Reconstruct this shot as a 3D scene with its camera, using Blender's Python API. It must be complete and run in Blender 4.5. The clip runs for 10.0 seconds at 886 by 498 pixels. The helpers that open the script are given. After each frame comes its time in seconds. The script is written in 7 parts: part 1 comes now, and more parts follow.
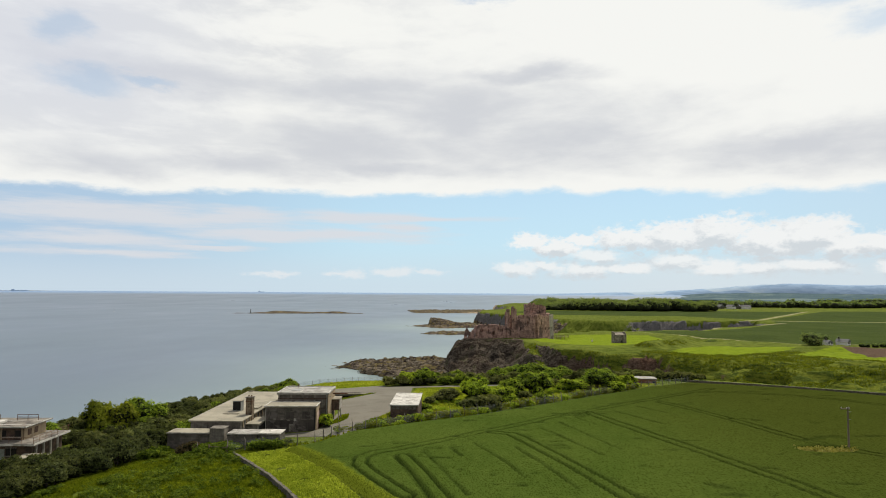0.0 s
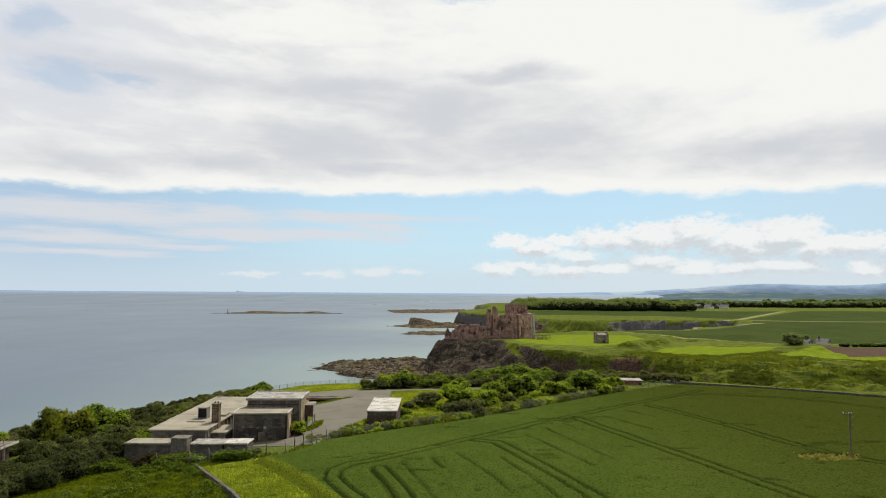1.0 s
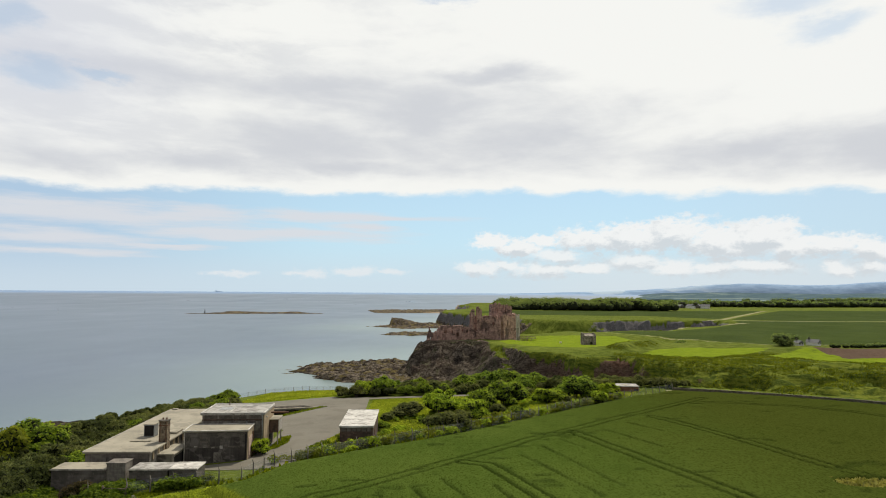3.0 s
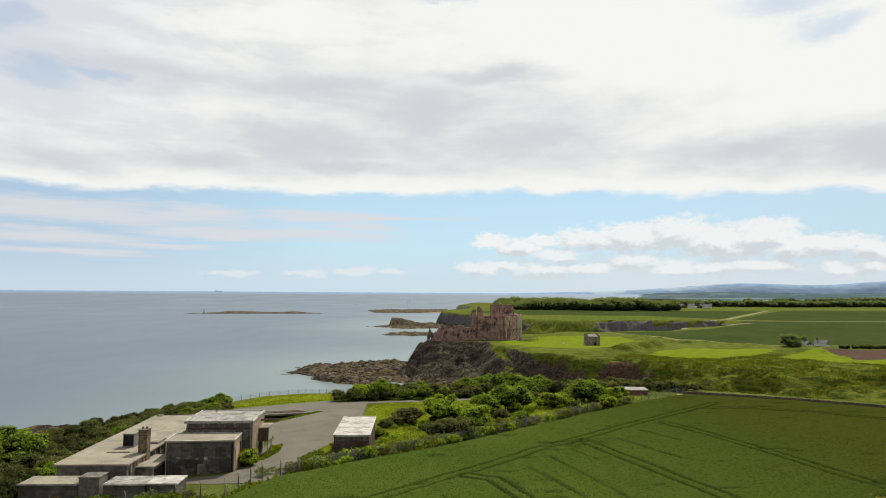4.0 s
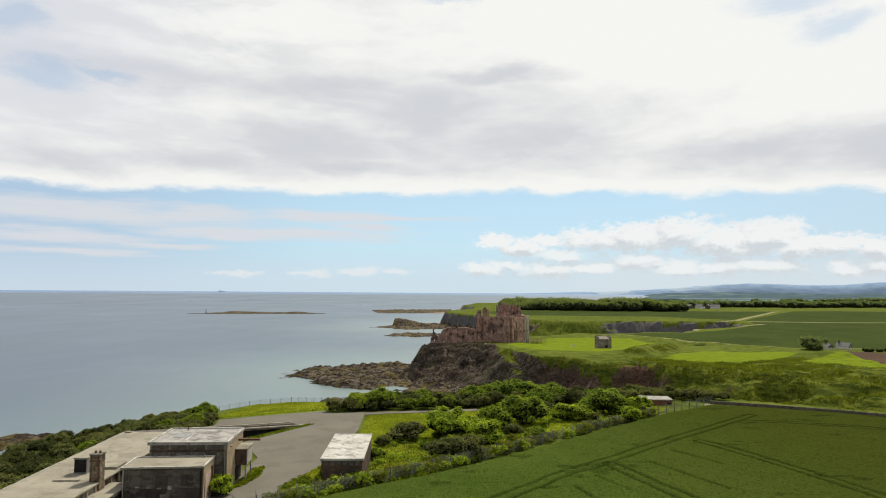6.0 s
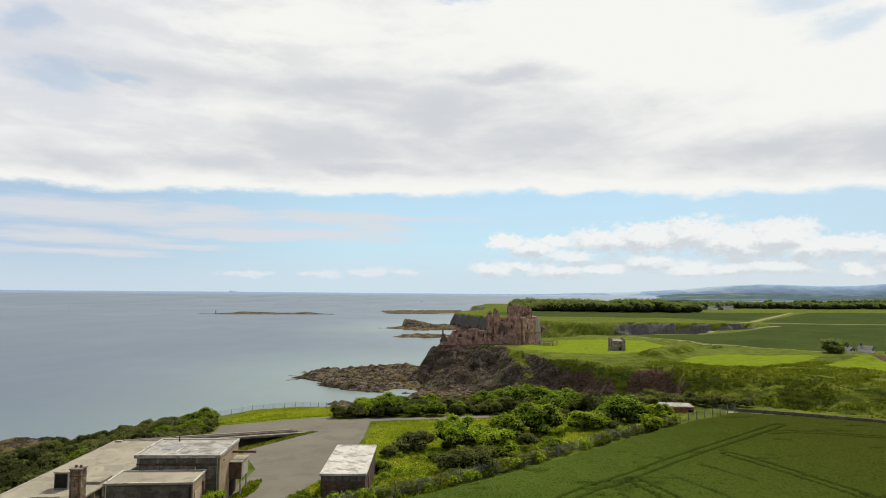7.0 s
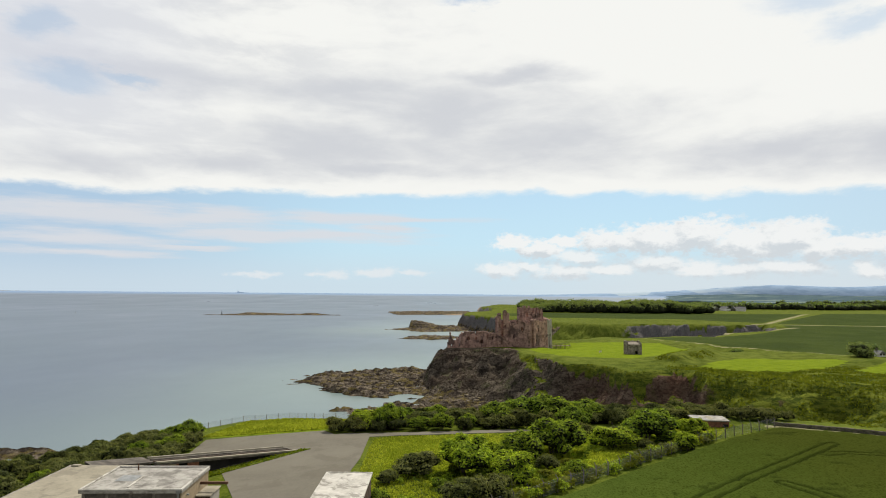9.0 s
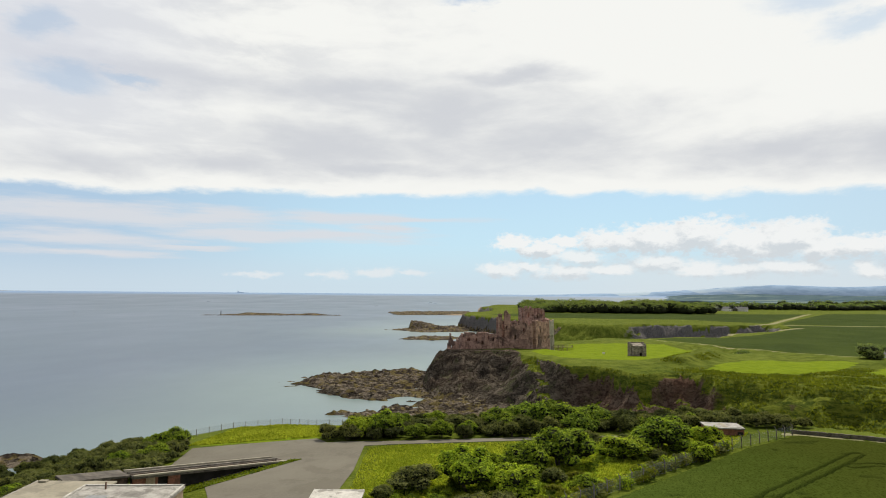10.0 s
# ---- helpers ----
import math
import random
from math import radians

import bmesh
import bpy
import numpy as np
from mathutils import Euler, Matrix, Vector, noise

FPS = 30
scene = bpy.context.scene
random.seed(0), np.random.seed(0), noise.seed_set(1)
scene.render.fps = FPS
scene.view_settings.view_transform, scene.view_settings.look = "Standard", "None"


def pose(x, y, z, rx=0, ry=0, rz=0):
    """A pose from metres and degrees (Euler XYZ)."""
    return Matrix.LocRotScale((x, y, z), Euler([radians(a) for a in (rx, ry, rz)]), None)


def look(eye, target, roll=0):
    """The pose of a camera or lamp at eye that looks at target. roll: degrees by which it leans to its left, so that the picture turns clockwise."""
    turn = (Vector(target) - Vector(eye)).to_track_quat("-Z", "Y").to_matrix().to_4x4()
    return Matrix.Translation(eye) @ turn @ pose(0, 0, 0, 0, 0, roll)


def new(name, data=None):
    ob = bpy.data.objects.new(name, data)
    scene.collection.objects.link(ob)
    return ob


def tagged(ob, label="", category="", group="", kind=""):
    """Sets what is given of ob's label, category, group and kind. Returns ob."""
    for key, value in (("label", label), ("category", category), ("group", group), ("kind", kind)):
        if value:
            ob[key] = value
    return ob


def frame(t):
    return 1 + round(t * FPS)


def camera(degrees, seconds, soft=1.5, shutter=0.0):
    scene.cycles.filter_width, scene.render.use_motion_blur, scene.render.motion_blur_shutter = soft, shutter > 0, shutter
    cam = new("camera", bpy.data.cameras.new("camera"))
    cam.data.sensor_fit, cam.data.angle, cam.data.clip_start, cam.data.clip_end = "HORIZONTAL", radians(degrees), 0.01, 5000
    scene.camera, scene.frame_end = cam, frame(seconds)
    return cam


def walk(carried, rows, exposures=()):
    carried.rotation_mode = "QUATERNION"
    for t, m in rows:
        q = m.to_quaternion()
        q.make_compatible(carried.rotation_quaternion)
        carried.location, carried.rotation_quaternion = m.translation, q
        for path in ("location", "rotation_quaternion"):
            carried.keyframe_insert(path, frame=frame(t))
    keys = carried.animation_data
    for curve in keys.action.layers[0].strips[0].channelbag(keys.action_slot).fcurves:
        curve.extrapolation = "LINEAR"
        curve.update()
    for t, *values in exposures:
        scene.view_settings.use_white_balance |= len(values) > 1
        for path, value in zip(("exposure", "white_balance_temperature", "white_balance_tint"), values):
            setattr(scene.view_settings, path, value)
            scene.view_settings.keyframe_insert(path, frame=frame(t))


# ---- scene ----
cam = camera(71.0, 10.0, soft=1.0)
PATH = [
    (0, (-0.021, -3.362, 47.66), (-0.077, -1.367, 47.798), 0.40),
    (0.5, (-0.188, -0.117, 47.602), (-0.227, 1.878, 47.74), 0.50),
    (1, (-0.212, 3.236, 47.527), (-0.205, 5.231, 47.665), 0.40),
    (1.5, (-0.274, 6.619, 47.499), (-0.207, 8.613, 47.637), 0.40),
    (2, (-0.345, 9.909, 47.493), (-0.277, 11.903, 47.631), 0.40),
    (2.5, (-0.382, 13.185, 47.501), (-0.315, 15.179, 47.639), 0.40),
    (4, (-0.301, 23.377, 47.434), (-0.236, 25.371, 47.571), 0.40),
    (4.5, (-0.262, 26.858, 47.418), (-0.196, 28.853, 47.555), 0.40),
    (5, (-0.217, 30.303, 47.416), (-0.152, 32.297, 47.553), 0.40),
    (5.5, (-0.14, 33.652, 47.428), (-0.076, 35.647, 47.565), 0.40),
    (7, (0.163, 43.31, 47.574), (0.184, 45.305, 47.713), 0.50),
    (7.5, (0.215, 46.564, 47.631), (0.235, 48.559, 47.771), 0.50),
    (8, (0.287, 49.936, 47.657), (0.306, 51.931, 47.798), 0.50),
    (8.5, (0.315, 53.203, 47.64), (0.314, 55.198, 47.782), 0.50),
    (9, (0.39, 56.509, 47.66), (0.387, 58.504, 47.801), 0.50),
    (9.5, (0.499, 59.808, 47.734), (0.495, 61.803, 47.875), 0.50),
    (10, (0.595, 63.041, 47.764), (0.591, 65.036, 47.905), 0.50),
]
walk(cam, [(t, look(eye, aim, roll)) for t, eye, aim, roll in PATH])

# ---------------------------------------------------------------- world and sun
SUN_AZ, SUN_EL = 24.0, 52.0
SKY_GAIN, CLOUD_GAIN = 0.105, 0.95


def wire(nt, kind, **values):
    """A node with settings (attributes) and socket values or links."""
    n = nt.nodes.new(kind)
    for key, v in values.items():
        if key.startswith("i_"):
            sock = n.inputs[int(key[2:])]
        elif key in n.inputs:
            sock = n.inputs[key]
        else:
            setattr(n, key, v)
            continue
        if hasattr(v, "is_linked"):
            nt.links.new(v, sock)
        else:
            sock.default_value = v
    return n


def calc(nt, op, a, b=0.0, c=0.0, clamp=False):
    return wire(nt, "ShaderNodeMath", operation=op, use_clamp=clamp, i_0=a, i_1=b, i_2=c).outputs[0]


def ramp01(nt, v, lo, hi):
    """0 below lo, 1 above hi, smooth between (lo may exceed hi)."""
    n = wire(nt, "ShaderNodeMapRange", interpolation_type="SMOOTHSTEP", i_0=v)
    if lo <= hi:
        n.inputs[1].default_value, n.inputs[2].default_value = lo, hi
        n.inputs[3].default_value, n.inputs[4].default_value = 0.0, 1.0
    else:
        n.inputs[1].default_value, n.inputs[2].default_value = hi, lo
        n.inputs[3].default_value, n.inputs[4].default_value = 1.0, 0.0
    return n.outputs[0]


def blend(nt, fac, a, b, how="MIX"):
    n = nt.nodes.new("ShaderNodeMix")
    n.data_type, n.blend_type, n.clamp_factor = "RGBA", how, True
    for sock, v in ((n.inputs[0], fac), (n.inputs[6], a), (n.inputs[7], b)):
        if hasattr(v, "is_linked"):
            nt.links.new(v, sock)
        elif isinstance(v, (tuple, list)):
            sock.default_value = (*v, 1.0)[:4]
        else:
            sock.default_value = v
    return n.outputs[2]


def fuzz(nt, vec, scale, detail=4.0, rough=0.55, distortion=0.0):
    return wire(nt, "ShaderNodeTexNoise", Vector=vec, Scale=scale, Detail=detail, Roughness=rough, Distortion=distortion).outputs[0]


# clouds by bearing, height, half width and half height
UNDERSIDES = [(-0.549, 0.18, 0.084, 0.033), (-0.364, 0.19, 0.133, 0.021), (-0.173, 0.303, 0.211, 0.03), (-0.172, 0.233, 0.158, 0.038), (0.01, 0.268, 0.138, 0.063), (0.166, 0.245, 0.171, 0.046),
              (0.111, 0.33, 0.09, 0.014), (0.506, 0.206, 0.139, 0.023), (0.629, 0.193, 0.108, 0.031), (-0.444, 0.309, 0.19, 0.022), (-0.117, 0.201, 0.108, 0.017)]
HOLES = [(0.041, 0.438, 0.038, 0.009), (0.548, 0.39, 0.064, 0.017), (0.599, 0.352, 0.043, 0.014), (-0.592, 0.349, 0.028, 0.019), (-0.57, 0.284, 0.044, 0.015), (-0.49, 0.296, 0.042, 0.007)]
STREAKS = [(-0.486, 0.107, 0.179, 0.017), (-0.361, 0.115, 0.07, 0.012), (-0.169, 0.116, 0.096, 0.009), (-0.098, 0.116, 0.116, 0.005), (-0.532, 0.073, 0.098, 0.01), (-0.246, 0.088, 0.151, 0.008), (-0.098, 0.1, 0.063, 0.005), (-0.55, 0.054, 0.095, 0.005), (-0.383, 0.064, 0.061, 0.003)]
CUMULUS = [(0.107, 0.081, 0.029, 0.011), (0.191, 0.083, 0.028, 0.008), (0.152, 0.07, 0.027, 0.013), (0.271, 0.082, 0.052, 0.018), (0.331, 0.085, 0.067, 0.022), (0.392, 0.091, 0.05, 0.022), (0.451, 0.076, 0.053, 0.022), (0.507, 0.082, 0.051, 0.024), (0.545, 0.066, 0.042, 0.017), (0.592, 0.068, 0.036, 0.014), (0.646, 0.06, 0.037, 0.015)]
LOW_CUMULUS = [(0.093, 0.036, 0.033, 0.012), (0.138, 0.043, 0.02, 0.008), (0.214, 0.058, 0.044, 0.011), (0.196, 0.035, 0.049, 0.012), (0.266, 0.037, 0.039, 0.009), (0.33, 0.047, 0.037, 0.014), (0.387, 0.038, 0.036, 0.012), (0.442, 0.037, 0.034, 0.01), (0.505, 0.04, 0.047, 0.011), (0.601, 0.036, 0.018, 0.011), (0.642, 0.038, 0.021, 0.01)]
SPECKS = [(-0.202, 0.0265, 0.017, 0.0035), (-0.178, 0.0268, 0.026, 0.0071), (-0.124, 0.03, 0.022, 0.0054), (-0.097, 0.0321, 0.036, 0.0072), (-0.052, 0.0316, 0.027, 0.0045), (-0.295, 0.0245, 0.037, 0.0043)]


def build_world():
    world = bpy.data.worlds.new("sky")
    scene.world = world
    world.use_nodes = True
    nt = world.node_tree
    nt.nodes.clear()
    sky = wire(nt, "ShaderNodeTexSky", sky_type="NISHITA", sun_disc=False, sun_elevation=radians(SUN_EL),
               sun_rotation=radians(SUN_AZ), air_density=1.0, dust_density=0.6, ozone_density=1.6)
    way = wire(nt, "ShaderNodeTexCoord").outputs["Generated"]
    xyz = wire(nt, "ShaderNodeSeparateXYZ", Vector=way)
    x, y, z = xyz.outputs
    # bearing and height, for the low clouds near the horizon
    az = calc(nt, "ARCTAN2", x, y)
    low = wire(nt, "ShaderNodeCombineXYZ", X=az, Y=calc(nt, "MULTIPLY", z, 2.6), Z=0.0).outputs[0]

    flat = wire(nt, "ShaderNodeCombineXYZ", X=az, Y=z, Z=0.0).outputs[0]

    def ragged(base, sway, lift_by, scale, seed):
        """The bearing-height plane, shaken by noise, so that cloud edges are torn."""
        lookup = wire(nt, "ShaderNodeVectorMath", operation="ADD", i_0=base, i_1=(seed, 0.37 * seed, seed)).outputs[0]
        n = wire(nt, "ShaderNodeTexNoise", Vector=lookup, Scale=scale, Detail=7.0, Roughness=0.6).outputs["Color"]
        off = wire(nt, "ShaderNodeVectorMath", operation="MULTIPLY", i_0=wire(nt, "ShaderNodeVectorMath", operation="SUBTRACT", i_0=n, i_1=(0.5, 0.5, 0.5)).outputs[0], i_1=(sway, lift_by, 0.0)).outputs[0]
        return wire(nt, "ShaderNodeVectorMath", operation="ADD", i_0=flat, i_1=off).outputs[0]

    def heap(at, clouds):
        """How far from the nearest cloud's middle, 1 at its rim."""
        least = None
        for a0, z0, ra, rz in clouds:
            d = wire(nt, "ShaderNodeVectorMath", operation="SUBTRACT", i_0=at, i_1=(a0, z0, 0.0)).outputs[0]
            d = wire(nt, "ShaderNodeVectorMath", operation="MULTIPLY", i_0=d, i_1=(1 / ra, 1 / rz, 0.0)).outputs[0]
            d = wire(nt, "ShaderNodeVectorMath", operation="LENGTH", i_0=d).outputs["Value"]
            least = d if least is None else calc(nt, "SMOOTH_MIN", least, d, 0.25)
        return least

    # the high sheet: its lower rim, grey undersides and holes of blue
    n_edge = fuzz(nt, low, 9.0, 7.0, 0.62)
    rim = calc(nt, "SUBTRACT", 0.1545, calc(nt, "MULTIPLY", calc(nt, "MULTIPLY", az, az), 0.045))
    rim = calc(nt, "ADD", rim, calc(nt, "MULTIPLY", ramp01(nt, calc(nt, "ABSOLUTE", calc(nt, "SUBTRACT", az, 0.15)), 0.05, 0.0), 0.010))
    edge = calc(nt, "ADD", calc(nt, "SUBTRACT", z, rim), calc(nt, "MULTIPLY", calc(nt, "SUBTRACT", n_edge, 0.5), 0.045))
    deck = ramp01(nt, edge, -0.005, 0.009)
    holes = ramp01(nt, heap(ragged(low, 0.13, 0.07, 9.0, 1.3), HOLES), 1.7, 0.3)
    deck = calc(nt, "MULTIPLY", deck, calc(nt, "SUBTRACT", 1.0, calc(nt, "MULTIPLY", holes, 0.55)))
    under = heap(ragged(low, 0.16, 0.07, 5.0, 2.1), UNDERSIDES)
    tuft = wire(nt, "ShaderNodeCombineXYZ", X=az, Y=calc(nt, "MULTIPLY", z, 3.4), Z=0.6).outputs[0]
    billow, fine = fuzz(nt, tuft, 5.5, 7.0, 0.6, 0.3), fuzz(nt, tuft, 14.0, 4.0, 0.5, 0.2)
    body = calc(nt, "ADD", calc(nt, "MULTIPLY", calc(nt, "SUBTRACT", billow, 0.5), 1.9), calc(nt, "MULTIPLY", calc(nt, "SUBTRACT", fine, 0.5), 1.0))
    shade = ramp01(nt, calc(nt, "ADD", under, body), 1.95, 0.0)
    thin = calc(nt, "MULTIPLY", ramp01(nt, calc(nt, "ADD", az, calc(nt, "MULTIPLY", body, 0.35)), 0.02, -0.42), 0.6)
    shade = calc(nt, "MAXIMUM", shade, calc(nt, "MULTIPLY", thin, ramp01(nt, calc(nt, "ADD", billow, calc(nt, "MULTIPLY", fine, 0.4)), 0.85, 0.55)))
    shade = calc(nt, "MULTIPLY", shade, ramp01(nt, edge, 0.004, 0.030))
    deck_col = blend(nt, shade, (0.965, 0.968, 0.935), (0.675, 0.695, 0.73))
    lee = calc(nt, "MULTIPLY", ramp01(nt, az, -0.28, -0.62), calc(nt, "MULTIPLY", ramp01(nt, z, 0.14, 0.30), 0.55))
    deck_col = blend(nt, lee, deck_col, (0.70, 0.73, 0.82))
    # thick cloud is brightest towards the sun and dull grey away from it
    toward = calc(nt, "ADD", calc(nt, "MULTIPLY", x, math.sin(radians(SUN_AZ))), calc(nt, "MULTIPLY", y, math.cos(radians(SUN_AZ))))
    dull = calc(nt, "MAXIMUM", ramp01(nt, toward, 0.0, -0.7), ramp01(nt, z, 0.5, 0.95))
    deck_col = blend(nt, dull, deck_col, (0.42, 0.43, 0.45))

    # long streaks of thin cloud over the sea
    drawn = wire(nt, "ShaderNodeCombineXYZ", X=az, Y=calc(nt, "MULTIPLY", z, 9.0), Z=1.4).outputs[0]
    wisp = heap(ragged(drawn, 0.16, 0.022, 6.0, 3.3), STREAKS)
    wisps = ramp01(nt, calc(nt, "ADD", wisp, calc(nt, "MULTIPLY", calc(nt, "SUBTRACT", fuzz(nt, drawn, 8.0, 7.0, 0.62), 0.5), 2.4)), 1.75, 0.35)
    # heaped cumulus over the land, sunlit on top, grey below, and specks along the horizon
    tight = wire(nt, "ShaderNodeCombineXYZ", X=az, Y=calc(nt, "MULTIPLY", z, 1.6), Z=0.0).outputs[0]
    torn = ragged(tight, 0.050, 0.024, 24.0, 5.7)
    puff = calc(nt, "ADD", calc(nt, "MULTIPLY", calc(nt, "SUBTRACT", fuzz(nt, tight, 34.0, 7.0, 0.6), 0.5), 2.0), calc(nt, "MULTIPLY", calc(nt, "SUBTRACT", fuzz(nt, tight, 85.0, 5.0, 0.6), 0.5), 1.3))
    high, base = heap(torn, CUMULUS), heap(torn, LOW_CUMULUS)
    puffs = calc(nt, "MAXIMUM", ramp01(nt, calc(nt, "ADD", high, puff), 1.45, 0.75), calc(nt, "MULTIPLY", ramp01(nt, calc(nt, "ADD", base, puff), 1.55, 0.5), 0.85))
    above = wire(nt, "ShaderNodeVectorMath", operation="ADD", i_0=torn, i_1=(0.006, 0.012, 0.0)).outputs[0]
    lit = calc(nt, "SUBTRACT", calc(nt, "MINIMUM", heap(above, CUMULUS[2:]), heap(above, LOW_CUMULUS)), calc(nt, "MINIMUM", high, base))
    lit = calc(nt, "ADD", lit, calc(nt, "MULTIPLY", puff, 1.1))
    puff_col = blend(nt, ramp01(nt, lit, -0.55, 0.40), (0.68, 0.72, 0.75), (0.955, 0.955, 0.94))
    small = ramp01(nt, calc(nt, "ADD", heap(torn, SPECKS), puff), 1.5, 0.3)

    clear = blend(nt, 1.0, sky.outputs[0], (SKY_GAIN * 0.95, SKY_GAIN * 1.0, SKY_GAIN * 1.02), "MULTIPLY")
    pale = blend(nt, ramp01(nt, z, 0.60, -0.15), clear, (0.575, 0.82, 0.975))
    pale = blend(nt, calc(nt, "MULTIPLY", ramp01(nt, az, -0.1, -0.6), 0.75), pale, (0.44, 0.58, 0.76))
    pale = blend(nt, calc(nt, "MULTIPLY", ramp01(nt, az, 0.30, 0.65), 0.45), pale, (0.60, 0.73, 0.84))
    pale = blend(nt, calc(nt, "MULTIPLY", ramp01(nt, z, 0.085, 0.0), 0.75), pale, (0.66, 0.765, 0.84))
    veil = calc(nt, "MULTIPLY", calc(nt, "MULTIPLY", ramp01(nt, z, 0.075, 0.03), ramp01(nt, az, 0.05, 0.35)), 0.45)
    pale = blend(nt, veil, pale, (0.76, 0.80, 0.815))
    col = blend(nt, calc(nt, "MULTIPLY", wisps, 0.9), pale, (0.74, 0.76, 0.80))
    col = blend(nt, calc(nt, "MULTIPLY", small, 0.7), col, (0.86, 0.88, 0.89))
    col = blend(nt, calc(nt, "MULTIPLY", puffs, 0.92), col, puff_col)
    col = blend(nt, deck, col, deck_col)
    back = wire(nt, "ShaderNodeBackground", Color=col, Strength=CLOUD_GAIN)
    out = wire(nt, "ShaderNodeOutputWorld")
    nt.links.new(back.outputs[0], out.inputs[0])


build_world()
sun_data = bpy.data.lights.new("sun", "SUN")
sun_data.energy, sun_data.angle, sun_data.color = 4.0, radians(0.6), (1.0, 0.93, 0.79)
sun = new("sun", sun_data)
sun_way = Vector((math.sin(radians(SUN_AZ)) * math.cos(radians(SUN_EL)), math.cos(radians(SUN_AZ)) * math.cos(radians(SUN_EL)), math.sin(radians(SUN_EL))))
sun.matrix_world = look(sun_way * 400 + Vector((0, 150, 0)), Vector((0, 150, 0)))

# ---------------------------------------------------------------- materials


def material(name):
    m = bpy.data.materials.new(name)
    m.use_nodes = True
    nt = m.node_tree
    bsdf = nt.nodes["Principled BSDF"]
    return m, nt, bsdf


def place(nt):
    """World position, so that grain has the same size on everything."""
    return wire(nt, "ShaderNodeNewGeometry").outputs["Position"]


def relief(nt, bsdf, height, strength, distance):
    b = wire(nt, "ShaderNodeBump", Strength=strength, Distance=distance, Height=height)
    nt.links.new(b.outputs[0], bsdf.inputs["Normal"])


def surface(name, dark, light, scale, rough=0.85, grain=6.0, stain=None, stain_scale=0.4, stain_amount=0.5, bump=0.3, bump_size=0.05, streaks=0.0, metallic=0.0, courses=0.0):
    """A weathered surface: broad variation, fine grain, stains with an outline and, on walls, runs down from above."""
    m, nt, bsdf = material(name)
    p = place(nt)
    broad, fine = fuzz(nt, p, scale, 5.0, 0.6), fuzz(nt, p, scale * grain, 4.0, 0.65)
    col = blend(nt, ramp01(nt, broad, 0.32, 0.68), dark, light)
    col = blend(nt, calc(nt, "MULTIPLY", ramp01(nt, fine, 0.35, 0.7), 0.45), col, blend(nt, 1.0, light, (1.12, 1.1, 1.06), "MULTIPLY"))
    if courses:
        xyz = wire(nt, "ShaderNodeSeparateXYZ", Vector=p).outputs
        flatv = wire(nt, "ShaderNodeCombineXYZ", X=calc(nt, "ADD", xyz[0], xyz[1]), Y=xyz[2], Z=0.0).outputs[0]
        laid = wire(nt, "ShaderNodeTexBrick", Vector=flatv, Scale=1.0)
        for key, v in (("Brick Width", courses * 2.2), ("Row Height", courses), ("Mortar Size", courses * 0.07), ("Bias", -0.1)):
            laid.inputs[key].default_value = v
        laid.inputs["Color1"].default_value, laid.inputs["Color2"].default_value, laid.inputs["Mortar"].default_value = (0.72, 0.72, 0.72, 1), (1.25, 1.22, 1.18, 1), (0.95, 0.93, 0.9, 1)
        col = blend(nt, 0.8, col, laid.outputs[0], "MULTIPLY")
    if stain:
        spots = ramp01(nt, fuzz(nt, p, stain_scale, 7.0, 0.65, 0.6), 0.52, 0.60)
        col = blend(nt, calc(nt, "MULTIPLY", spots, stain_amount), col, stain)
    if streaks:
        runs = wire(nt, "ShaderNodeVectorMath", operation="MULTIPLY", i_0=p, i_1=(2.2, 2.2, 0.12)).outputs[0]
        col = blend(nt, calc(nt, "MULTIPLY", ramp01(nt, fuzz(nt, runs, 1.0, 5.0, 0.65), 0.50, 0.66), streaks), col, stain or dark)
    nt.links.new(col, bsdf.inputs["Base Color"])
    bsdf.inputs["Roughness"].default_value, bsdf.inputs["Metallic"].default_value = rough, metallic
    bsdf.inputs["Specular IOR Level"].default_value = 0.5 if metallic else 0.2
    relief(nt, bsdf, fine, bump, bump_size)
    return m


def patchwork(name, wood, moor, field, scale):
    """Far country: fields in patches between woods and moor, haze mixed into each colour."""
    m, nt, bsdf = material(name)
    p = place(nt)
    wide = wire(nt, "ShaderNodeVectorMath", operation="MULTIPLY", i_0=p, i_1=(0.55, 1.0, 1.8)).outputs[0]
    lots = wire(nt, "ShaderNodeSeparateColor", Color=wire(nt, "ShaderNodeTexVoronoi", Vector=wide, Scale=scale).outputs["Color"]).outputs[0]
    rough = fuzz(nt, wide, scale * 0.35, 6.0, 0.62)
    col = blend(nt, ramp01(nt, fuzz(nt, wide, scale * 2.6, 4.0, 0.6), 0.4, 0.6), wood, moor)
    col = blend(nt, calc(nt, "MULTIPLY", ramp01(nt, lots, 0.55, 0.75), ramp01(nt, rough, 0.44, 0.56)), col, field)
    nt.links.new(col, bsdf.inputs["Base Color"])
    bsdf.inputs["Roughness"].default_value, bsdf.inputs["Specular IOR Level"].default_value = 1.0, 0.0
    return m


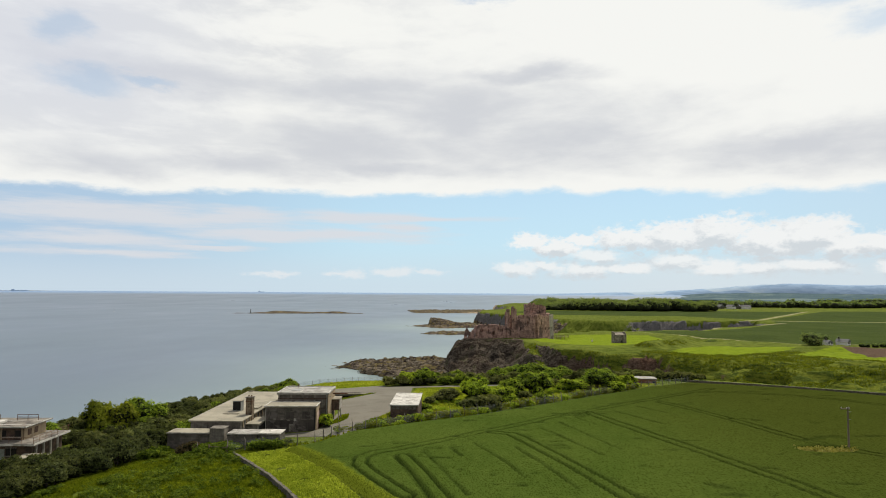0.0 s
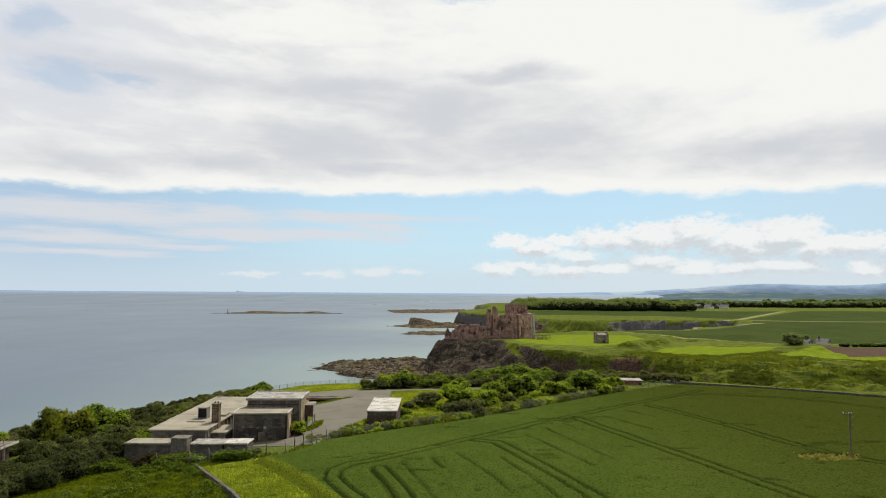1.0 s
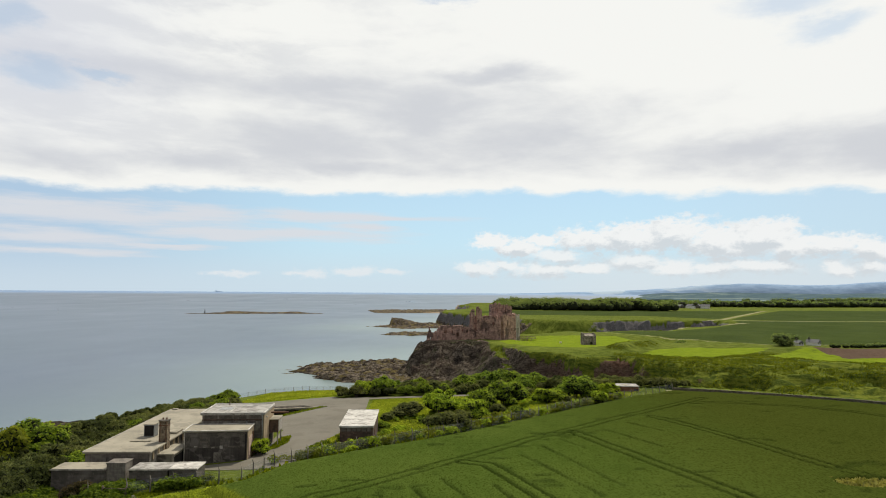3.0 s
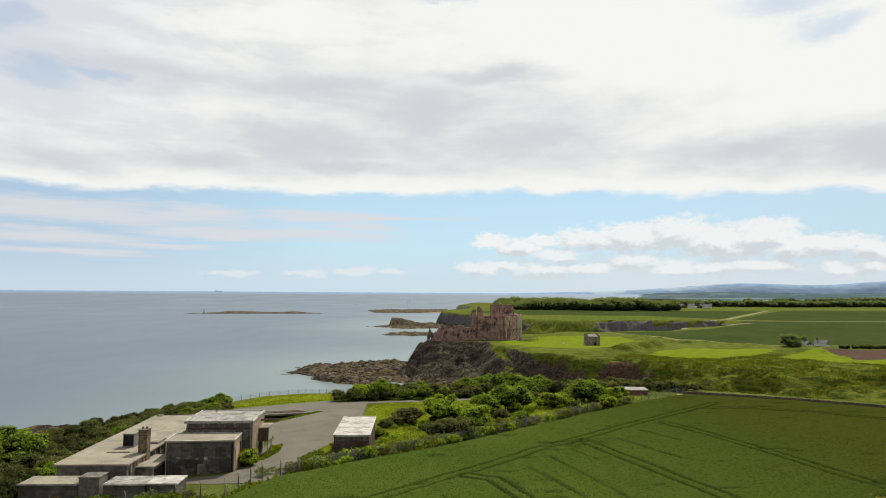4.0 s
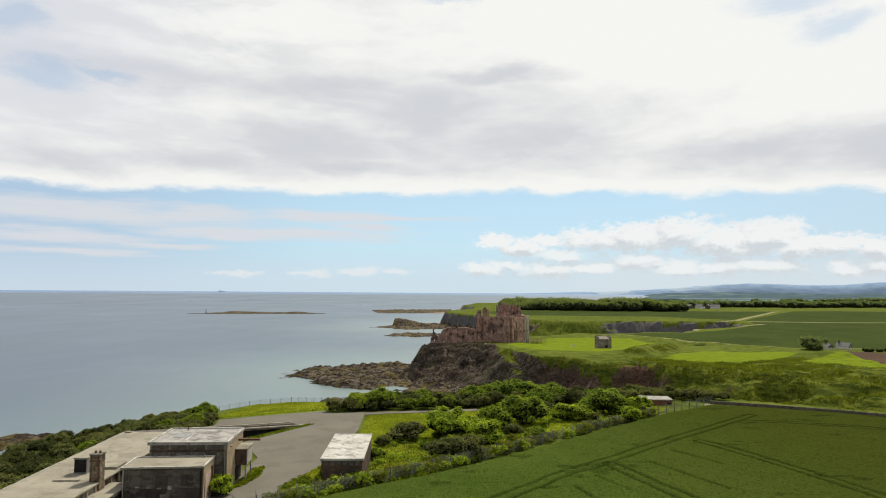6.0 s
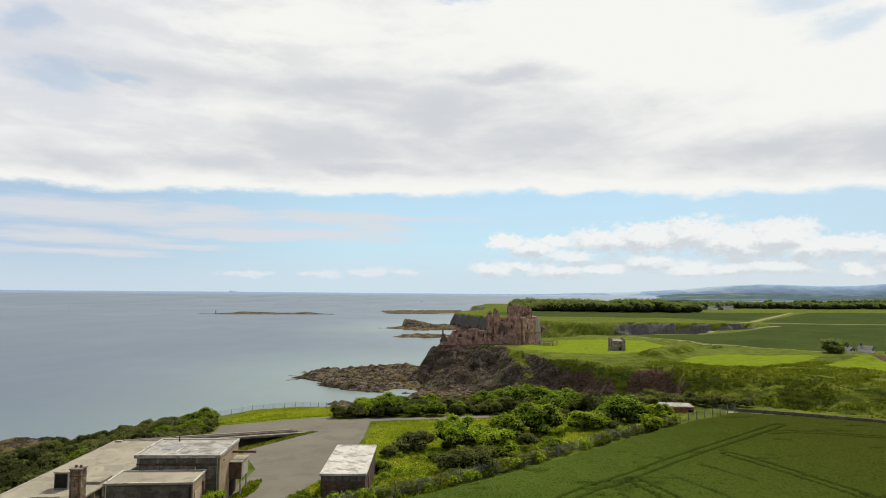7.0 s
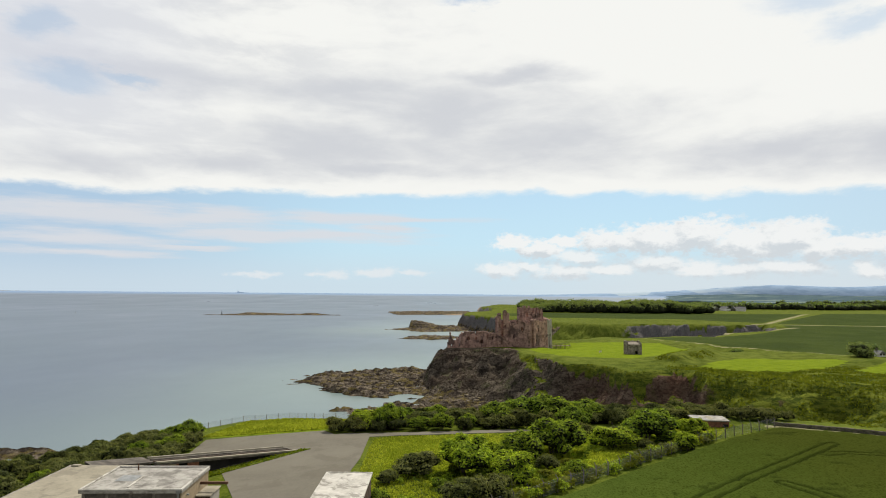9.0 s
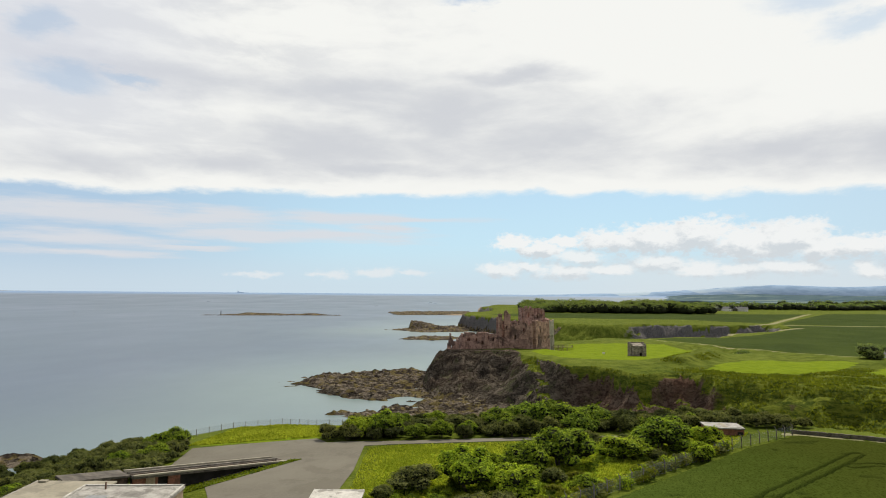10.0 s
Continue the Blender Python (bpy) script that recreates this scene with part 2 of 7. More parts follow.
def leaf_material(name, dark, light, glow=0.35, patch=0.28):
    """Leaves: each its own green, light passing through."""
    m, nt, bsdf = material(name)
    island = wire(nt, "ShaderNodeNewGeometry").outputs["Random Per Island"]
    each = wire(nt, "ShaderNodeObjectInfo").outputs["Random"]
    col = blend(nt, island, dark, light)
    col = blend(nt, calc(nt, "MULTIPLY", each, 0.35), col, blend(nt, 1.0, col, (1.3, 1.05, 0.7), "MULTIPLY"))
    stand = fuzz(nt, place(nt), patch, 4.0, 0.6)
    col = blend(nt, ramp01(nt, stand, 0.56, 0.40), col, blend(nt, 1.0, col, (0.72, 0.76, 0.7), "MULTIPLY"))
    nt.links.new(col, bsdf.inputs["Base Color"])
    bsdf.inputs["Roughness"].default_value = 0.7
    bsdf.inputs["Specular IOR Level"].default_value = 0.05
    thin = wire(nt, "ShaderNodeBsdfTranslucent", Color=blend(nt, 1.0, col, (1.9, 1.9, 0.9), "MULTIPLY"))
    mix = wire(nt, "ShaderNodeMixShader", Fac=glow)
    nt.links.new(bsdf.outputs[0], mix.inputs[1])
    nt.links.new(thin.outputs[0], mix.inputs[2])
    nt.links.new(mix.outputs[0], nt.nodes["Material Output"].inputs[0])
    return m


def ground_material():
    """Grass, turf, crops, rock, soil, sand and paths, by where each lies."""
    m, nt, bsdf = material("ground")
    p = place(nt)
    za = wire(nt, "ShaderNodeSeparateColor", Color=wire(nt, "ShaderNodeAttribute", attribute_name="land_a").outputs["Color"])
    zb = wire(nt, "ShaderNodeSeparateColor", Color=wire(nt, "ShaderNodeAttribute", attribute_name="land_b").outputs["Color"])
    rock, lawn, crop = za.outputs
    bare, path, shore = zb.outputs
    broad, mid, fine = fuzz(nt, p, 0.03, 4.0, 0.6), fuzz(nt, p, 0.22, 5.0, 0.62), fuzz(nt, p, 1.6, 5.0, 0.65)
    rag = calc(nt, "MULTIPLY", calc(nt, "SUBTRACT", mid, 0.5), 0.9)

    def zone(v, soft=0.12):
        return ramp01(nt, calc(nt, "ADD", v, rag), 0.5 - soft, 0.5 + soft)

    grass = blend(nt, ramp01(nt, mid, 0.34, 0.66), (0.036, 0.058, 0.007), (0.090, 0.115, 0.013))
    grass = blend(nt, calc(nt, "MULTIPLY", ramp01(nt, fine, 0.45, 0.7), 0.6), grass, (0.175, 0.20, 0.032))
    grass = blend(nt, calc(nt, "MULTIPLY", ramp01(nt, broad, 0.45, 0.62), 0.45), grass, (0.15, 0.185, 0.03))
    south = ramp01(nt, wire(nt, "ShaderNodeSeparateXYZ", Vector=p).outputs[1], 285, 325)
    seeding = blend(nt, ramp01(nt, mid, 0.34, 0.66), (0.080, 0.104, 0.014), (0.150, 0.174, 0.030))
    grass = blend(nt, calc(nt, "MULTIPLY", south, 0.55), grass, seeding)
    combed = fuzz(nt, wire(nt, "ShaderNodeVectorMath", operation="MULTIPLY", i_0=p, i_1=(0.16, 0.30, 0.9)).outputs[0], 1.0, 6.0, 0.68, 0.4)
    rank = blend(nt, ramp01(nt, combed, 0.40, 0.60), (0.044, 0.064, 0.010), (0.142, 0.164, 0.022))
    rank = blend(nt, calc(nt, "MULTIPLY", ramp01(nt, fine, 0.52, 0.68), 0.5), rank, (0.17, 0.175, 0.035))
    grass = blend(nt, wire(nt, "ShaderNodeAttribute", attribute_name="rank").outputs["Fac"], grass, rank)
    turf = blend(nt, ramp01(nt, mid, 0.3, 0.7), (0.132, 0.185, 0.009), (0.178, 0.236, 0.013))
    turf = blend(nt, calc(nt, "MULTIPLY", ramp01(nt, fine, 0.4, 0.7), 0.25), turf, (0.16, 0.20, 0.02))
    cropc = blend(nt, ramp01(nt, broad, 0.35, 0.65), (0.036, 0.054, 0.012), (0.050, 0.070, 0.015))
    cropc = blend(nt, calc(nt, "MULTIPLY", ramp01(nt, fine, 0.4, 0.7), 0.3), cropc, (0.062, 0.085, 0.02))
    tilt = wire(nt, "ShaderNodeVectorMath", operation="MULTIPLY", i_0=p, i_1=(0.16, 0.16, 0.5)).outputs[0]
    beds = fuzz(nt, tilt, 1.0, 7.0, 0.68, 0.5)
    crack = fuzz(nt, wire(nt, "ShaderNodeVectorMath", operation="MULTIPLY", i_0=p, i_1=(0.45, 0.45, 0.09)).outputs[0], 1.0, 7.0, 0.7, 0.8)
    stone = blend(nt, ramp01(nt, beds, 0.38, 0.62), (0.060, 0.049, 0.038), (0.195, 0.162, 0.124))
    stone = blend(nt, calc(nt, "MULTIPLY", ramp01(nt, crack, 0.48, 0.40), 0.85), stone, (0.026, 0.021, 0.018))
    stone = blend(nt, calc(nt, "MULTIPLY", ramp01(nt, broad, 0.44, 0.6), 0.35), stone, (0.095, 0.062, 0.046))
    stone = blend(nt, calc(nt, "MULTIPLY", ramp01(nt, fuzz(nt, p, 0.12, 6.0, 0.65), 0.52, 0.64), 0.6), stone, (0.085, 0.10, 0.038))
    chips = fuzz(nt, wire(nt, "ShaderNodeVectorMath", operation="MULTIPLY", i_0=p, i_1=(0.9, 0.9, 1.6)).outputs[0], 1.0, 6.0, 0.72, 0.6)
    # relief contrast put into the colour: near-black hollows, pale chips
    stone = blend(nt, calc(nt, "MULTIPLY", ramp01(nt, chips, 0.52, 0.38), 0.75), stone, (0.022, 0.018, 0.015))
    stone = blend(nt, calc(nt, "MULTIPLY", ramp01(nt, chips, 0.56, 0.70), 0.55), stone, (0.25, 0.215, 0.17))
    stone = blend(nt, calc(nt, "MULTIPLY", wire(nt, "ShaderNodeAttribute", attribute_name="scar").outputs["Fac"], 0.75), stone, blend(nt, ramp01(nt, chips, 0.35, 0.65), (0.085, 0.046, 0.032), (0.19, 0.105, 0.072)))
    # past the castle, haze is put into the rock as paler grey
    hazed_stone = blend(nt, ramp01(nt, chips, 0.35, 0.65), (0.115, 0.11, 0.115), (0.215, 0.205, 0.205))
    stone = blend(nt, calc(nt, "MULTIPLY", ramp01(nt, wire(nt, "ShaderNodeSeparateXYZ", Vector=p).outputs[1], 440, 500), 0.75), stone, hazed_stone)
    soil = blend(nt, ramp01(nt, fine, 0.3, 0.7), (0.075, 0.05, 0.036), (0.12, 0.082, 0.058))
    sand = blend(nt, ramp01(nt, mid, 0.3, 0.7), (0.30, 0.225, 0.15), (0.42, 0.33, 0.23))
    track = blend(nt, ramp01(nt, fine, 0.3, 0.7), (0.20, 0.20, 0.10), (0.32, 0.29, 0.17))
    weed = blend(nt, ramp01(nt, fuzz(nt, tilt, 2.2, 7.0, 0.72, 0.4), 0.40, 0.62), (0.034, 0.028, 0.022), (0.27, 0.222, 0.17))
    # dark zones paint in the shadow between the ledges, against tan highlights
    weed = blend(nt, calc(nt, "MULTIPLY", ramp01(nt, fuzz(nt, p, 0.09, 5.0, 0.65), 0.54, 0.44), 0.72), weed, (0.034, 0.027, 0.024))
    weed = blend(nt, calc(nt, "MULTIPLY", ramp01(nt, mid, 0.50, 0.60), 0.65), weed, (0.21, 0.165, 0.055))

    col = blend(nt, zone(crop, 0.06), grass, cropc)
    col = blend(nt, zone(lawn, 0.10), col, turf)
    col = blend(nt, zone(path, 0.10), col, track)
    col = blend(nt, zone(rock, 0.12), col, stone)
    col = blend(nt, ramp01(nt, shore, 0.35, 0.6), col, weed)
    col = blend(nt, ramp01(nt, bare, 0.4, 0.6), col, soil)
    col = blend(nt, ramp01(nt, wire(nt, "ShaderNodeAttribute", attribute_name="beach").outputs["Fac"], 0.4, 0.6), col, sand)
    nt.links.new(col, bsdf.inputs["Base Color"])
    bsdf.inputs["Roughness"].default_value = 0.9
    bsdf.inputs["Specular IOR Level"].default_value = 0.01
    height = calc(nt, "ADD", calc(nt, "MULTIPLY", mid, 1.0), calc(nt, "MULTIPLY", fine, 0.35))
    height = calc(nt, "ADD", height, calc(nt, "MULTIPLY", crack, calc(nt, "MULTIPLY", calc(nt, "MAXIMUM", rock, shore), 2.2)))
    relief(nt, bsdf, height, 1.0, 1.1)
    return m


def crop_material():
    m, nt, bsdf = material("barley")
    p = place(nt)
    rows = wire(nt, "ShaderNodeVectorMath", operation="MULTIPLY", i_0=p, i_1=(1.0, 0.35, 1.0)).outputs[0]
    broad, mid, fine = fuzz(nt, p, 0.035, 4.0, 0.6), fuzz(nt, rows, 0.8, 5.0, 0.6), fuzz(nt, rows, 5.0, 4.0, 0.7)
    col = blend(nt, ramp01(nt, broad, 0.36, 0.64), (0.054, 0.084, 0.014), (0.071, 0.102, 0.018))
    col = blend(nt, calc(nt, "MULTIPLY", ramp01(nt, mid, 0.4, 0.7), 0.5), col, (0.082, 0.116, 0.021))
    east = wire(nt, "ShaderNodeSeparateXYZ", Vector=p).outputs[0]
    # olive crop eastwards, deepened by the corner vignette put into the colour
    col = blend(nt, calc(nt, "MULTIPLY", ramp01(nt, calc(nt, "ADD", east, calc(nt, "MULTIPLY", broad, 30.0)), 25, 85), 0.8), col, (0.046, 0.053, 0.009))
    low = wire(nt, "ShaderNodeAttribute", attribute_name="trodden_shade").outputs["Fac"]
    # ruts and gaps: crushed crop, with the shadow between stalks painted in
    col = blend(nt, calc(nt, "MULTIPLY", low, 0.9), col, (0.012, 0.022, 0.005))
    edge = wire(nt, "ShaderNodeAttribute", attribute_name="margin").outputs["Fac"]
    col = blend(nt, calc(nt, "MULTIPLY", ramp01(nt, calc(nt, "ADD", edge, calc(nt, "MULTIPLY", calc(nt, "SUBTRACT", mid, 0.5), 1.2)), 0.3, 0.8), 0.9), col, (0.12, 0.145, 0.012))
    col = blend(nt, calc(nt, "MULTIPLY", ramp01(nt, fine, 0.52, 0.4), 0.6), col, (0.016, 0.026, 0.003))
    nt.links.new(col, bsdf.inputs["Base Color"])
    bsdf.inputs["Roughness"].default_value = 0.9
    bsdf.inputs["Specular IOR Level"].default_value = 0.0
    relief(nt, bsdf, calc(nt, "ADD", fine, calc(nt, "MULTIPLY", mid, 0.8)), 0.8, 0.25)
    return m


def sea_material():
    m, nt, bsdf = material("sea_water")
    p = place(nt)
    flat = wire(nt, "ShaderNodeVectorMath", operation="MULTIPLY", i_0=p, i_1=(1.0, 0.55, 0.0)).outputs[0]
    broad = fuzz(nt, flat, 0.006, 5.0, 0.6)
    col = blend(nt, ramp01(nt, broad, 0.35, 0.65), (0.060, 0.092, 0.138), (0.084, 0.122, 0.164))
    near = wire(nt, "ShaderNodeAttribute", attribute_name="shallow").outputs["Fac"]
    col = blend(nt, near, col, (0.175, 0.235, 0.23))
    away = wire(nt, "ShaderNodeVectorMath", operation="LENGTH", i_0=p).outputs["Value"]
    # dark blue line at the horizon painted in, as waves there reflect less
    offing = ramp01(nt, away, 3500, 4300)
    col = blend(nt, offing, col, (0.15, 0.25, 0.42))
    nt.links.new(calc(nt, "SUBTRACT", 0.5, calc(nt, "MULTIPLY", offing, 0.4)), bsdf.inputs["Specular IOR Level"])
    nt.links.new(col, bsdf.inputs["Base Color"])
    rough = wire(nt, "ShaderNodeMapRange", i_0=broad, i_1=0.3, i_2=0.7, i_3=0.27, i_4=0.40).outputs[0]
    nt.links.new(rough, bsdf.inputs["Roughness"])
    bsdf.inputs["IOR"].default_value = 1.33
    waves = calc(nt, "ADD", fuzz(nt, flat, 0.35, 4.0, 0.6), calc(nt, "MULTIPLY", fuzz(nt, flat, 0.05, 3.0, 0.5), 1.0))
    ripple = wire(nt, "ShaderNodeVectorMath", operation="MULTIPLY", i_0=p, i_1=(0.22, 0.9, 0.0)).outputs[0]
    waves = calc(nt, "ADD", waves, calc(nt, "MULTIPLY", fuzz(nt, ripple, 0.9, 5.0, 0.65), 0.7))
    relief(nt, bsdf, waves, 0.13, 0.25)
    return m


M = {
    "ground": ground_material(), "barley": crop_material(), "sea": sea_material(),
    "asphalt": surface("old_asphalt", (0.128, 0.117, 0.092), (0.160, 0.147, 0.117), 0.12, 0.9, 20.0, (0.105, 0.092, 0.068), 0.16, 0.4, 0.3, 0.03),
    "roof_white": surface("white_roof_felt", (0.36, 0.345, 0.31), (0.56, 0.54, 0.50), 0.7, 0.75, 6.0, (0.20, 0.185, 0.16), 0.55, 0.75, 0.2, 0.03),
    "roof_mottled": surface("mottled_roof_felt", (0.17, 0.16, 0.145), (0.40, 0.385, 0.355), 0.8, 0.8, 6.0, (0.10, 0.092, 0.08), 0.5, 0.6, 0.25, 0.03),
    "roof_grey": surface("weathered_concrete_roof", (0.24, 0.22, 0.17), (0.33, 0.30, 0.235), 0.25, 0.9, 12.0, (0.16, 0.145, 0.115), 0.35, 0.5, 0.25, 0.03),
    "concrete": surface("stained_concrete", (0.125, 0.113, 0.097), (0.255, 0.232, 0.20), 0.45, 0.9, 7.0, (0.05, 0.045, 0.04), 0.35, 0.7, 0.4, 0.04, 0.3, courses=0.45),
    "render_dark": surface("blackened_render", (0.035, 0.030, 0.027), (0.075, 0.065, 0.058), 0.5, 0.9, 6.0, (0.24, 0.215, 0.19), 0.42, 0.4, 0.4, 0.04, 0.12),
    "render_tan": surface("tan_render", (0.25, 0.195, 0.13), (0.34, 0.27, 0.18), 0.6, 0.9, 6.0, (0.20, 0.15, 0.10), 0.5, 0.5, 0.25, 0.03, 0.4),
    "render_pale": surface("pale_render", (0.30, 0.28, 0.25), (0.42, 0.39, 0.34), 0.6, 0.9, 6.0, (0.16, 0.145, 0.125), 0.5, 0.6, 0.25, 0.03, 0.5),
    "brick": surface("dark_brick", (0.065, 0.044, 0.034), (0.12, 0.082, 0.062), 1.2, 0.9, 6.0, (0.035, 0.03, 0.026), 0.5, 0.6, 0.4, 0.03, 0.3, courses=0.24),
    "brick_red": surface("red_brick", (0.17, 0.075, 0.05), (0.26, 0.12, 0.08), 1.2, 0.9, 6.0, (0.07, 0.045, 0.035), 0.6, 0.6, 0.4, 0.03, 0.3, courses=0.16),
    "door_pink": surface("faded_pink_door_paint", (0.40, 0.29, 0.235), (0.48, 0.36, 0.30), 0.7, 0.75, 8.0, (0.28, 0.20, 0.165), 0.6, 0.5, 0.15, 0.02, 0.3),
    "dark": surface("dark_opening", (0.012, 0.011, 0.010), (0.025, 0.023, 0.021), 0.6, 0.9, 5.0),
    "rust": surface("rusty_steel", (0.09, 0.045, 0.028), (0.16, 0.085, 0.05), 1.5, 0.75, 6.0, metallic=0.4),
    "steel": surface("dull_galvanised_steel", (0.20, 0.21, 0.21), (0.30, 0.31, 0.31), 2.0, 0.55, 6.0, metallic=0.6),
    "wood": surface("grey_weathered_wood", (0.13, 0.10, 0.075), (0.22, 0.175, 0.135), 1.0, 0.9, 9.0, streaks=0.3),
    "chimney": surface("flaking_chimney_brick", (0.085, 0.062, 0.044), (0.27, 0.215, 0.15), 0.9, 0.9, 5.0, (0.04, 0.033, 0.028), 0.7, 0.8, 0.4, 0.05, 0.6, courses=0.2),
    "bark": surface("bark", (0.06, 0.05, 0.04), (0.12, 0.10, 0.08), 2.0, 0.9, 6.0),
    "sandstone": surface("red_sandstone_masonry", (0.175, 0.104, 0.088), (0.47, 0.305, 0.252), 0.34, 0.92, 5.0, (0.066, 0.048, 0.045), 0.20, 0.75, 0.8, 0.3, 0.45, courses=0.62),
    "greystone": surface("grey_green_masonry", (0.30, 0.275, 0.235), (0.46, 0.425, 0.36), 0.3, 0.92, 6.0, (0.11, 0.09, 0.075), 0.2, 0.6, 0.6, 0.2, 0.5),
    "drystone": surface("lichened_field_stone", (0.062, 0.056, 0.045), (0.15, 0.135, 0.108), 1.1, 0.92, 4.0, (0.08, 0.09, 0.05), 0.8, 0.6, 0.4, 0.08),
    "dovestone": surface("old_pale_rubble_stone", (0.135, 0.118, 0.098), (0.33, 0.295, 0.245), 0.8, 0.92, 5.0, (0.07, 0.06, 0.05), 0.5, 0.6, 0.5, 0.1, 0.2, courses=0.45),
    "whitewash": surface("whitewashed_wall", (0.66, 0.65, 0.62), (0.78, 0.77, 0.74), 0.7, 0.85, 6.0),
    "slate": surface("slate_roof", (0.09, 0.09, 0.095), (0.15, 0.15, 0.155), 0.8, 0.7, 6.0),
    # haze of distance put into the colours as blue
    "hill": patchwork("haze_blue_hills", (0.175, 0.255, 0.375), (0.235, 0.325, 0.45), (0.34, 0.415, 0.48), 0.0075),
    "lowland": patchwork("haze_blue_lowland", (0.045, 0.072, 0.090), (0.075, 0.112, 0.118), (0.17, 0.21, 0.19), 0.011),
    "gravel": surface("gravel_track", (0.22, 0.19, 0.15), (0.32, 0.28, 0.22), 0.5, 0.95, 9.0, (0.15, 0.15, 0.08), 0.4, 0.5, 0.3, 0.05),
    # darker bush colour: the dim light on the left bank is painted in
    "gorse": leaf_material("dimmed_olive_leaves", (0.026, 0.038, 0.013), (0.115, 0.132, 0.046), 0.3),
    "buckthorn": leaf_material("grey_green_leaves", (0.055, 0.072, 0.026), (0.21, 0.23, 0.088), 0.36),
    "bright": leaf_material("fresh_green_leaves", (0.075, 0.13, 0.014), (0.42, 0.52, 0.050), 0.44),
    "deep": leaf_material("deep_green_leaves", (0.042, 0.082, 0.012), (0.29, 0.39, 0.046), 0.42),
    "yellowish": leaf_material("yellow_green_leaves", (0.085, 0.11, 0.012), (0.22, 0.24, 0.028), 0.42),
    "brownish": leaf_material("brown_twiggy_leaves", (0.05, 0.042, 0.022), (0.11, 0.085, 0.045), 0.2),
    # greens lightened and blued: haze of distance mixed into the leaf colour
    "woodland": leaf_material("hazed_tree_leaves", (0.105, 0.16, 0.055), (0.235, 0.30, 0.10), 0.25, 0.055),
    "boulder": surface("barnacled_shore_boulders", (0.075, 0.06, 0.046), (0.30, 0.255, 0.20), 0.35, 0.9, 6.0, (0.20, 0.155, 0.05), 0.25, 0.55, 0.4, 0.1),
    "tussock": leaf_material("long_tussock_grass", (0.082, 0.108, 0.012), (0.142, 0.168, 0.022), 0.42, 0.12),
    "nettle": leaf_material("dull_green_weeds", (0.035, 0.065, 0.008), (0.15, 0.205, 0.024), 0.38),
    "straw": leaf_material("dry_straw_weeds", (0.15, 0.145, 0.045), (0.30, 0.28, 0.11), 0.3),
    "meadow": leaf_material("meadow_grass", (0.145, 0.185, 0.018), (0.37, 0.41, 0.065), 0.42, 0.12),
    "block_grey": surface("grey_blockwork", (0.085, 0.076, 0.066), (0.150, 0.135, 0.118), 0.8, 0.9, 6.0, (0.05, 0.043, 0.037), 0.4, 0.6, 0.3, 0.03, 0.3, courses=0.3),
    # self-shadow inside bushes put into the colour, over dark twigs
    "heart": surface("twigs_with_painted_shade", (0.010, 0.013, 0.005), (0.026, 0.032, 0.011), 1.5, 1.0, 5.0),
    "blade": leaf_material("grass_blades", (0.058, 0.088, 0.006), (0.165, 0.195, 0.017), 0.42),
}


def netting():
    m, nt, bsdf = material("chain_link_netting")
    bsdf.inputs["Base Color"].default_value = (0.30, 0.34, 0.36, 1)
    bsdf.inputs["Roughness"].default_value = 0.5
    clear = wire(nt, "ShaderNodeBsdfTransparent")
    mix = wire(nt, "ShaderNodeMixShader", Fac=0.13)
    nt.links.new(clear.outputs[0], mix.inputs[1])
    nt.links.new(bsdf.outputs[0], mix.inputs[2])
    nt.links.new(mix.outputs[0], nt.nodes["Material Output"].inputs[0])
    return m


M["net"] = netting()
# haze over the far land: a weak pale-blue glow added to both materials
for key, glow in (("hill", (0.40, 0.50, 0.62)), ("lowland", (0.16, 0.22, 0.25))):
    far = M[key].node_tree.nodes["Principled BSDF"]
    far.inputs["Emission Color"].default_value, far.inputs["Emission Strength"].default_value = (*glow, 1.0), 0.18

# ---------------------------------------------------------------- land form


def hashed(ix, iy, seed):
    h = (ix.astype(np.int64) * 374761393 + iy.astype(np.int64) * 668265263 + seed * 1442695041) & 0x7FFFFFFF
    h = ((h ^ (h >> 13)) * 1274126177) & 0x7FFFFFFF
    return ((h ^ (h >> 16)) & 0xFFFF) / 65535.0


def value_noise(x, y, seed=0):
    ix, iy = np.floor(x), np.floor(y)
    fx, fy = x - ix, y - iy
    fx, fy = fx * fx * (3 - 2 * fx), fy * fy * (3 - 2 * fy)
    a, b = hashed(ix, iy, seed), hashed(ix + 1, iy, seed)
    c, d = hashed(ix, iy + 1, seed), hashed(ix + 1, iy + 1, seed)
    return (a * (1 - fx) + b * fx) * (1 - fy) + (c * (1 - fx) + d * fx) * fy - 0.5


def fractal(x, y, size, octaves=4, seed=0):
    total, gain = np.zeros_like(x), 1.0
    for o in range(octaves):
        total += gain * value_noise(x / size + 17.3 * o, y / size - 9.1 * o, seed + o)
        size, gain = size / 2.03, gain * 0.52
    return total


def smooth(v, lo, hi):
    t = np.clip((v - lo) / (hi - lo), 0, 1)
    return t * t * (3 - 2 * t)


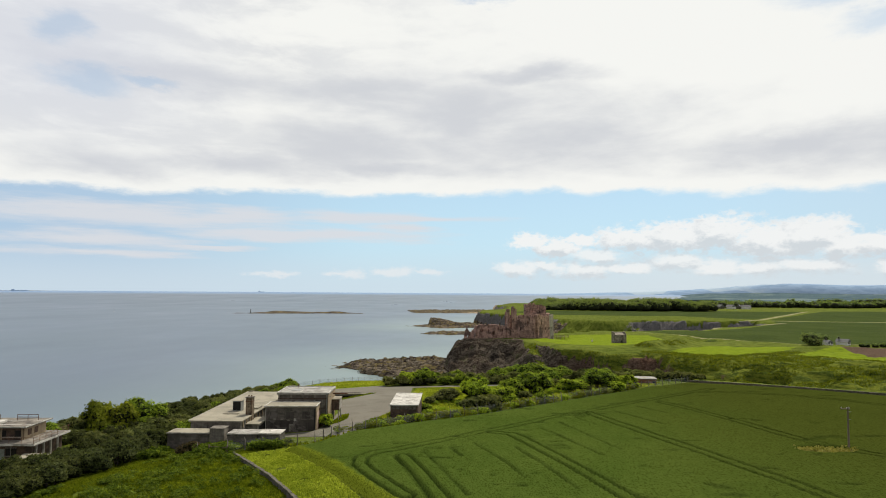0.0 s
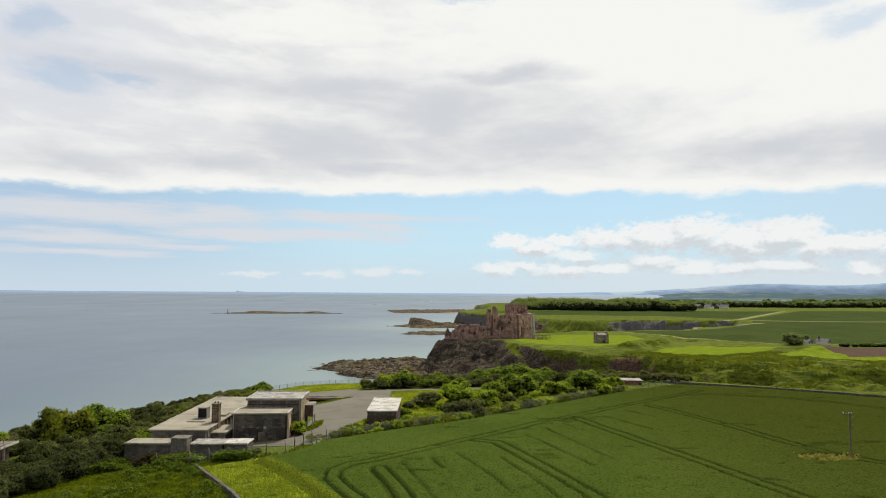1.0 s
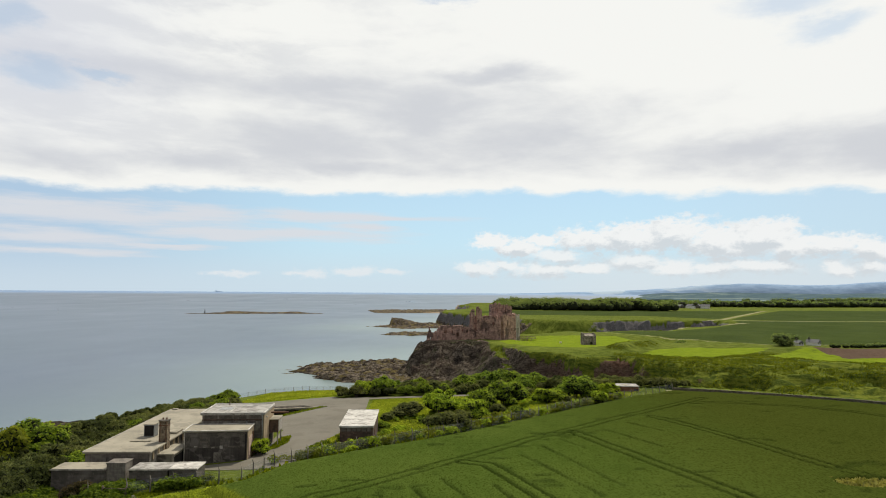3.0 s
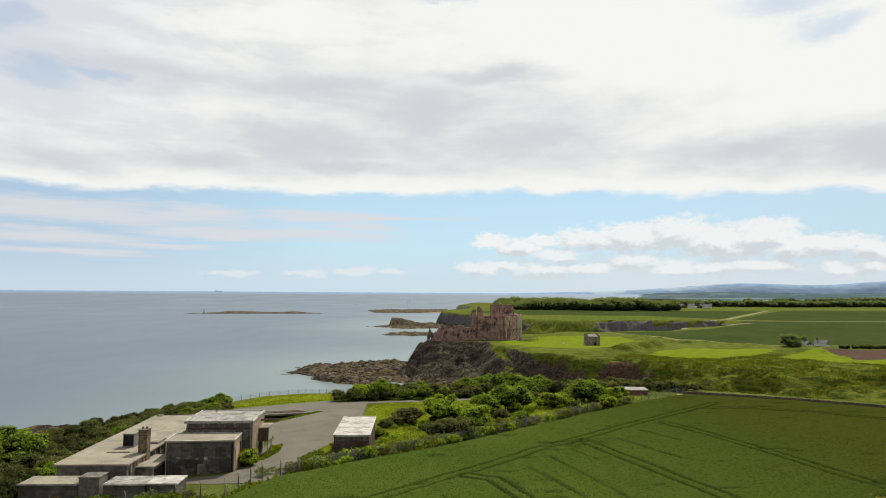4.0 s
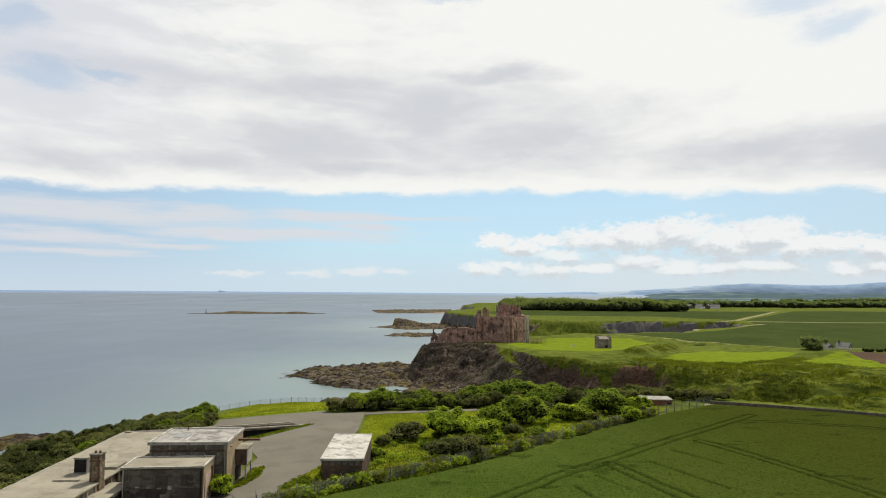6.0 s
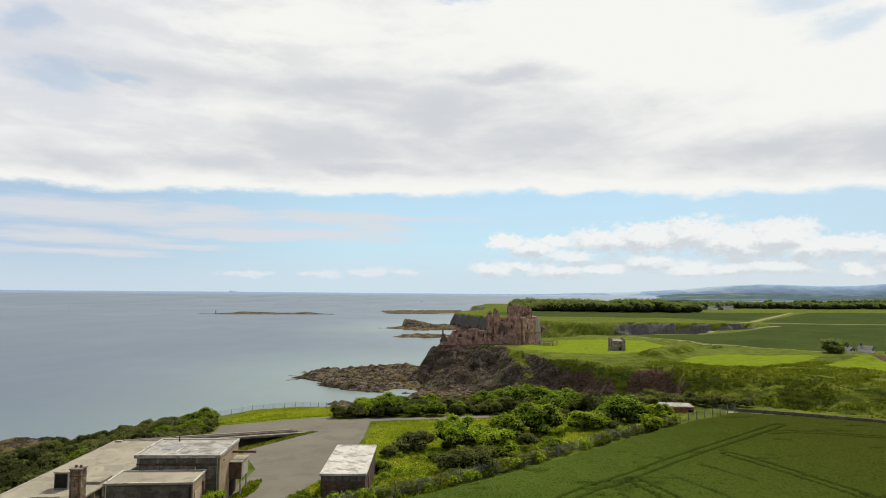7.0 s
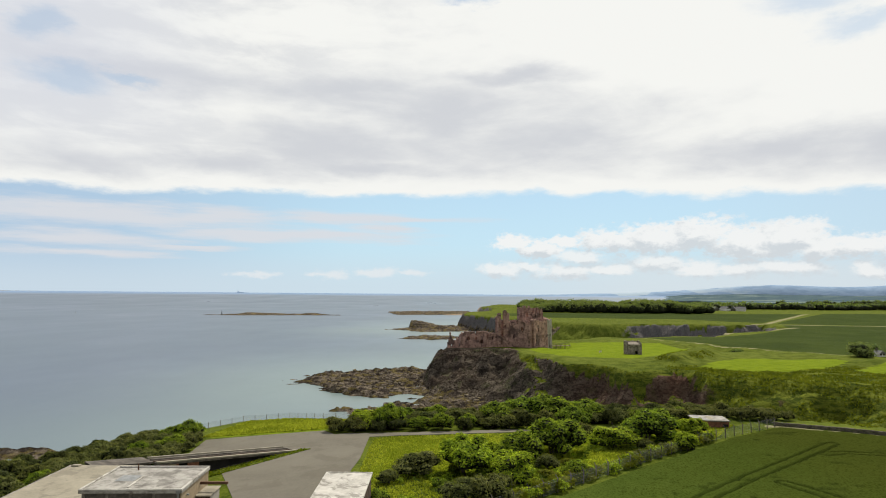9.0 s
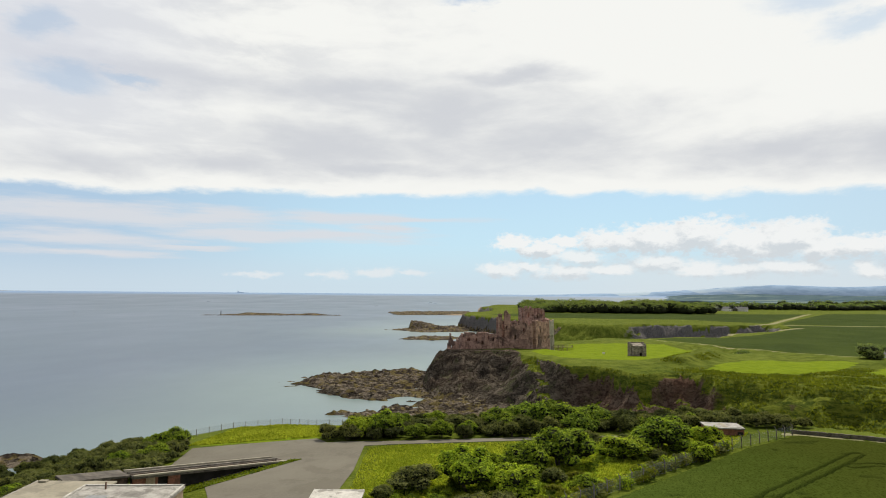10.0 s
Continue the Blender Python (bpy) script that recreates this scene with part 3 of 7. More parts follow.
def outside(x, y, poly):
    """Signed distance to a polygon, positive outside."""
    d2, inside = np.full(x.shape, 1e18), np.zeros(x.shape, bool)
    for (ax, ay), (bx, by) in zip(poly, poly[1:] + poly[:1]):
        ex, ey = bx - ax, by - ay
        t = np.clip(((x - ax) * ex + (y - ay) * ey) / (ex * ex + ey * ey), 0, 1)
        d2 = np.minimum(d2, (x - ax - t * ex) ** 2 + (y - ay - t * ey) ** 2)
        if ay != by:
            inside ^= ((ay > y) != (by > y)) & (x < (bx - ax) * (y - ay) / (by - ay) + ax)
    return np.where(inside, -1, 1) * np.sqrt(d2)


def along(x, y, line):
    """Distance to a polyline."""
    d2 = np.full(x.shape, 1e18)
    for (ax, ay), (bx, by) in zip(line, line[1:]):
        ex, ey = bx - ax, by - ay
        t = np.clip(((x - ax) * ex + (y - ay) * ey) / (ex * ex + ey * ey), 0, 1)
        d2 = np.minimum(d2, (x - ax - t * ex) ** 2 + (y - ay - t * ey) ** 2)
    return np.sqrt(d2)


# cliff tops: the near headland, the valley between, the castle's promontory, the cove beyond it and the far headland
LAND = [(-125, -900), (-122, 0), (-112, 70), (-100, 115), (-90, 140), (-80, 165), (-68, 188), (-57, 199), (-47, 209), (-36, 209),
        (-26, 203), (-15, 200), (10, 203), (35, 206), (58, 205), (76, 193), (90, 180), (108, 162), (145, 138), (205, 118), (262, 150),
        (255, 215), (205, 262), (160, 262), (135, 258), (112, 262), (96, 276), (88, 294), (78, 289), (66, 281), (58, 305), (46, 303), (42, 326), (40, 342),
        (35, 364), (24, 370), (8, 374), (1, 379), (4, 392), (20, 408), (45, 424), (66, 436), (88, 452), (112, 486), (126, 474), (160, 497), (190, 492), (220, 540), (262, 560),
        (300, 610), (306, 662), (252, 660), (219, 676), (173, 669), (147, 655), (125, 690), (98, 740), (60, 830), (28, 880), (36, 960), (80, 1080),
        (95, 1250), (75, 1330), (110, 1420), (230, 1560), (700, 1750), (1400, 2000), (2600, 2900), (4880, 4300), (4880, -900)]
ROCKS = [[(-74, 384), (-69, 410), (-47, 431), (-15, 447), (8, 430), (8, 372), (-4, 345), (-23, 342), (-34, 332), (-49, 349), (-62, 368)],
         [(-46, 299), (-42, 313), (-24, 322), (0, 345), (30, 330), (52, 300), (40, 284), (-19, 291)],
         [(-140, 238), (-124, 247), (-107, 251), (-103, 243), (-110, 233), (-120, 224), (-142, 218)],
         [(-76, 411), (-60, 415), (-60, 423), (-73, 422)],
         [(-82, 385), (-70, 387), (-70, 395), (-81, 394)],
         [(-52, 302), (-38, 300), (-36, 318), (-50, 320)],
         [(-68, 864), (-40, 905), (-10, 955), (40, 930), (30, 830), (-30, 820)],
         [(-47, 708), (-15, 757), (15, 740), (40, 715), (-8, 694)],
         [(-135, 1570), (-90, 1680), (70, 1700), (110, 1420), (40, 1400), (-30, 1405), (-105, 1392)],
         [(-496, 1300), (-440, 1334), (-385, 1372), (-300, 1354), (-208, 1354), (-206, 1330), (-300, 1316), (-420, 1288)]]
YARD = [(-13.5, 149), (-13.0, 160), (-13.6, 178), (-8, 179), (19, 181.5), (34, 182), (34, 184.5), (19, 184.4), (-8, 182), (-21, 182), (-24, 187), (-34, 187),
        (-48, 186), (-46, 172), (-36, 160), (-27, 140), (-26.8, 121), (-27.2, 116), (-28, 114.6), (-36.5, 113.9), (-36.5, 112.2), (-28, 109.6), (-22, 108.3), (-18.2, 112), (-18.6, 121), (-15.6, 130), (-14.2, 141)]
FIELD = [(-28.5, 98.4), (-24, 101.0), (-20.5, 108.2), (-16.5, 111.2), (-13, 114), (-7, 118.8), (1.8, 124.9), (9.8, 131.6), (20.6, 142),
         (34, 154.6), (51, 170), (66, 181), (87.5, 164.5), (101, 149), (135, 125), (205, 105), (300, 95), (300, -60), (60, -60), (5, 40), (-11.5, 71), (-17, 81), (-23, 91)]


def near_top(x, y):
    return 23 + 0.02 * (np.clip(x, -200, 160) - 10) - 0.035 * (np.clip(y, 40, 240) - 104) - 0.06 * np.clip(-18 - x, 0, 80)


def far_top(x, y):
    z = 19.6 + 0.6 * np.exp(-((x - 80) / 60) ** 2 - ((y - 345) / 50) ** 2)
    z = z - 0.9 * smooth(y, 440, 520) + 1.2 * smooth(y, 700, 1000) + 16 * smooth(x, 900, 3000) * smooth(y, 1200, 3000) * 0.2
    return z + 1.3 * fractal(x, y, 160.0, 3, 5)


def land_height(x, y):
    """Height of the ground, and how far outside the cliff tops a place is."""
    x, y = np.asarray(x, float), np.asarray(y, float)
    calm = smooth(y, 215, 240) * (1 - 0.75 * np.exp(-((x - 24) / 22) ** 2 - ((y - 378) / 18) ** 2))
    wx = x + calm * (5.5 * fractal(x, y, 20.0, 4, 11) + 5 * fractal(x, y, 60.0, 2, 12) + 2.6 * fractal(x, y, 7.0, 2, 15))
    wy = y + calm * (5.5 * fractal(x, y, 20.0, 4, 13) + 5 * fractal(x, y, 60.0, 2, 14) + 2.6 * fractal(x, y, 7.0, 2, 16))
    d = outside(wx, wy, LAND)
    south = smooth(y, 205, 262)
    top = near_top(x, y) * (1 - south) + far_top(x, y) * south
    valley = smooth(y, 170, 195) * smooth(y, 350, 330)
    floor = 1.6 + valley * (top - 3) * smooth(x, 20, 255)
    width = 20 - 9 * south
    width = width + smooth(x, 80, 125) * smooth(y, 120, 160) * smooth(y, 345, 320) * 26
    apron = smooth(x, 46, 28) * smooth(x, -14, 2) * smooth(y, 300, 330) * smooth(y, 392, 376)
    width = width + 18 * apron
    width = width + 14 * smooth(y, 560, 620) * smooth(y, 800, 720) * smooth(x, 150, 120)
    width = width - 4.5 * smooth(y, 690, 740) * smooth(y, 1000, 960) * smooth(x, 190, 140)
    t = np.clip(d / width, 0, 1)
    fall = t ** (0.85 - 0.14 * apron) * (1 - 0.15 * np.sin(t * 9.0 + 2.2 * fractal(x, y, 30.0, 2, 21)) * (1 - t))
    z = top * (1 - fall) + floor * fall
    crag = smooth(d, 0.5, 4) * smooth(t, 1.0, 0.75)
    z = z + crag * (3.0 * fractal(x, y, 9.0, 4, 31) - 7.0 * np.abs(fractal(x, y, 15.0, 3, 32)) + 1.6 + 2.0 * np.abs(fractal(x, y, 4.0, 2, 33)))
    sea = np.clip((d - width) / 14, 0, 1)
    z = z - (5 + floor) * sea * (floor < 6)
    rocky = np.full(x.shape, -1e9)
    for poly in ROCKS:
        rocky = np.maximum(rocky, -2.5 * (poly[0][0] == -140) - outside(x + 13 * fractal(x, y, 16.0, 4, 41), y + 13 * fractal(x, y, 16.0, 4, 42), poly))
    su, sv = 0.94 * x - 0.34 * y, 0.34 * x + 0.94 * y
    ledge = np.abs(fractal(su * 0.30, sv, 5.5, 4, 43))
    tread = sv / 7.5 + 1.2 * fractal(su * 0.4, sv, 14.0, 3, 45)
    tread = tread - np.floor(tread)
    slab = -1.2 + np.clip(rocky, -12, 7) * 0.22 + 2.2 * ledge + 1.25 * tread * smooth(rocky, -1, 5) + 1.3 * fractal(x, y, 3.2, 3, 44) + 2.3 * fractal(su * 0.5, sv, 26.0, 2, 46)
    slab = np.where(rocky > -10, slab, -5)
    low = d > width * 0.7
    z = np.where(low, np.maximum(z, slab), z)
    # rounded tussocks and hollows on open grass
    open_grass = smooth(y, 225, 250) * (d < 0) * smooth(y, 500, 420)
    z = z + 0.5 * open_grass * fractal(x, y, 14.0, 3, 51)
    tuss = smooth(x, 84, 100) * smooth(y, 175, 200) * smooth(y, 330, 285)
    z = z + tuss * (0.75 * fractal(x * 0.35, y, 5.0, 3, 52) + 0.5 * fractal(x, y, 2.6, 2, 53))
    z = z - 2.4 * np.exp(-((x - 143) / 13) ** 2 - ((y - 384) / 8) ** 2)
    # the stack, the ridge behind it and the island's back
    ridge = smooth(np.abs(y - 872 + 0.3 * x), 20, 9) * smooth(x, -46, -42)
    z = z + ridge * (3 + 6.5 * smooth(x, 6, -36)) * smooth(x, 40, 20) + 5 * np.exp(-((x - 125) / 80) ** 2 - ((y - 1330) / 130) ** 2) * smooth(d, 2, -40)
    z = z + 2.2 * np.exp(-((x + 390) / 40) ** 2 - ((y - 1350) / 14) ** 2) * (1 + fractal(x, y, 24.0, 3, 55)) + 2 * np.exp(-((x + 265) / 35) ** 2 - ((y - 1338) / 12) ** 2)
    # banks and hollows before the castle
    bank = along(x, y, [(96, 318), (110, 334), (124, 352), (134, 384)])
    z = z + 3.2 * np.exp(-(bank / 6.0) ** 2) * smooth(np.hypot(x - 110, y - 340), 60, 30) - 5.0 * np.exp(-((x - 143) / 11) ** 2 - ((y - 395) / 13) ** 2)
    z = z - 4.5 * np.exp(-((x - 61) / 5) ** 2 - ((y - 398) / 15) ** 2)
    z = z + 2.2 * np.exp(-((x - 190) / 22) ** 2 - ((y - 318) / 9) ** 2) * (d < 0)
    return z, d, rocky


def lift(x, y):
    """Far off, the sheet is drawn in towards the edge of the world and raised to its true line of sight."""
    r = np.hypot(x, y) + 1e-6
    true = np.where(r > 1700, 1700 + (r - 1700) * (1 + ((r - 1700) / 3200) ** 2 * 6.0), r)
    return 47.6 * (1 - r / true)


def mesh_of(name, verts, faces, mat, smooth_faces=True):
    me = bpy.data.meshes.new(name)
    me.vertices.add(len(verts))
    me.vertices.foreach_set("co", np.asarray(verts, np.float32).ravel())
    faces = np.asarray(faces, np.int32)
    n, k = faces.shape
    me.loops.add(n * k)
    me.loops.foreach_set("vertex_index", faces.ravel())
    me.polygons.add(n)
    me.polygons.foreach_set("loop_start", np.arange(0, n * k, k, dtype=np.int32))
    me.polygons.foreach_set("use_smooth", np.full(n, smooth_faces))
    me.update(calc_edges=True)
    me.materials.append(mat)
    return me


def grid_faces(rows, cols):
    i = np.arange(rows * cols).reshape(rows, cols)
    return np.stack([i[:-1, :-1], i[:-1, 1:], i[1:, 1:], i[1:, :-1]], -1).reshape(-1, 4)


def scalar(me, name, values):
    me.attributes.new(name, "FLOAT", "POINT").data.foreach_set("value", np.asarray(values, np.float32).ravel())


def steps(*runs):
    out = []
    for lo, hi, step in runs:
        out.append(np.arange(lo, hi, step))
    return np.concatenate(out)


gx = np.concatenate([-np.geomspace(4860, 700, 26), steps((-660, -160, 16), (-160, -64, 2.2), (-64, 130, 1.15), (130, 270, 2.4), (270, 700, 7)), np.geomspace(705, 4860, 46)])
gy = np.concatenate([-np.geomspace(880, 40, 12), steps((-20, 60, 6), (60, 200, 2.0), (200, 445, 1.15), (445, 720, 3.2), (720, 1000, 3.4), (1000, 1500, 14)), np.geomspace(1510, 4860, 44)])
X, Y = np.meshgrid(gx, gy)
Z, D, ROCKY = land_height(X, Y)
Z = Z + lift(X, Y)


def ground_at(x, y):
    """Height of the ground sheet at one place."""
    i, j = min(max(int(np.searchsorted(gx, x)) - 1, 0), len(gx) - 2), min(max(int(np.searchsorted(gy, y)) - 1, 0), len(gy) - 2)
    u, v = (x - gx[i]) / (gx[i + 1] - gx[i]), (y - gy[j]) / (gy[j + 1] - gy[j])
    return float((Z[j, i] * (1 - u) + Z[j, i + 1] * u) * (1 - v) + (Z[j + 1, i] * (1 - u) + Z[j + 1, i + 1] * u) * v)


ground_me = mesh_of("ground", np.stack([X, Y, Z], -1).reshape(-1, 3), grid_faces(*X.shape), M["ground"])
zy, zx = np.gradient(Z, gy, gx)  # crags are left faceted, grass is smooth
slope = np.hypot(zx, zy)
rag = 0.5 * fractal(X, Y, 12.0, 3, 61)
rock_m = smooth(slope + 0.35 * rag, 0.50, 0.95) * smooth(Z, 0.3, 1.5) * (D > -3) * smooth(Y, 205, 225)
cascade = smooth(fractal(X, Y, 12.0, 4, 63) + 0.075 * (Z - 16.3), 0.0, 0.12) * smooth(Z, 6, 12) * smooth(X, 24, 40)
rock_m = rock_m * (1 - 0.9 * cascade)
rock_m = np.maximum(rock_m, smooth(D, -12, -5) * smooth(X, 40, 33) * smooth(Y, 300, 330) * smooth(Y, 440, 400) * (1 - 0.75 * cascade))
rock_m = rock_m * (1 - 0.9 * smooth(X, 84, 98) * smooth(Y, 335, 318))
rock_m = rock_m * (1 - 0.75 * smooth(X, 205, 165) * smooth(Y, 600, 640) * smooth(Y, 725, 690))
rock_m = rock_m * (1 - smooth(Y, 1150, 1250) * smooth(X, 180, 260))
rock_m = np.maximum(rock_m, 0.95 * np.exp(-((X - 113) / 9) ** 2 - ((Y - 256) / 5) ** 2) * smooth(Z, 16, 14))
rock_m = np.maximum(rock_m, np.exp(-((X - 86 + 2 * rag) / 9.5) ** 4 - ((Y - 290 + 3 * rag) / 8) ** 4) * smooth(Z, 18.6, 17.2))
rock_m = np.maximum(rock_m, smooth(X, 180, 150) * smooth(Y, 690, 720) * smooth(Y, 1000, 960) * smooth(D, 0, 2))
shore_m = ((D > 3) & (Z < 3.2)) * (ROCKY > -14) * 1.0
shore_m = np.maximum(shore_m, ((D > 6) & (Y > 680) & (X < 230)) * 1.0)
LAWN = [(43, 366), (46, 350), (53, 334), (64, 328), (84, 327), (104, 345), (128, 380), (126, 420), (101, 425), (72, 418), (60, 394)]
LEDGE = [(98, 300), (113, 318), (130, 336), (175, 334), (170, 318), (150, 300), (132, 288), (112, 288)]
LEDGE2 = [(150, 290), (176, 312), (215, 330), (260, 330), (260, 262), (180, 268)]
lawn_m = np.maximum.reduce([smooth(-outside(X, Y, LAWN), -3, 3), smooth(-outside(X, Y, LEDGE), -3, 4), 0.62 * smooth(-outside(X, Y, LEDGE2), -4, 4)])
lawn_m = np.maximum(lawn_m, smooth(-outside(X, Y, [(-50, 188), (-46, 207), (-26, 202), (-20, 190), (-25, 187)]), -1, 1) * 0.75)
lawn_m = np.maximum(lawn_m, smooth(-outside(X, Y, [(-12, 150), (-12, 178), (10, 180), (18, 160), (0, 140)]), -1, 3) * 0.6)
lawn_m = np.maximum(lawn_m, smooth(-outside(X, Y, [(0, 128), (20, 146), (50, 173), (60, 186), (34, 181), (10, 180), (18, 160), (0, 140)]), -1, 2) * 0.72)
FIELDS = [[(134, 474), (165, 392), (189, 362), (260, 352), (700, 500), (700, 640), (425, 660), (330, 664), (300, 600), (250, 540), (200, 500)],
          [(335, 684), (440, 672), (900, 700), (1400, 1100), (600, 1040), (400, 780)],
          [(60, 900), (126, 815), (275, 790), (330, 700), (385, 785), (555, 1015), (350, 1010), (150, 960)]]
crop_m = np.maximum.reduce([smooth(-outside(X, Y, f), -4, 4) for f in FIELDS]) * smooth(-D, 3, 8)
soil_m = smooth(-outside(X, Y, [(187, 285), (191, 318), (205, 332), (330, 330), (330, 285)]), -2, 2)
path_m = np.maximum.reduce([smooth(along(X, Y, l), 4.5, 1.5) for l in
                            ([(305, 668), (330, 690), (390, 780), (560, 1020)], [(330, 668), (425, 664), (900, 690)],
                             [(190, 500), (225, 545), (262, 566), (312, 610)])])
path_m = np.maximum(path_m, 0.55 * smooth(along(X, Y, [(126, 476), (165, 388), (189, 358), (260, 350)]), 3.5, 1.0))
path_m = np.maximum(path_m, smooth(along(X, Y, [(67, 184.5), (80, 173.5), (92, 162)]), 1.9, 1.1) * 0.95)
beach_m = smooth(-outside(X, Y, [(-40, 1385), (40, 1305), (80, 1330), (100, 1420), (20, 1425)]), -6, 6)
for name, chans in (("land_a", (rock_m, lawn_m, crop_m)), ("land_b", (soil_m, path_m, shore_m))):
    rgba = np.stack([*chans, np.ones_like(X)], -1).astype(np.float32)
    ground_me.attributes.new(name, "FLOAT_COLOR", "POINT").data.foreach_set("color", rgba.ravel())
scalar(ground_me, "beach", beach_m)
rank_m = smooth(X, 80, 96) * smooth(Y, 168, 184) * smooth(Y, 312, 290) * smooth(X, 330, 250)
rank_m = np.maximum(rank_m, smooth(slope, 0.25, 0.5) * smooth(Y, 225, 245) * smooth(Y, 350, 335) * 0.9)
rank_m = np.maximum(rank_m, 0.75 * smooth(X, -14, -24) * smooth(Y, 102, 96) * smooth(fractal(X, Y, 13.0, 3, 66), -0.12, 0.25))
scalar(ground_me, "rank", rank_m)
scalar(ground_me, "scar", np.maximum.reduce([np.exp(-((X - 86) / 14) ** 2 - ((Y - 288) / 12) ** 2), np.exp(-((X - 113) / 12) ** 2 - ((Y - 256) / 8) ** 2), 0.55 * smooth(X, 40, 62) * smooth(Y, 330, 300)]))
craggy = np.maximum(rock_m, shore_m).ravel()[grid_faces(*X.shape)].mean(1) > 0.45
craggy &= Y.ravel()[grid_faces(*X.shape)].mean(1) < 690
ground_me.polygons.foreach_set("use_smooth", ~craggy)
ground = tagged(new("ground", ground_me), "grassy clifftop land with red-brown cliffs, fields and shore rocks", "ground", kind="structure")

# the sea
sr = np.concatenate([np.arange(0, 700, 12.0), np.geomspace(705, 4900, 130)])
sa = np.radians(np.linspace(0, 360, 241))
SR, SA = np.meshgrid(sr, sa)
SX, SY = SR * np.sin(SA), SR * np.cos(SA)
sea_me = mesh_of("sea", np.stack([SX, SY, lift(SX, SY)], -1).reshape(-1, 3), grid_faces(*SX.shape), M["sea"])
sd = outside(SX, SY, LAND)
scalar(sea_me, "shallow", smooth(sd + 50 * fractal(SX, SY, 120.0, 3, 71), 260, 10) * smooth(SR, 1500, 900) * smooth(SX + 0.3 * SY, -170, 60))
sea = tagged(new("water", sea_me), "calm grey-green sea reaching to the horizon", "sea", kind="structure")

# ---------------------------------------------------------------- helpers for things


def thing(name, loc, turn=0.0, label="", category="", group="", kind=""):
    ob = new(name)
    ob.empty_display_size = 0.3
    ob.location, ob.rotation_euler = loc, (0, 0, radians(turn))
    return tagged(ob, label, category, group, kind)


def part(name, bm, mat, parent=None, label=""):
    if isinstance(bm, bpy.types.Mesh):
        me = bm
    else:
        me = bpy.data.meshes.new(name)
        bm.to_mesh(me)
        bm.free()
        me.materials.append(mat)
    ob = new(name, me)
    ob.parent = parent
    if label:
        ob["label"] = label
    return ob


def box(bm, x0, x1, y0, y1, z0, z1, bevel=0.03):
    made = bmesh.ops.create_cube(bm, size=1.0, matrix=Matrix.Translation(((x0 + x1) / 2, (y0 + y1) / 2, (z0 + z1) / 2)) @ Matrix.Diagonal((x1 - x0, y1 - y0, z1 - z0, 1)))
    if bevel:
        edges = list({e for v in made["verts"] for e in v.link_edges})
        bmesh.ops.bevel(bm, geom=edges, offset=min(bevel, 0.3 * min(x1 - x0, y1 - y0, z1 - z0)), segments=1, affect="EDGES")
    return bm


def slab(*a, bevel=0.03):
    return box(bmesh.new(), *a, bevel=bevel)


def tube(bm, a, b, r0, r1=None, sides=8):
    a, b = Vector(a), Vector(b)
    q = (b - a).to_track_quat("Z", "Y").to_matrix().to_4x4()
    bmesh.ops.create_cone(bm, cap_ends=True, segments=sides, radius1=r0, radius2=r0 if r1 is None else r1, depth=(b - a).length, matrix=Matrix.Translation((a + b) / 2) @ q)
    return bm


def flat_on_ground(name, poly, mat, rise, label, category, step=1.0, attrs=None, shape=None, ragged=0.0, border=0.0):
    """A sheet cut to a polygon that follows the ground, with a skirt down into it."""
    bm = bmesh.new()
    bm.faces.new([bm.verts.new((x, y, 0)) for x, y in poly])
    xs, ys = [p[0] for p in poly], [p[1] for p in poly]
    for lo, hi, n in ((min(xs), max(xs), (1, 0, 0)), (min(ys), max(ys), (0, 1, 0))):
        for c in np.arange(lo + step, hi, step):
            bmesh.ops.bisect_plane(bm, geom=bm.verts[:] + bm.edges[:] + bm.faces[:], plane_co=Vector(n) * float(c), plane_no=n, dist=1e-5)
    bmesh.ops.triangulate(bm, faces=[f for f in bm.faces if len(f.verts) > 4])
    co = np.array([v.co[:2] for v in bm.verts])
    z = land_height(co[:, 0], co[:, 1])[0] + rise
    for v, h in zip(bm.verts, z):
        v.co.z = h
    rim = [e for e in bm.edges if e.is_boundary]
    made = bmesh.ops.extrude_edge_only(bm, edges=rim)
    for v in (g for g in made["geom"] if isinstance(g, bmesh.types.BMVert)):
        v.co.z -= rise + 0.5
    bmesh.ops.recalc_face_normals(bm, faces=bm.faces[:])
    return tagged(part(name, bm, mat), label, category, kind="structure")


# ---------------------------------------------------------------- yard and crop
flat_on_ground("yard", YARD, M["asphalt"], 0.06, "old grey asphalt yard with a lane leading off", "yard", 2.0)

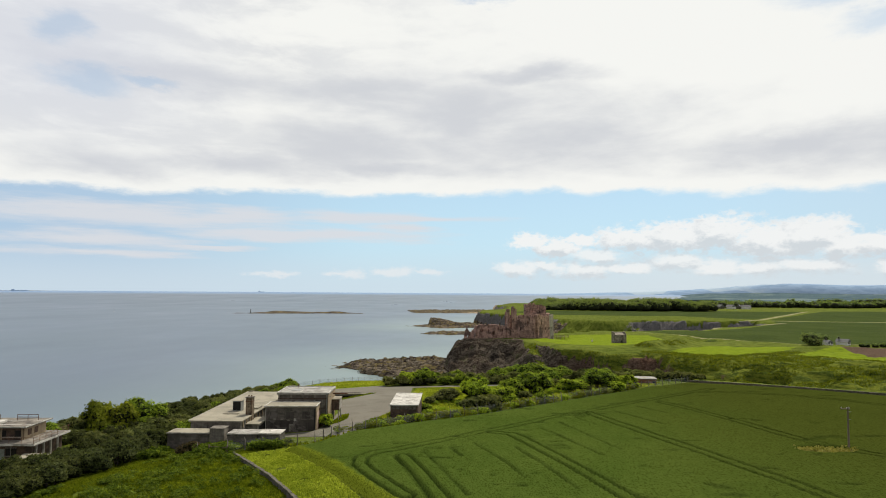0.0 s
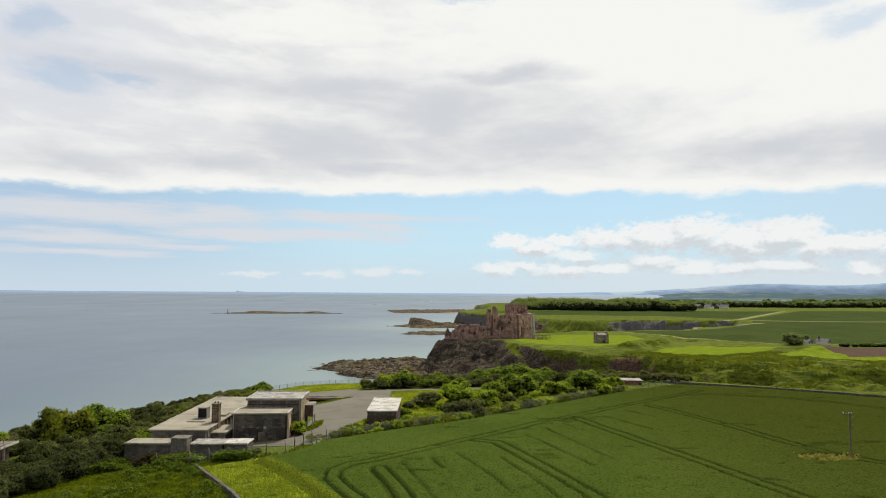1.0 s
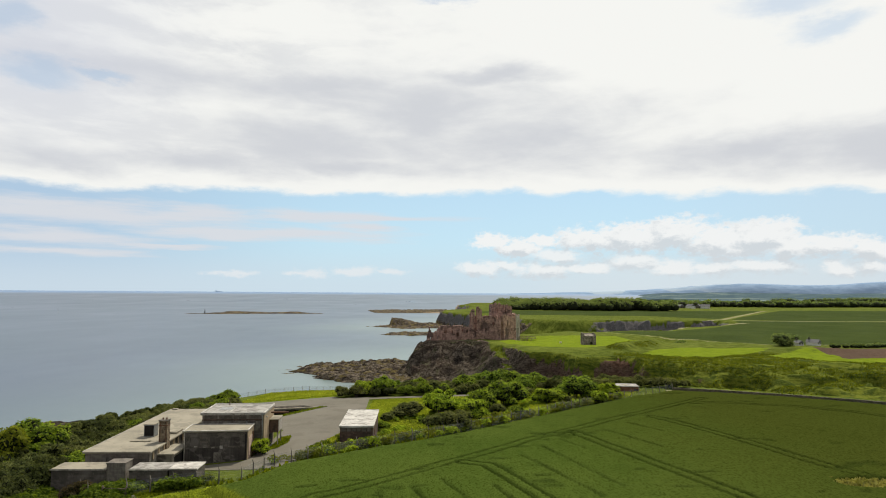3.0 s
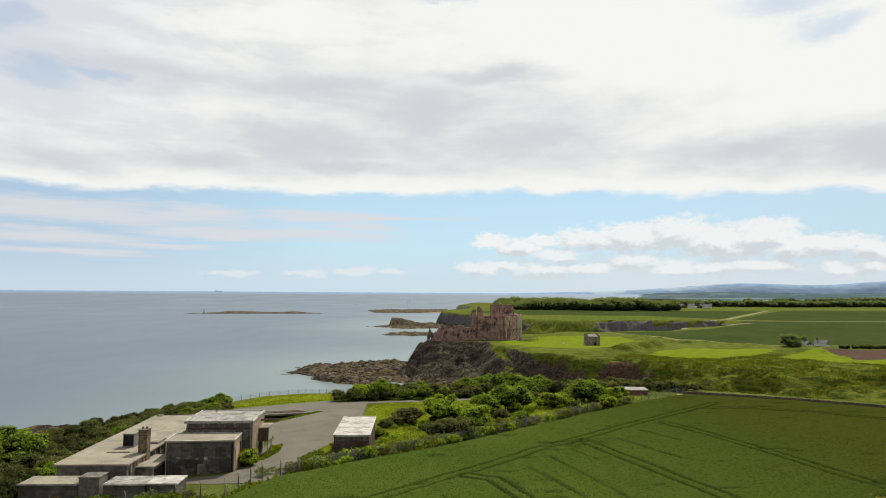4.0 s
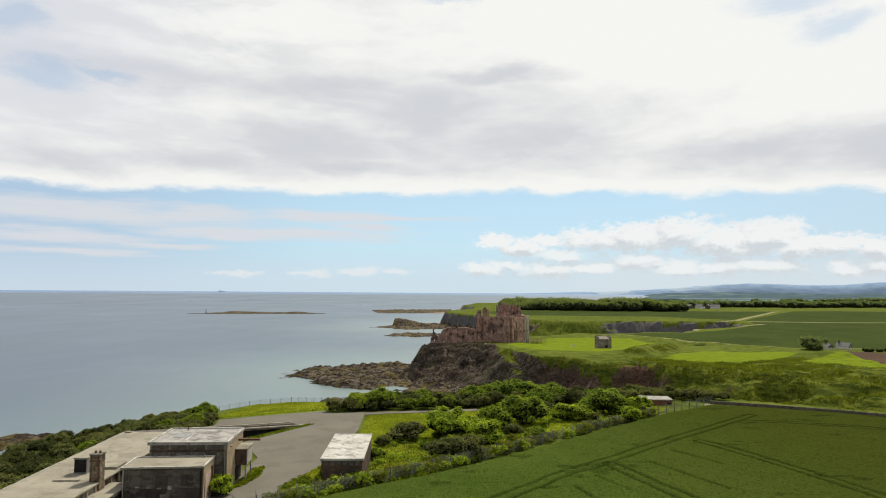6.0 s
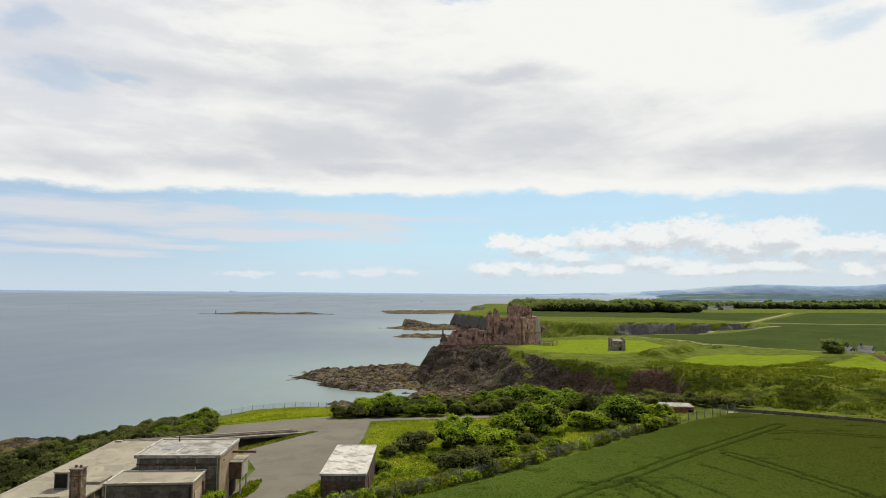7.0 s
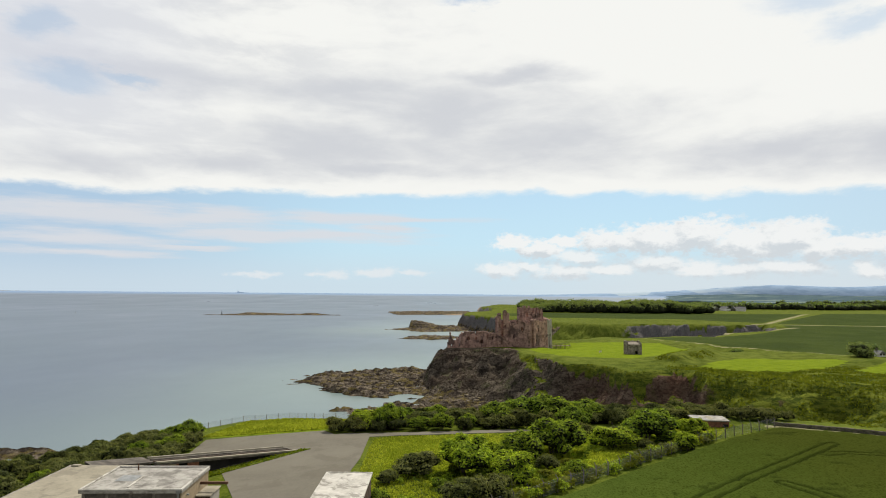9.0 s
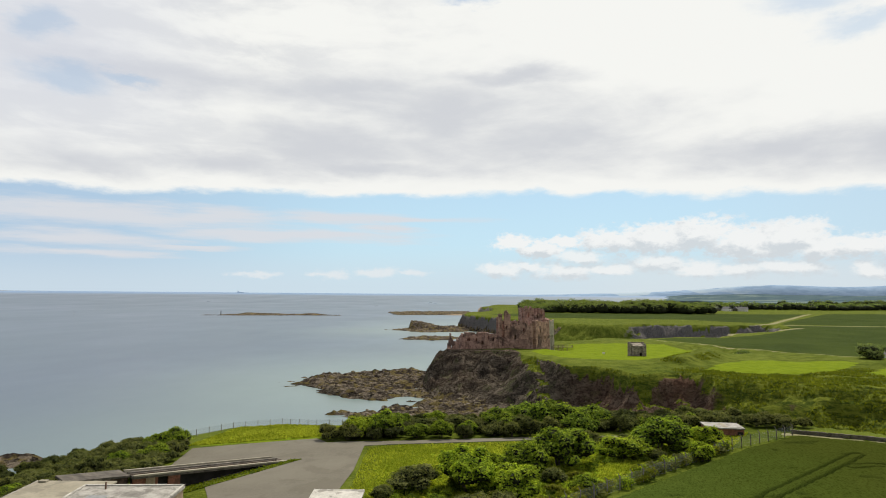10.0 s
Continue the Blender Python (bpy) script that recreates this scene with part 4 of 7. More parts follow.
TRAMS = [[(-6.1, 68.5), (-11.1, 77.7), (-13.8, 83.7), (-14.2, 87.7), (-12.5, 90.9), (-9.0, 93.5), (-5.2, 97.4), (-1.0, 101.7), (4.0, 106.4), (13.6, 115.8), (19.6, 122.4), (27.4, 129.0), (35.0, 136.2), (43.0, 143.6), (54.0, 152.8), (66.1, 163.4)],
         [(60.4, 155.8), (63.8, 156.8), (68.2, 155.4), (78.8, 149.2), (86.5, 140.0), (92, 128), (100, 60)],
         [(5.5, 105.9), (9.0, 103.8), (11.8, 94.3), (14.5, 84.4), (16.6, 76.1), (18.6, 68.0), (22, 55), (27, 30)],
         [(-8.3, 88.6), (-5.4, 79.5), (-2.3, 68.4), (2, 55)],
         [(26.2, 126.4), (29.2, 114.0), (33.4, 97.6), (36.8, 82.8), (39.3, 73.3), (41.5, 62), (46, 40)],
         [(45.3, 139.9), (47.2, 134.5), (49.4, 124.9), (51.2, 115.2), (53.2, 103.6), (55.8, 92.6), (60, 84), (66, 60)]]
fx, fy = np.arange(-38, 112, 0.30), np.concatenate([np.arange(-20, 63, 1.0), np.arange(63, 184, 0.30)])
FX, FY = np.meshgrid(fx, fy)
fd = outside(FX, FY, FIELD)
ft = np.minimum.reduce([np.abs(along(FX, FY, l) - 0.95) for l in TRAMS])
rut = smooth(ft, 0.28, 0.10)
SCRAPES = [[(-9.6, 88.6), (-3.0, 66.0)], [(-5.6, 92.2), (1.0, 68.4)], [(-6.0, 87.5), (-1.3, 86.3)], [(-1.5, 94.0), (0.3, 87.6)], [(2.3, 97.2), (6.6, 82.8), (8.2, 75.8)], [(8.5, 93.7), (11.2, 82.9), (13.8, 70.8)],
           [(14.4, 109.7), (18.2, 96.2), (20.4, 88)], [(18.6, 115.2), (21.4, 103.2), (24, 92)], [(22.7, 120.3), (24.9, 113.5)], [(32.0, 127.5), (36.8, 112.8)], [(38.0, 133.7), (41.6, 124.5)], [(28, 127), (33, 126.6)]]
scrape = smooth(np.minimum.reduce([along(FX, FY, l) for l in SCRAPES]), 0.30, 0.1) * (0.55 + 0.45 * smooth(fractal(FX, FY, 6.0, 2, 83), -0.2, 0.2))
patch = 0.6 * smooth(fractal(FX, FY * 2, 5.0, 3, 84), 0.46, 0.52)
hollow = smooth(np.hypot(FX - 54, (FY - 91.5) * 1.6), 4.6, 3.2)
rise = 0.75 + 0.10 * fractal(FX, FY, 1.6, 2, 81) + 0.16 * fractal(FX, FY, 14.0, 2, 82)
rise = rise * (1 - 0.8 * rut) * (1 - 0.6 * scrape) * (1 - 0.45 * patch) * (1 - hollow) * smooth(-fd, -0.2, 1.4) + 0.05
FZ = land_height(FX, FY)[0] + rise
keep = (fd < 0.3)
ff = grid_faces(*FX.shape)
ff = ff[keep.ravel()[ff].all(1)]
used, inv = np.unique(ff, return_inverse=True)
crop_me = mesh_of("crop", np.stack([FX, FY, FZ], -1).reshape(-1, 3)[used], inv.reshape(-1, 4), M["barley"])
scalar(crop_me, "trodden_shade", np.maximum.reduce([rut, scrape * 0.8, patch * 0.6, hollow * 0.4]).ravel()[used])
west = smooth(along(FX, FY, [(-28.5, 98.4), (-23, 91), (-17, 81), (-11.5, 71), (-2, 55)]), 4, 0.5)
scalar(crop_me, "margin", np.maximum(np.maximum(smooth(fd, -2.2, 0.0), west), hollow * 0.6).ravel()[used])
tagged(new("crop_field", crop_me), "green cereal field with paired tractor wheel tracks", "field", kind="stuff")

# ---------------------------------------------------------------- buildings of the station
TURN = 2.2


def roof_lip(b, x0, x1, y0, y1, z, mat, over=0.15, thick=0.22, label="", kerb=0.0, trim=None):
    """A roof slab with a raised edge strip round it."""
    r = part("roof", slab(x0 - over, x1 + over, y0 - over, y1 + over, z - thick, z, bevel=0.04), mat, b, label)
    if kerb:
        for n, a in (("roof_edge", (x0 - over, x1 + over, y0 - over, y0 - over + 0.22)), ("roof_edge", (x0 - over, x1 + over, y1 + over - 0.22, y1 + over)),
                     ("roof_edge", (x0 - over, x0 - over + 0.22, y0 - over + 0.223, y1 + over - 0.223)), ("roof_edge", (x1 + over - 0.22, x1 + over, y0 - over + 0.223, y1 + over - 0.223))):
            part(n, slab(*a, z + 0.003, z + kerb, bevel=0.02), trim or mat, r)
    return r


def shed():
    b = thing("shed", (-13.8, 121.0, 22.0), 0.4, "small dark brick shed with a flat white roof", "shed")
    w, l, h = 5.6, 14.4, 3.3
    wall = slab(0.1, w - 0.1, 0.1, l - 0.1, -0.8, h - 0.2)
    part("wall", wall, M["brick"], b)
    roof_lip(b, 0.05, w - 0.05, 0.05, l - 0.05, h + 0.02, M["roof_white"], 0.12, 0.24, "white-painted flat roof", 0.05)
    for i in range(6):
        part("wall_panel", slab(0.35 + i * 0.83, 0.35 + i * 0.83 + 0.68, 0.03, 0.098, h - 0.85, h - 0.3, bevel=0.02), M["block_grey"], b)
    part("notice_board", slab(0.95, 1.75, 0.0, 0.096, 0.1, 0.85, bevel=0.02), M["render_pale"], b, "pale board leaning on the wall")
    part("door", slab(w - 0.098, w - 0.03, 4.0, 5.1, -0.2, 2.0, bevel=0.02), M["rust"], b)
    return b


def mid_block():
    b = thing("workshop_block", (-36.2, 120.9, 20.3), TURN, "tall concrete workshop with a stained white flat roof", "building")
    w, l, h = 9.9, 8.3, 7.1
    part("wall", slab(0.1, w - 0.003, 0.1, l, -0.8, h - 0.25, bevel=0.05), M["block_grey"], b)
    part("side_wall", slab(w, w + 0.16, 0.1, l, -0.8, h - 0.26, bevel=0.02), M["render_tan"], b, "tan rendered side wall")
    roof_lip(b, 0, w + 0.12, 0, l, h, M["roof_mottled"], 0.16, 0.3, "mottled grey-white roof with repair patches", 0.14, M["roof_white"])
    for i in range(5):
        part("pilaster", slab(0.15 + i * 2.35, 0.42 + i * 2.35, -0.02, 0.098, -0.8, h - 0.31, bevel=0.02), M["concrete"], b)
    part("lintel_band", slab(0.1, w, -0.06, 0.097, h - 1.15, h - 0.95, bevel=0.02), M["brick"], b)
    for i in range(4):
        part("wall_panel", slab(0.55 + i * 2.35, 2.38 + i * 2.35, 0.03, 0.097, 3.9, h - 1.3, bevel=0.03), M["concrete"], b)
    part("roof_patch", slab(1.9, 3.9, 3.1, 5.2, h + 0.003, h + 0.02, bevel=0.0), M["steel"], b, "grey repair patch on the roof")
    part("roof_batten", slab(4.2, 4.4, 0.9, 4.6, h + 0.003, h + 0.08, bevel=0.01), M["roof_white"], b)
    part("downpipe", tube(bmesh.new(), (w - 0.1, -0.08, -0.6), (w - 0.1, -0.08, h - 0.1), 0.07), M["steel"], b)
    part("gutter_box", slab(w - 0.3, w + 0.1, -0.24, -0.07, h - 0.3, h - 0.02, bevel=0.02), M["steel"], b)
    part("vent_pipe", tube(bmesh.new(), (2.6, 7.2, h), (2.6, 7.2, h + 0.7), 0.08), M["rust"], b)
    part("wall_lamp", tube(bmesh.new(), (w + 0.16, 1.6, h - 0.9), (w + 0.42, 1.6, h - 0.95), 0.09), M["steel"], b)
    # raised bay with an open bottom on the side
    bay = part("bay", slab(w + 0.163, w + 1.7, 4.2, 7.4, 3.0, 5.1, bevel=0.03), M["brick"], b, "boxed-out bay raised on posts")
    part("bay_roof", slab(w + 0.166, w + 1.85, 4.05, 7.55, 5.103, 5.27), M["roof_grey"], bay)
    part("bay_cladding", slab(w + 1.703, w + 1.76, 4.25, 7.35, 3.1, 5.0, bevel=0.01), M["render_pale"], bay)
    for yy in (4.3, 7.2):
        part("post", slab(w + 1.48, w + 1.68, yy, yy + 0.18, -0.6, 2.997, bevel=0.02), M["render_pale"], bay)
    # near-black sheet painted for the shade in the opening under the bay
    part("dark_doorway", slab(w + 0.163, w + 0.23, 4.4, 7.2, -0.4, 2.7, bevel=0.0), M["dark"], b)
    part("beam", slab(w + 0.163, w + 3.2, 5.5, 5.75, 6.0, 6.28, bevel=0.02), M["rust"], b, "rusty steel beam sticking out")
    return b


def front_block():
    b = thing("garage_block", (-36.9, 115.1, 20.2), 4.0, "square garage block with soot-black render and grey roof", "building")
    w, l, h = 9.55, 4.9, 5.6
    part("wall", slab(0.1, w - 0.003, 0.1, l, -0.8, h - 0.2, bevel=0.05), M["render_dark"], b, "blackened render with pale flaking patches")
    part("side_wall", slab(w, w + 0.14, 0.1, l, -0.8, h - 0.21, bevel=0.02), M["render_tan"], b, "tan rendered side wall")
    roof_lip(b, 0, w + 0.1, 0, l, h, M["roof_grey"], 0.14, 0.2, "weathered grey concrete roof", 0.07, M["roof_white"])
    part("pale_band", slab(0.1, w - 0.2, 0.03, 0.097, h - 2.6, h - 0.35, bevel=0.02), M["block_grey"], b)
    for i in range(7):
        part("render_patch", slab(0.4 + i * 1.27, 0.9 + i * 1.27, -0.005, 0.026, h - 2.75 + 0.1 * (i * 3 % 4), h - 2.5 + 0.12 * (i * 5 % 3), bevel=0.02), M["render_pale"] if i % 3 == 1 else M["concrete"], b)
    for i in range(3):
        part("bricked_window", slab(1.0 + i * 3.0, 2.5 + i * 3.0, -0.01, 0.027, h - 2.3, h - 1.0, bevel=0.02), M["render_dark"], b)
    part("boarded_window", slab(4.6, 5.7, 0.0, 0.097, 0.9, 2.3, bevel=0.02), M["concrete"], b)
    part("downpipe", tube(bmesh.new(), (0.22, -0.05, -0.6), (0.22, -0.05, h - 0.15), 0.07), M["render_pale"], b, "pale grey downpipe")
    part("downpipe", tube(bmesh.new(), (w - 0.15, -0.05, -0.6), (w - 0.15, -0.05, h - 0.5), 0.1), M["dark"], b)
    part("door", slab(w + 0.143, w + 0.22, 0.7, 3.4, -0.5, 4.3, bevel=0.02), M["door_pink"], b, "faded pink sliding door")
    part("door_post", slab(w + 0.143, w + 0.34, 3.45, 3.75, -0.5, 4.7, bevel=0.02), M["rust"], b)
    part("vent_pipe", tube(bmesh.new(), (w - 0.9, 4.2, h), (w - 0.9, 4.2, h + 0.5), 0.07), M["steel"], b)
    low = part("lean_to", slab(8.6, 10.6, l + 0.15, l + 2.2, -0.8, 2.6, bevel=0.03), M["brick_red"], b, "low brick lean-to")
    part("lean_to_roof", slab(8.5, 10.75, l + 0.1, l + 2.3, 2.603, 2.75), M["roof_grey"], low)
    return b


def long_hall():
    b = thing("long_hall", (-48.5, 108.4, 20.0), 0.6, "long low hall with a flat buff concrete roof", "building")
    w, l, h = 9.4, 32.4, 4.4
    part("wall", slab(0.25, w - 0.1, 0.3, l - 0.3, -0.8, h - 0.22, bevel=0.03), M["concrete"], b)
    part("front_wall", slab(3.3, w - 0.05, 0.0, 0.297, -0.8, h - 0.225, bevel=0.03), M["block_grey"], b, "dark stained front wall")
    roof_lip(b, 0.15, w, 0.15, l, h, M["roof_grey"], 0.16, 0.24, "buff concrete roof with dark stains", 0.0)
    for n in range(10):
        part("pilaster", slab(w - 0.098, w + 0.06, 1.2 + n * 1.9, 1.5 + n * 1.9, 3.0, h - 0.25, bevel=0.02), M["render_tan"], b)
    part("gutter", slab(-0.12, 0.02, 0.1, l, h - 0.12, h + 0.05, bevel=0.02), M["render_pale"], b)
    part("roof_kerb", slab(3.9, 7.0, 5.9, 6.3, h + 0.003, h + 0.16, bevel=0.03), M["roof_grey"], b)
    part("rooflight", slab(6.6, 9.0, 11.0, 13.8, h + 0.003, h + 0.3, bevel=0.03), M["roof_grey"], b)
    tank = part("roof_tank", slab(4.7, 6.3, 9.0, 10.6, h + 0.003, h + 1.9, bevel=0.03), M["steel"], b, "dark boxed tank housing")
    part("tank_lid", slab(4.6, 6.4, 8.9, 10.7, h + 1.903, h + 1.98), M["roof_grey"], tank)
    part("tank_grille", slab(4.8, 6.2, 8.93, 8.997, h + 0.2, h + 1.75, bevel=0.01), M["dark"], tank)
    part("roof_stub", slab(0.4, 1.4, l - 0.8, l - 0.1, h + 0.003, h + 0.2, bevel=0.03), M["roof_grey"], b)
    return b


def annex():
    b = thing("boiler_annex", (-40.1, 111.2, 20.2), 1.0, "low annex roof beside the hall with a brick chimney", "building")
    part("wall", slab(0.8, 3.1, 0.2, 6.2, -0.8, 2.95, bevel=0.03), M["concrete"], b)
    part("roof", slab(0.75, 3.4, 0.0, 6.4, 2.953, 3.15), M["roof_grey"], b)
    part("dark_doorway", slab(3.103, 3.14, 0.8, 5.8, -0.3, 2.5, bevel=0.0), M["dark"], b)
    st = thing("chimney", (-39.6, 114.7, 23.35), 1.0, "square brick chimney, scorched and leaning pale at the top", "chimney")
    part("shaft", slab(-0.62, 0.62, -0.6, 0.6, 0, 4.2, bevel=0.04), M["chimney"], st)
    part("band", slab(-0.66, 0.66, -0.64, 0.64, 3.45, 3.6, bevel=0.02), M["rust"], st)
    part("cap", slab(-0.72, 0.72, -0.7, 0.7, 4.203, 4.34, bevel=0.03), M["concrete"], st)
    for dx in (-0.25, 0.28):
        part("pot", tube(bmesh.new(), (dx, 0, 4.34), (dx, 0, 4.62), 0.14, 0.12), M["rust"], st)
    for dx in (-0.45, 0.4):
        part("strap", slab(dx, dx + 0.08, -0.66, -0.603, 0.2, 4.1, bevel=0.0), M["rust"], st)


def stores():
    for name, x0, x1, y0, y1, z1, mat, lab in (
            ("store", -50.2, -42.9, 103.6, 107.2, 23.3, "roof_grey", "low concrete store with a grey slab roof"),
            ("store", -39.8, -34.45, 103.4, 107.1, 23.3, "roof_mottled", "low concrete store with a flaking grey roof"),
            ("store", -34.4, -30.5, 103.3, 106.9, 23.42, "roof_white", "low concrete store with a white roof")):
        b = thing(name, (x0, y0, 20.2), TURN * 0.3, lab, "store", "low stores before the hall")
        w, l, h = x1 - x0, y1 - y0, z1 - 20.2
        part("wall", slab(0.12, w - 0.12, 0.15, l - 0.1, -0.8, h - 0.18), M["block_grey"], b)
        part("roof", slab(0, w, 0, l, h - 0.177, h, bevel=0.03), M[mat], b)
        part("roof_edge", slab(0.02, w - 0.02, -0.06, -0.003, h - 0.16, h + 0.05, bevel=0.01), M["render_pale"], b)
    b = thing("block_hut", (-43.0, 104.2, 20.2), 0.6, "plain grey square concrete hut", "hut")
    part("wall", slab(0, 2.5, 0, 2.2, -0.8, 3.65, bevel=0.04), M["concrete"], b)
    part("roof", slab(-0.08, 2.58, -0.08, 2.28, 3.653, 3.8), M["concrete"], b)


def bunker():
    """The sunken shelter whose roof runs down into the yard."""
    b = thing("sunken_shelter", (-39.5, 154.0, 19.0), 0.0, "sunken brick shelter with a long sloping concrete roof", "shelter")
    o = Vector(b.location)
    a, tip = Vector((-41.8, 150.4, 22.1)), Vector((-25.2, 168.6, 19.55))
    ahead = (tip - a)
    side = Vector((-ahead.y, ahead.x, 0)).normalized()

    def plank(bm, s0, s1, near, far, lo, hi):
        vs = []
        for s in (s0, s1):
            base = a + ahead * s - o
            for off, dz in ((near, lo), (far, lo), (far, hi), (near, hi)):
                vs.append(bm.verts.new(base + side * off + Vector((0, 0, dz))))
        for q in ((0, 1, 2, 3), (7, 6, 5, 4), (0, 4, 5, 1), (1, 5, 6, 2), (2, 6, 7, 3), (3, 7, 4, 0)):
            bm.faces.new([vs[i] for i in q])
        bmesh.ops.recalc_face_normals(bm, faces=bm.faces[:])
        return bm

    part("roof", plank(bmesh.new(), 0, 1, 0, 3.6, -0.3, 0), M["block_grey"], b, "long sloping dark concrete roof")
    part("roof_kerb", plank(bmesh.new(), 0, 0.995, -0.05, 0.5, 0.003, 0.2), M["roof_grey"], b)
    part("roof_kerb", plank(bmesh.new(), 0, 0.98, 2.2, 2.5, 0.003, 0.22), M["concrete"], b)
    part("roof_kerb", plank(bmesh.new(), 0, 0.985, 1.2, 1.4, 0.003, 0.14), M["brick"], b)
    part("roof_kerb", plank(bmesh.new(), 0, 0.97, 3.3, 3.7, 0.003, 0.3), M["roof_grey"], b)
    # wall coloured near black, for the shade of the recess below the roof
    part("back_wall", plank(bmesh.new(), 0, 0.9, 0.9, 1.15, -3.6, -0.303), M["dark"], b)
    part("brick_wall", plank(bmesh.new(), 0.0, 0.14, 0.3, 0.6, -3.6, -0.303), M["brick_red"], b, "red brick front wall")
    part("brick_pier", plank(bmesh.new(), 0.07, 0.12, 0.1, 0.297, -3.6, -0.303), M["render_tan"], b)
    part("brick_wall", plank(bmesh.new(), 0.2, 0.27, 0.3, 0.6, -3.6, -0.303), M["brick_red"], b)
    part("end_roof", plank(bmesh.new(), -0.33, -0.002, 1.2, 5.2, -0.26, 0.02), M["block_grey"], b, "flat concrete roof at the high end")
    part("end_wall", plank(bmesh.new(), -0.32, -0.01, 1.5, 4.9, -4.2, -0.263), M["brick"], b)


def lookout():
    b = thing("lookout_house", (-70.4, 98.6, 19.4), 3.0, "two-storey flat-roofed station building with a railed balcony", "building")
    part("ground_floor", slab(-24, 0, 0.5, 9, -1.0, 2.75, bevel=0.04), M["brick"], b, "dark brick ground floor")
    part("balcony", slab(-24.2, 0.9, -0.6, 9.8, 2.753, 3.0, bevel=0.03), M["concrete"], b, "concrete balcony slab")
    part("upper_floor", slab(-24, -2.6, 2.2, 8.4, 3.003, 5.1, bevel=0.04), M["brick"], b)
    part("upper_side", slab(-2.597, -2.5, 2.3, 8.3, 3.01, 5.0, bevel=0.02), M["render_tan"], b, "cream rendered end wall")
    r = part("roof", slab(-24.3, -1.8, 1.4, 9.0, 5.103, 5.35, bevel=0.03), M["concrete"], b)
    part("roof_hatch", slab(-9.2, -7.4, 3.4, 5.4, 5.353, 5.75), M["roof_white"], r)
    for a in ((-24.3, -1.8, 1.34, 1.397, 5.2, 5.42), (-1.797, -1.74, 1.4, 9.0, 5.2, 5.42), (-24.2, -2.0, 3.0, 3.25, 5.353, 5.4), (-24.2, -2.0, 6.0, 6.2, 5.353, 5.4)):
        part("roof_edge", slab(*a, bevel=0.01), M["roof_white"], r)
    part("balcony_edge", slab(-24.2, 0.9, -0.66, -0.603, 2.7, 3.06, bevel=0.01), M["roof_white"], b, "white-painted slab edge")
    part("balcony_edge", slab(0.903, 0.96, -0.6, 9.8, 2.7, 3.06, bevel=0.01), M["roof_white"], b, "white-painted slab edge")
    for i in range(7):
        part("pillar", slab(-23.6 + i * 3.45, -23.3 + i * 3.45, 2.08, 2.197, 3.01, 5.0, bevel=0.02), M["render_tan"], b)
    part("sill_band", slab(-24, -2.6, 2.1, 2.197, 3.35, 3.55, bevel=0.02), M["render_pale"], b)
    for x0, x1 in ((-12.0, -9.6), (-6.6, -3.0)):
        bm = bmesh.new()
        for z in (5.9, 6.35):
            tube(bm, (x0, 6.8, z), (x1, 6.8, z), 0.05, sides=6)
        for i in range(3):
            x = x0 + (x1 - x0) * i / 2
            tube(bm, (x, 6.8, 5.35), (x, 6.8, 6.35), 0.05, sides=6)
        part("roof_rail", bm, M["rust"], r)
    for i, x in enumerate((-21.0, -17.6, -14.0, -10.4, -7.0, -4.2)):
        wd = part("window", slab(x, x + 1.7, 0.42, 0.497, 0.9, 2.1, bevel=0.02), M["dark"], b)
        part("window_frame", slab(x - 0.08, x + 1.78, 0.36, 0.417, 2.103, 2.22, bevel=0.01), M["render_pale"], wd)
        part("window_sill", slab(x - 0.08, x + 1.78, 0.33, 0.417, 0.78, 0.897, bevel=0.01), M["render_pale"], wd)
        part("mullion", slab(x + 0.8, x + 0.88, 0.37, 0.417, 0.9, 2.1, bevel=0.01), M["render_pale"], wd)
        part("window", slab(x + 0.3, x + 1.6, 2.12, 2.197, 3.6, 4.6, bevel=0.02), M["dark"], b)
    part("door", slab(-5.6, -4.4, 0.4, 0.497, -0.1, 2.0, bevel=0.02), M["steel"], b, "pale blue-grey steel door")
    for y in (3.2, 5.0):
        part("window", slab(-2.497, -2.44, y, y + 1.0, 3.6, 4.6, bevel=0.02), M["brick"], b)
    for y in (1.2, 3.2, 5.2, 7.2):
        part("pier", slab(0.003, 0.28, y, y + 0.35, -1.0, 2.74, bevel=0.02), M["render_pale"], b)
    rail = part("railing", tube(bmesh.new(), (-24, -0.45, 4.0), (0.75, -0.45, 4.0), 0.04, sides=6), M["rust"], b, "rusty balcony railing")
    part("side_rail", tube(bmesh.new(), (0.75, -0.45, 4.0), (0.75, 9.6, 4.0), 0.04, sides=6), M["rust"], rail)
    part("mid_rail", tube(bmesh.new(), (0.75, -0.45, 3.5), (0.75, 9.6, 3.5), 0.03, sides=6), M["rust"], rail)
    for i in range(7):
        part("baluster", tube(bmesh.new(), (0.75, -0.4 + i * 1.65, 3.0), (0.75, -0.4 + i * 1.65, 4.0), 0.035, sides=6), M["rust"], rail)
    for i in range(12):
        part("baluster", tube(bmesh.new(), (-1.2 - i * 2, -0.45, 3.0), (-1.2 - i * 2, -0.45, 4.0), 0.035, sides=6), M["rust"], rail)
    low = part("porch", slab(-0.2 - 0.0, 3.6, -3.4, -0.7, -1.2, 1.4, bevel=0.03), M["brick"], b)
    part("porch_roof", slab(-0.4, 3.8, -3.6, -0.65, 1.403, 1.55), M["roof_grey"], low)


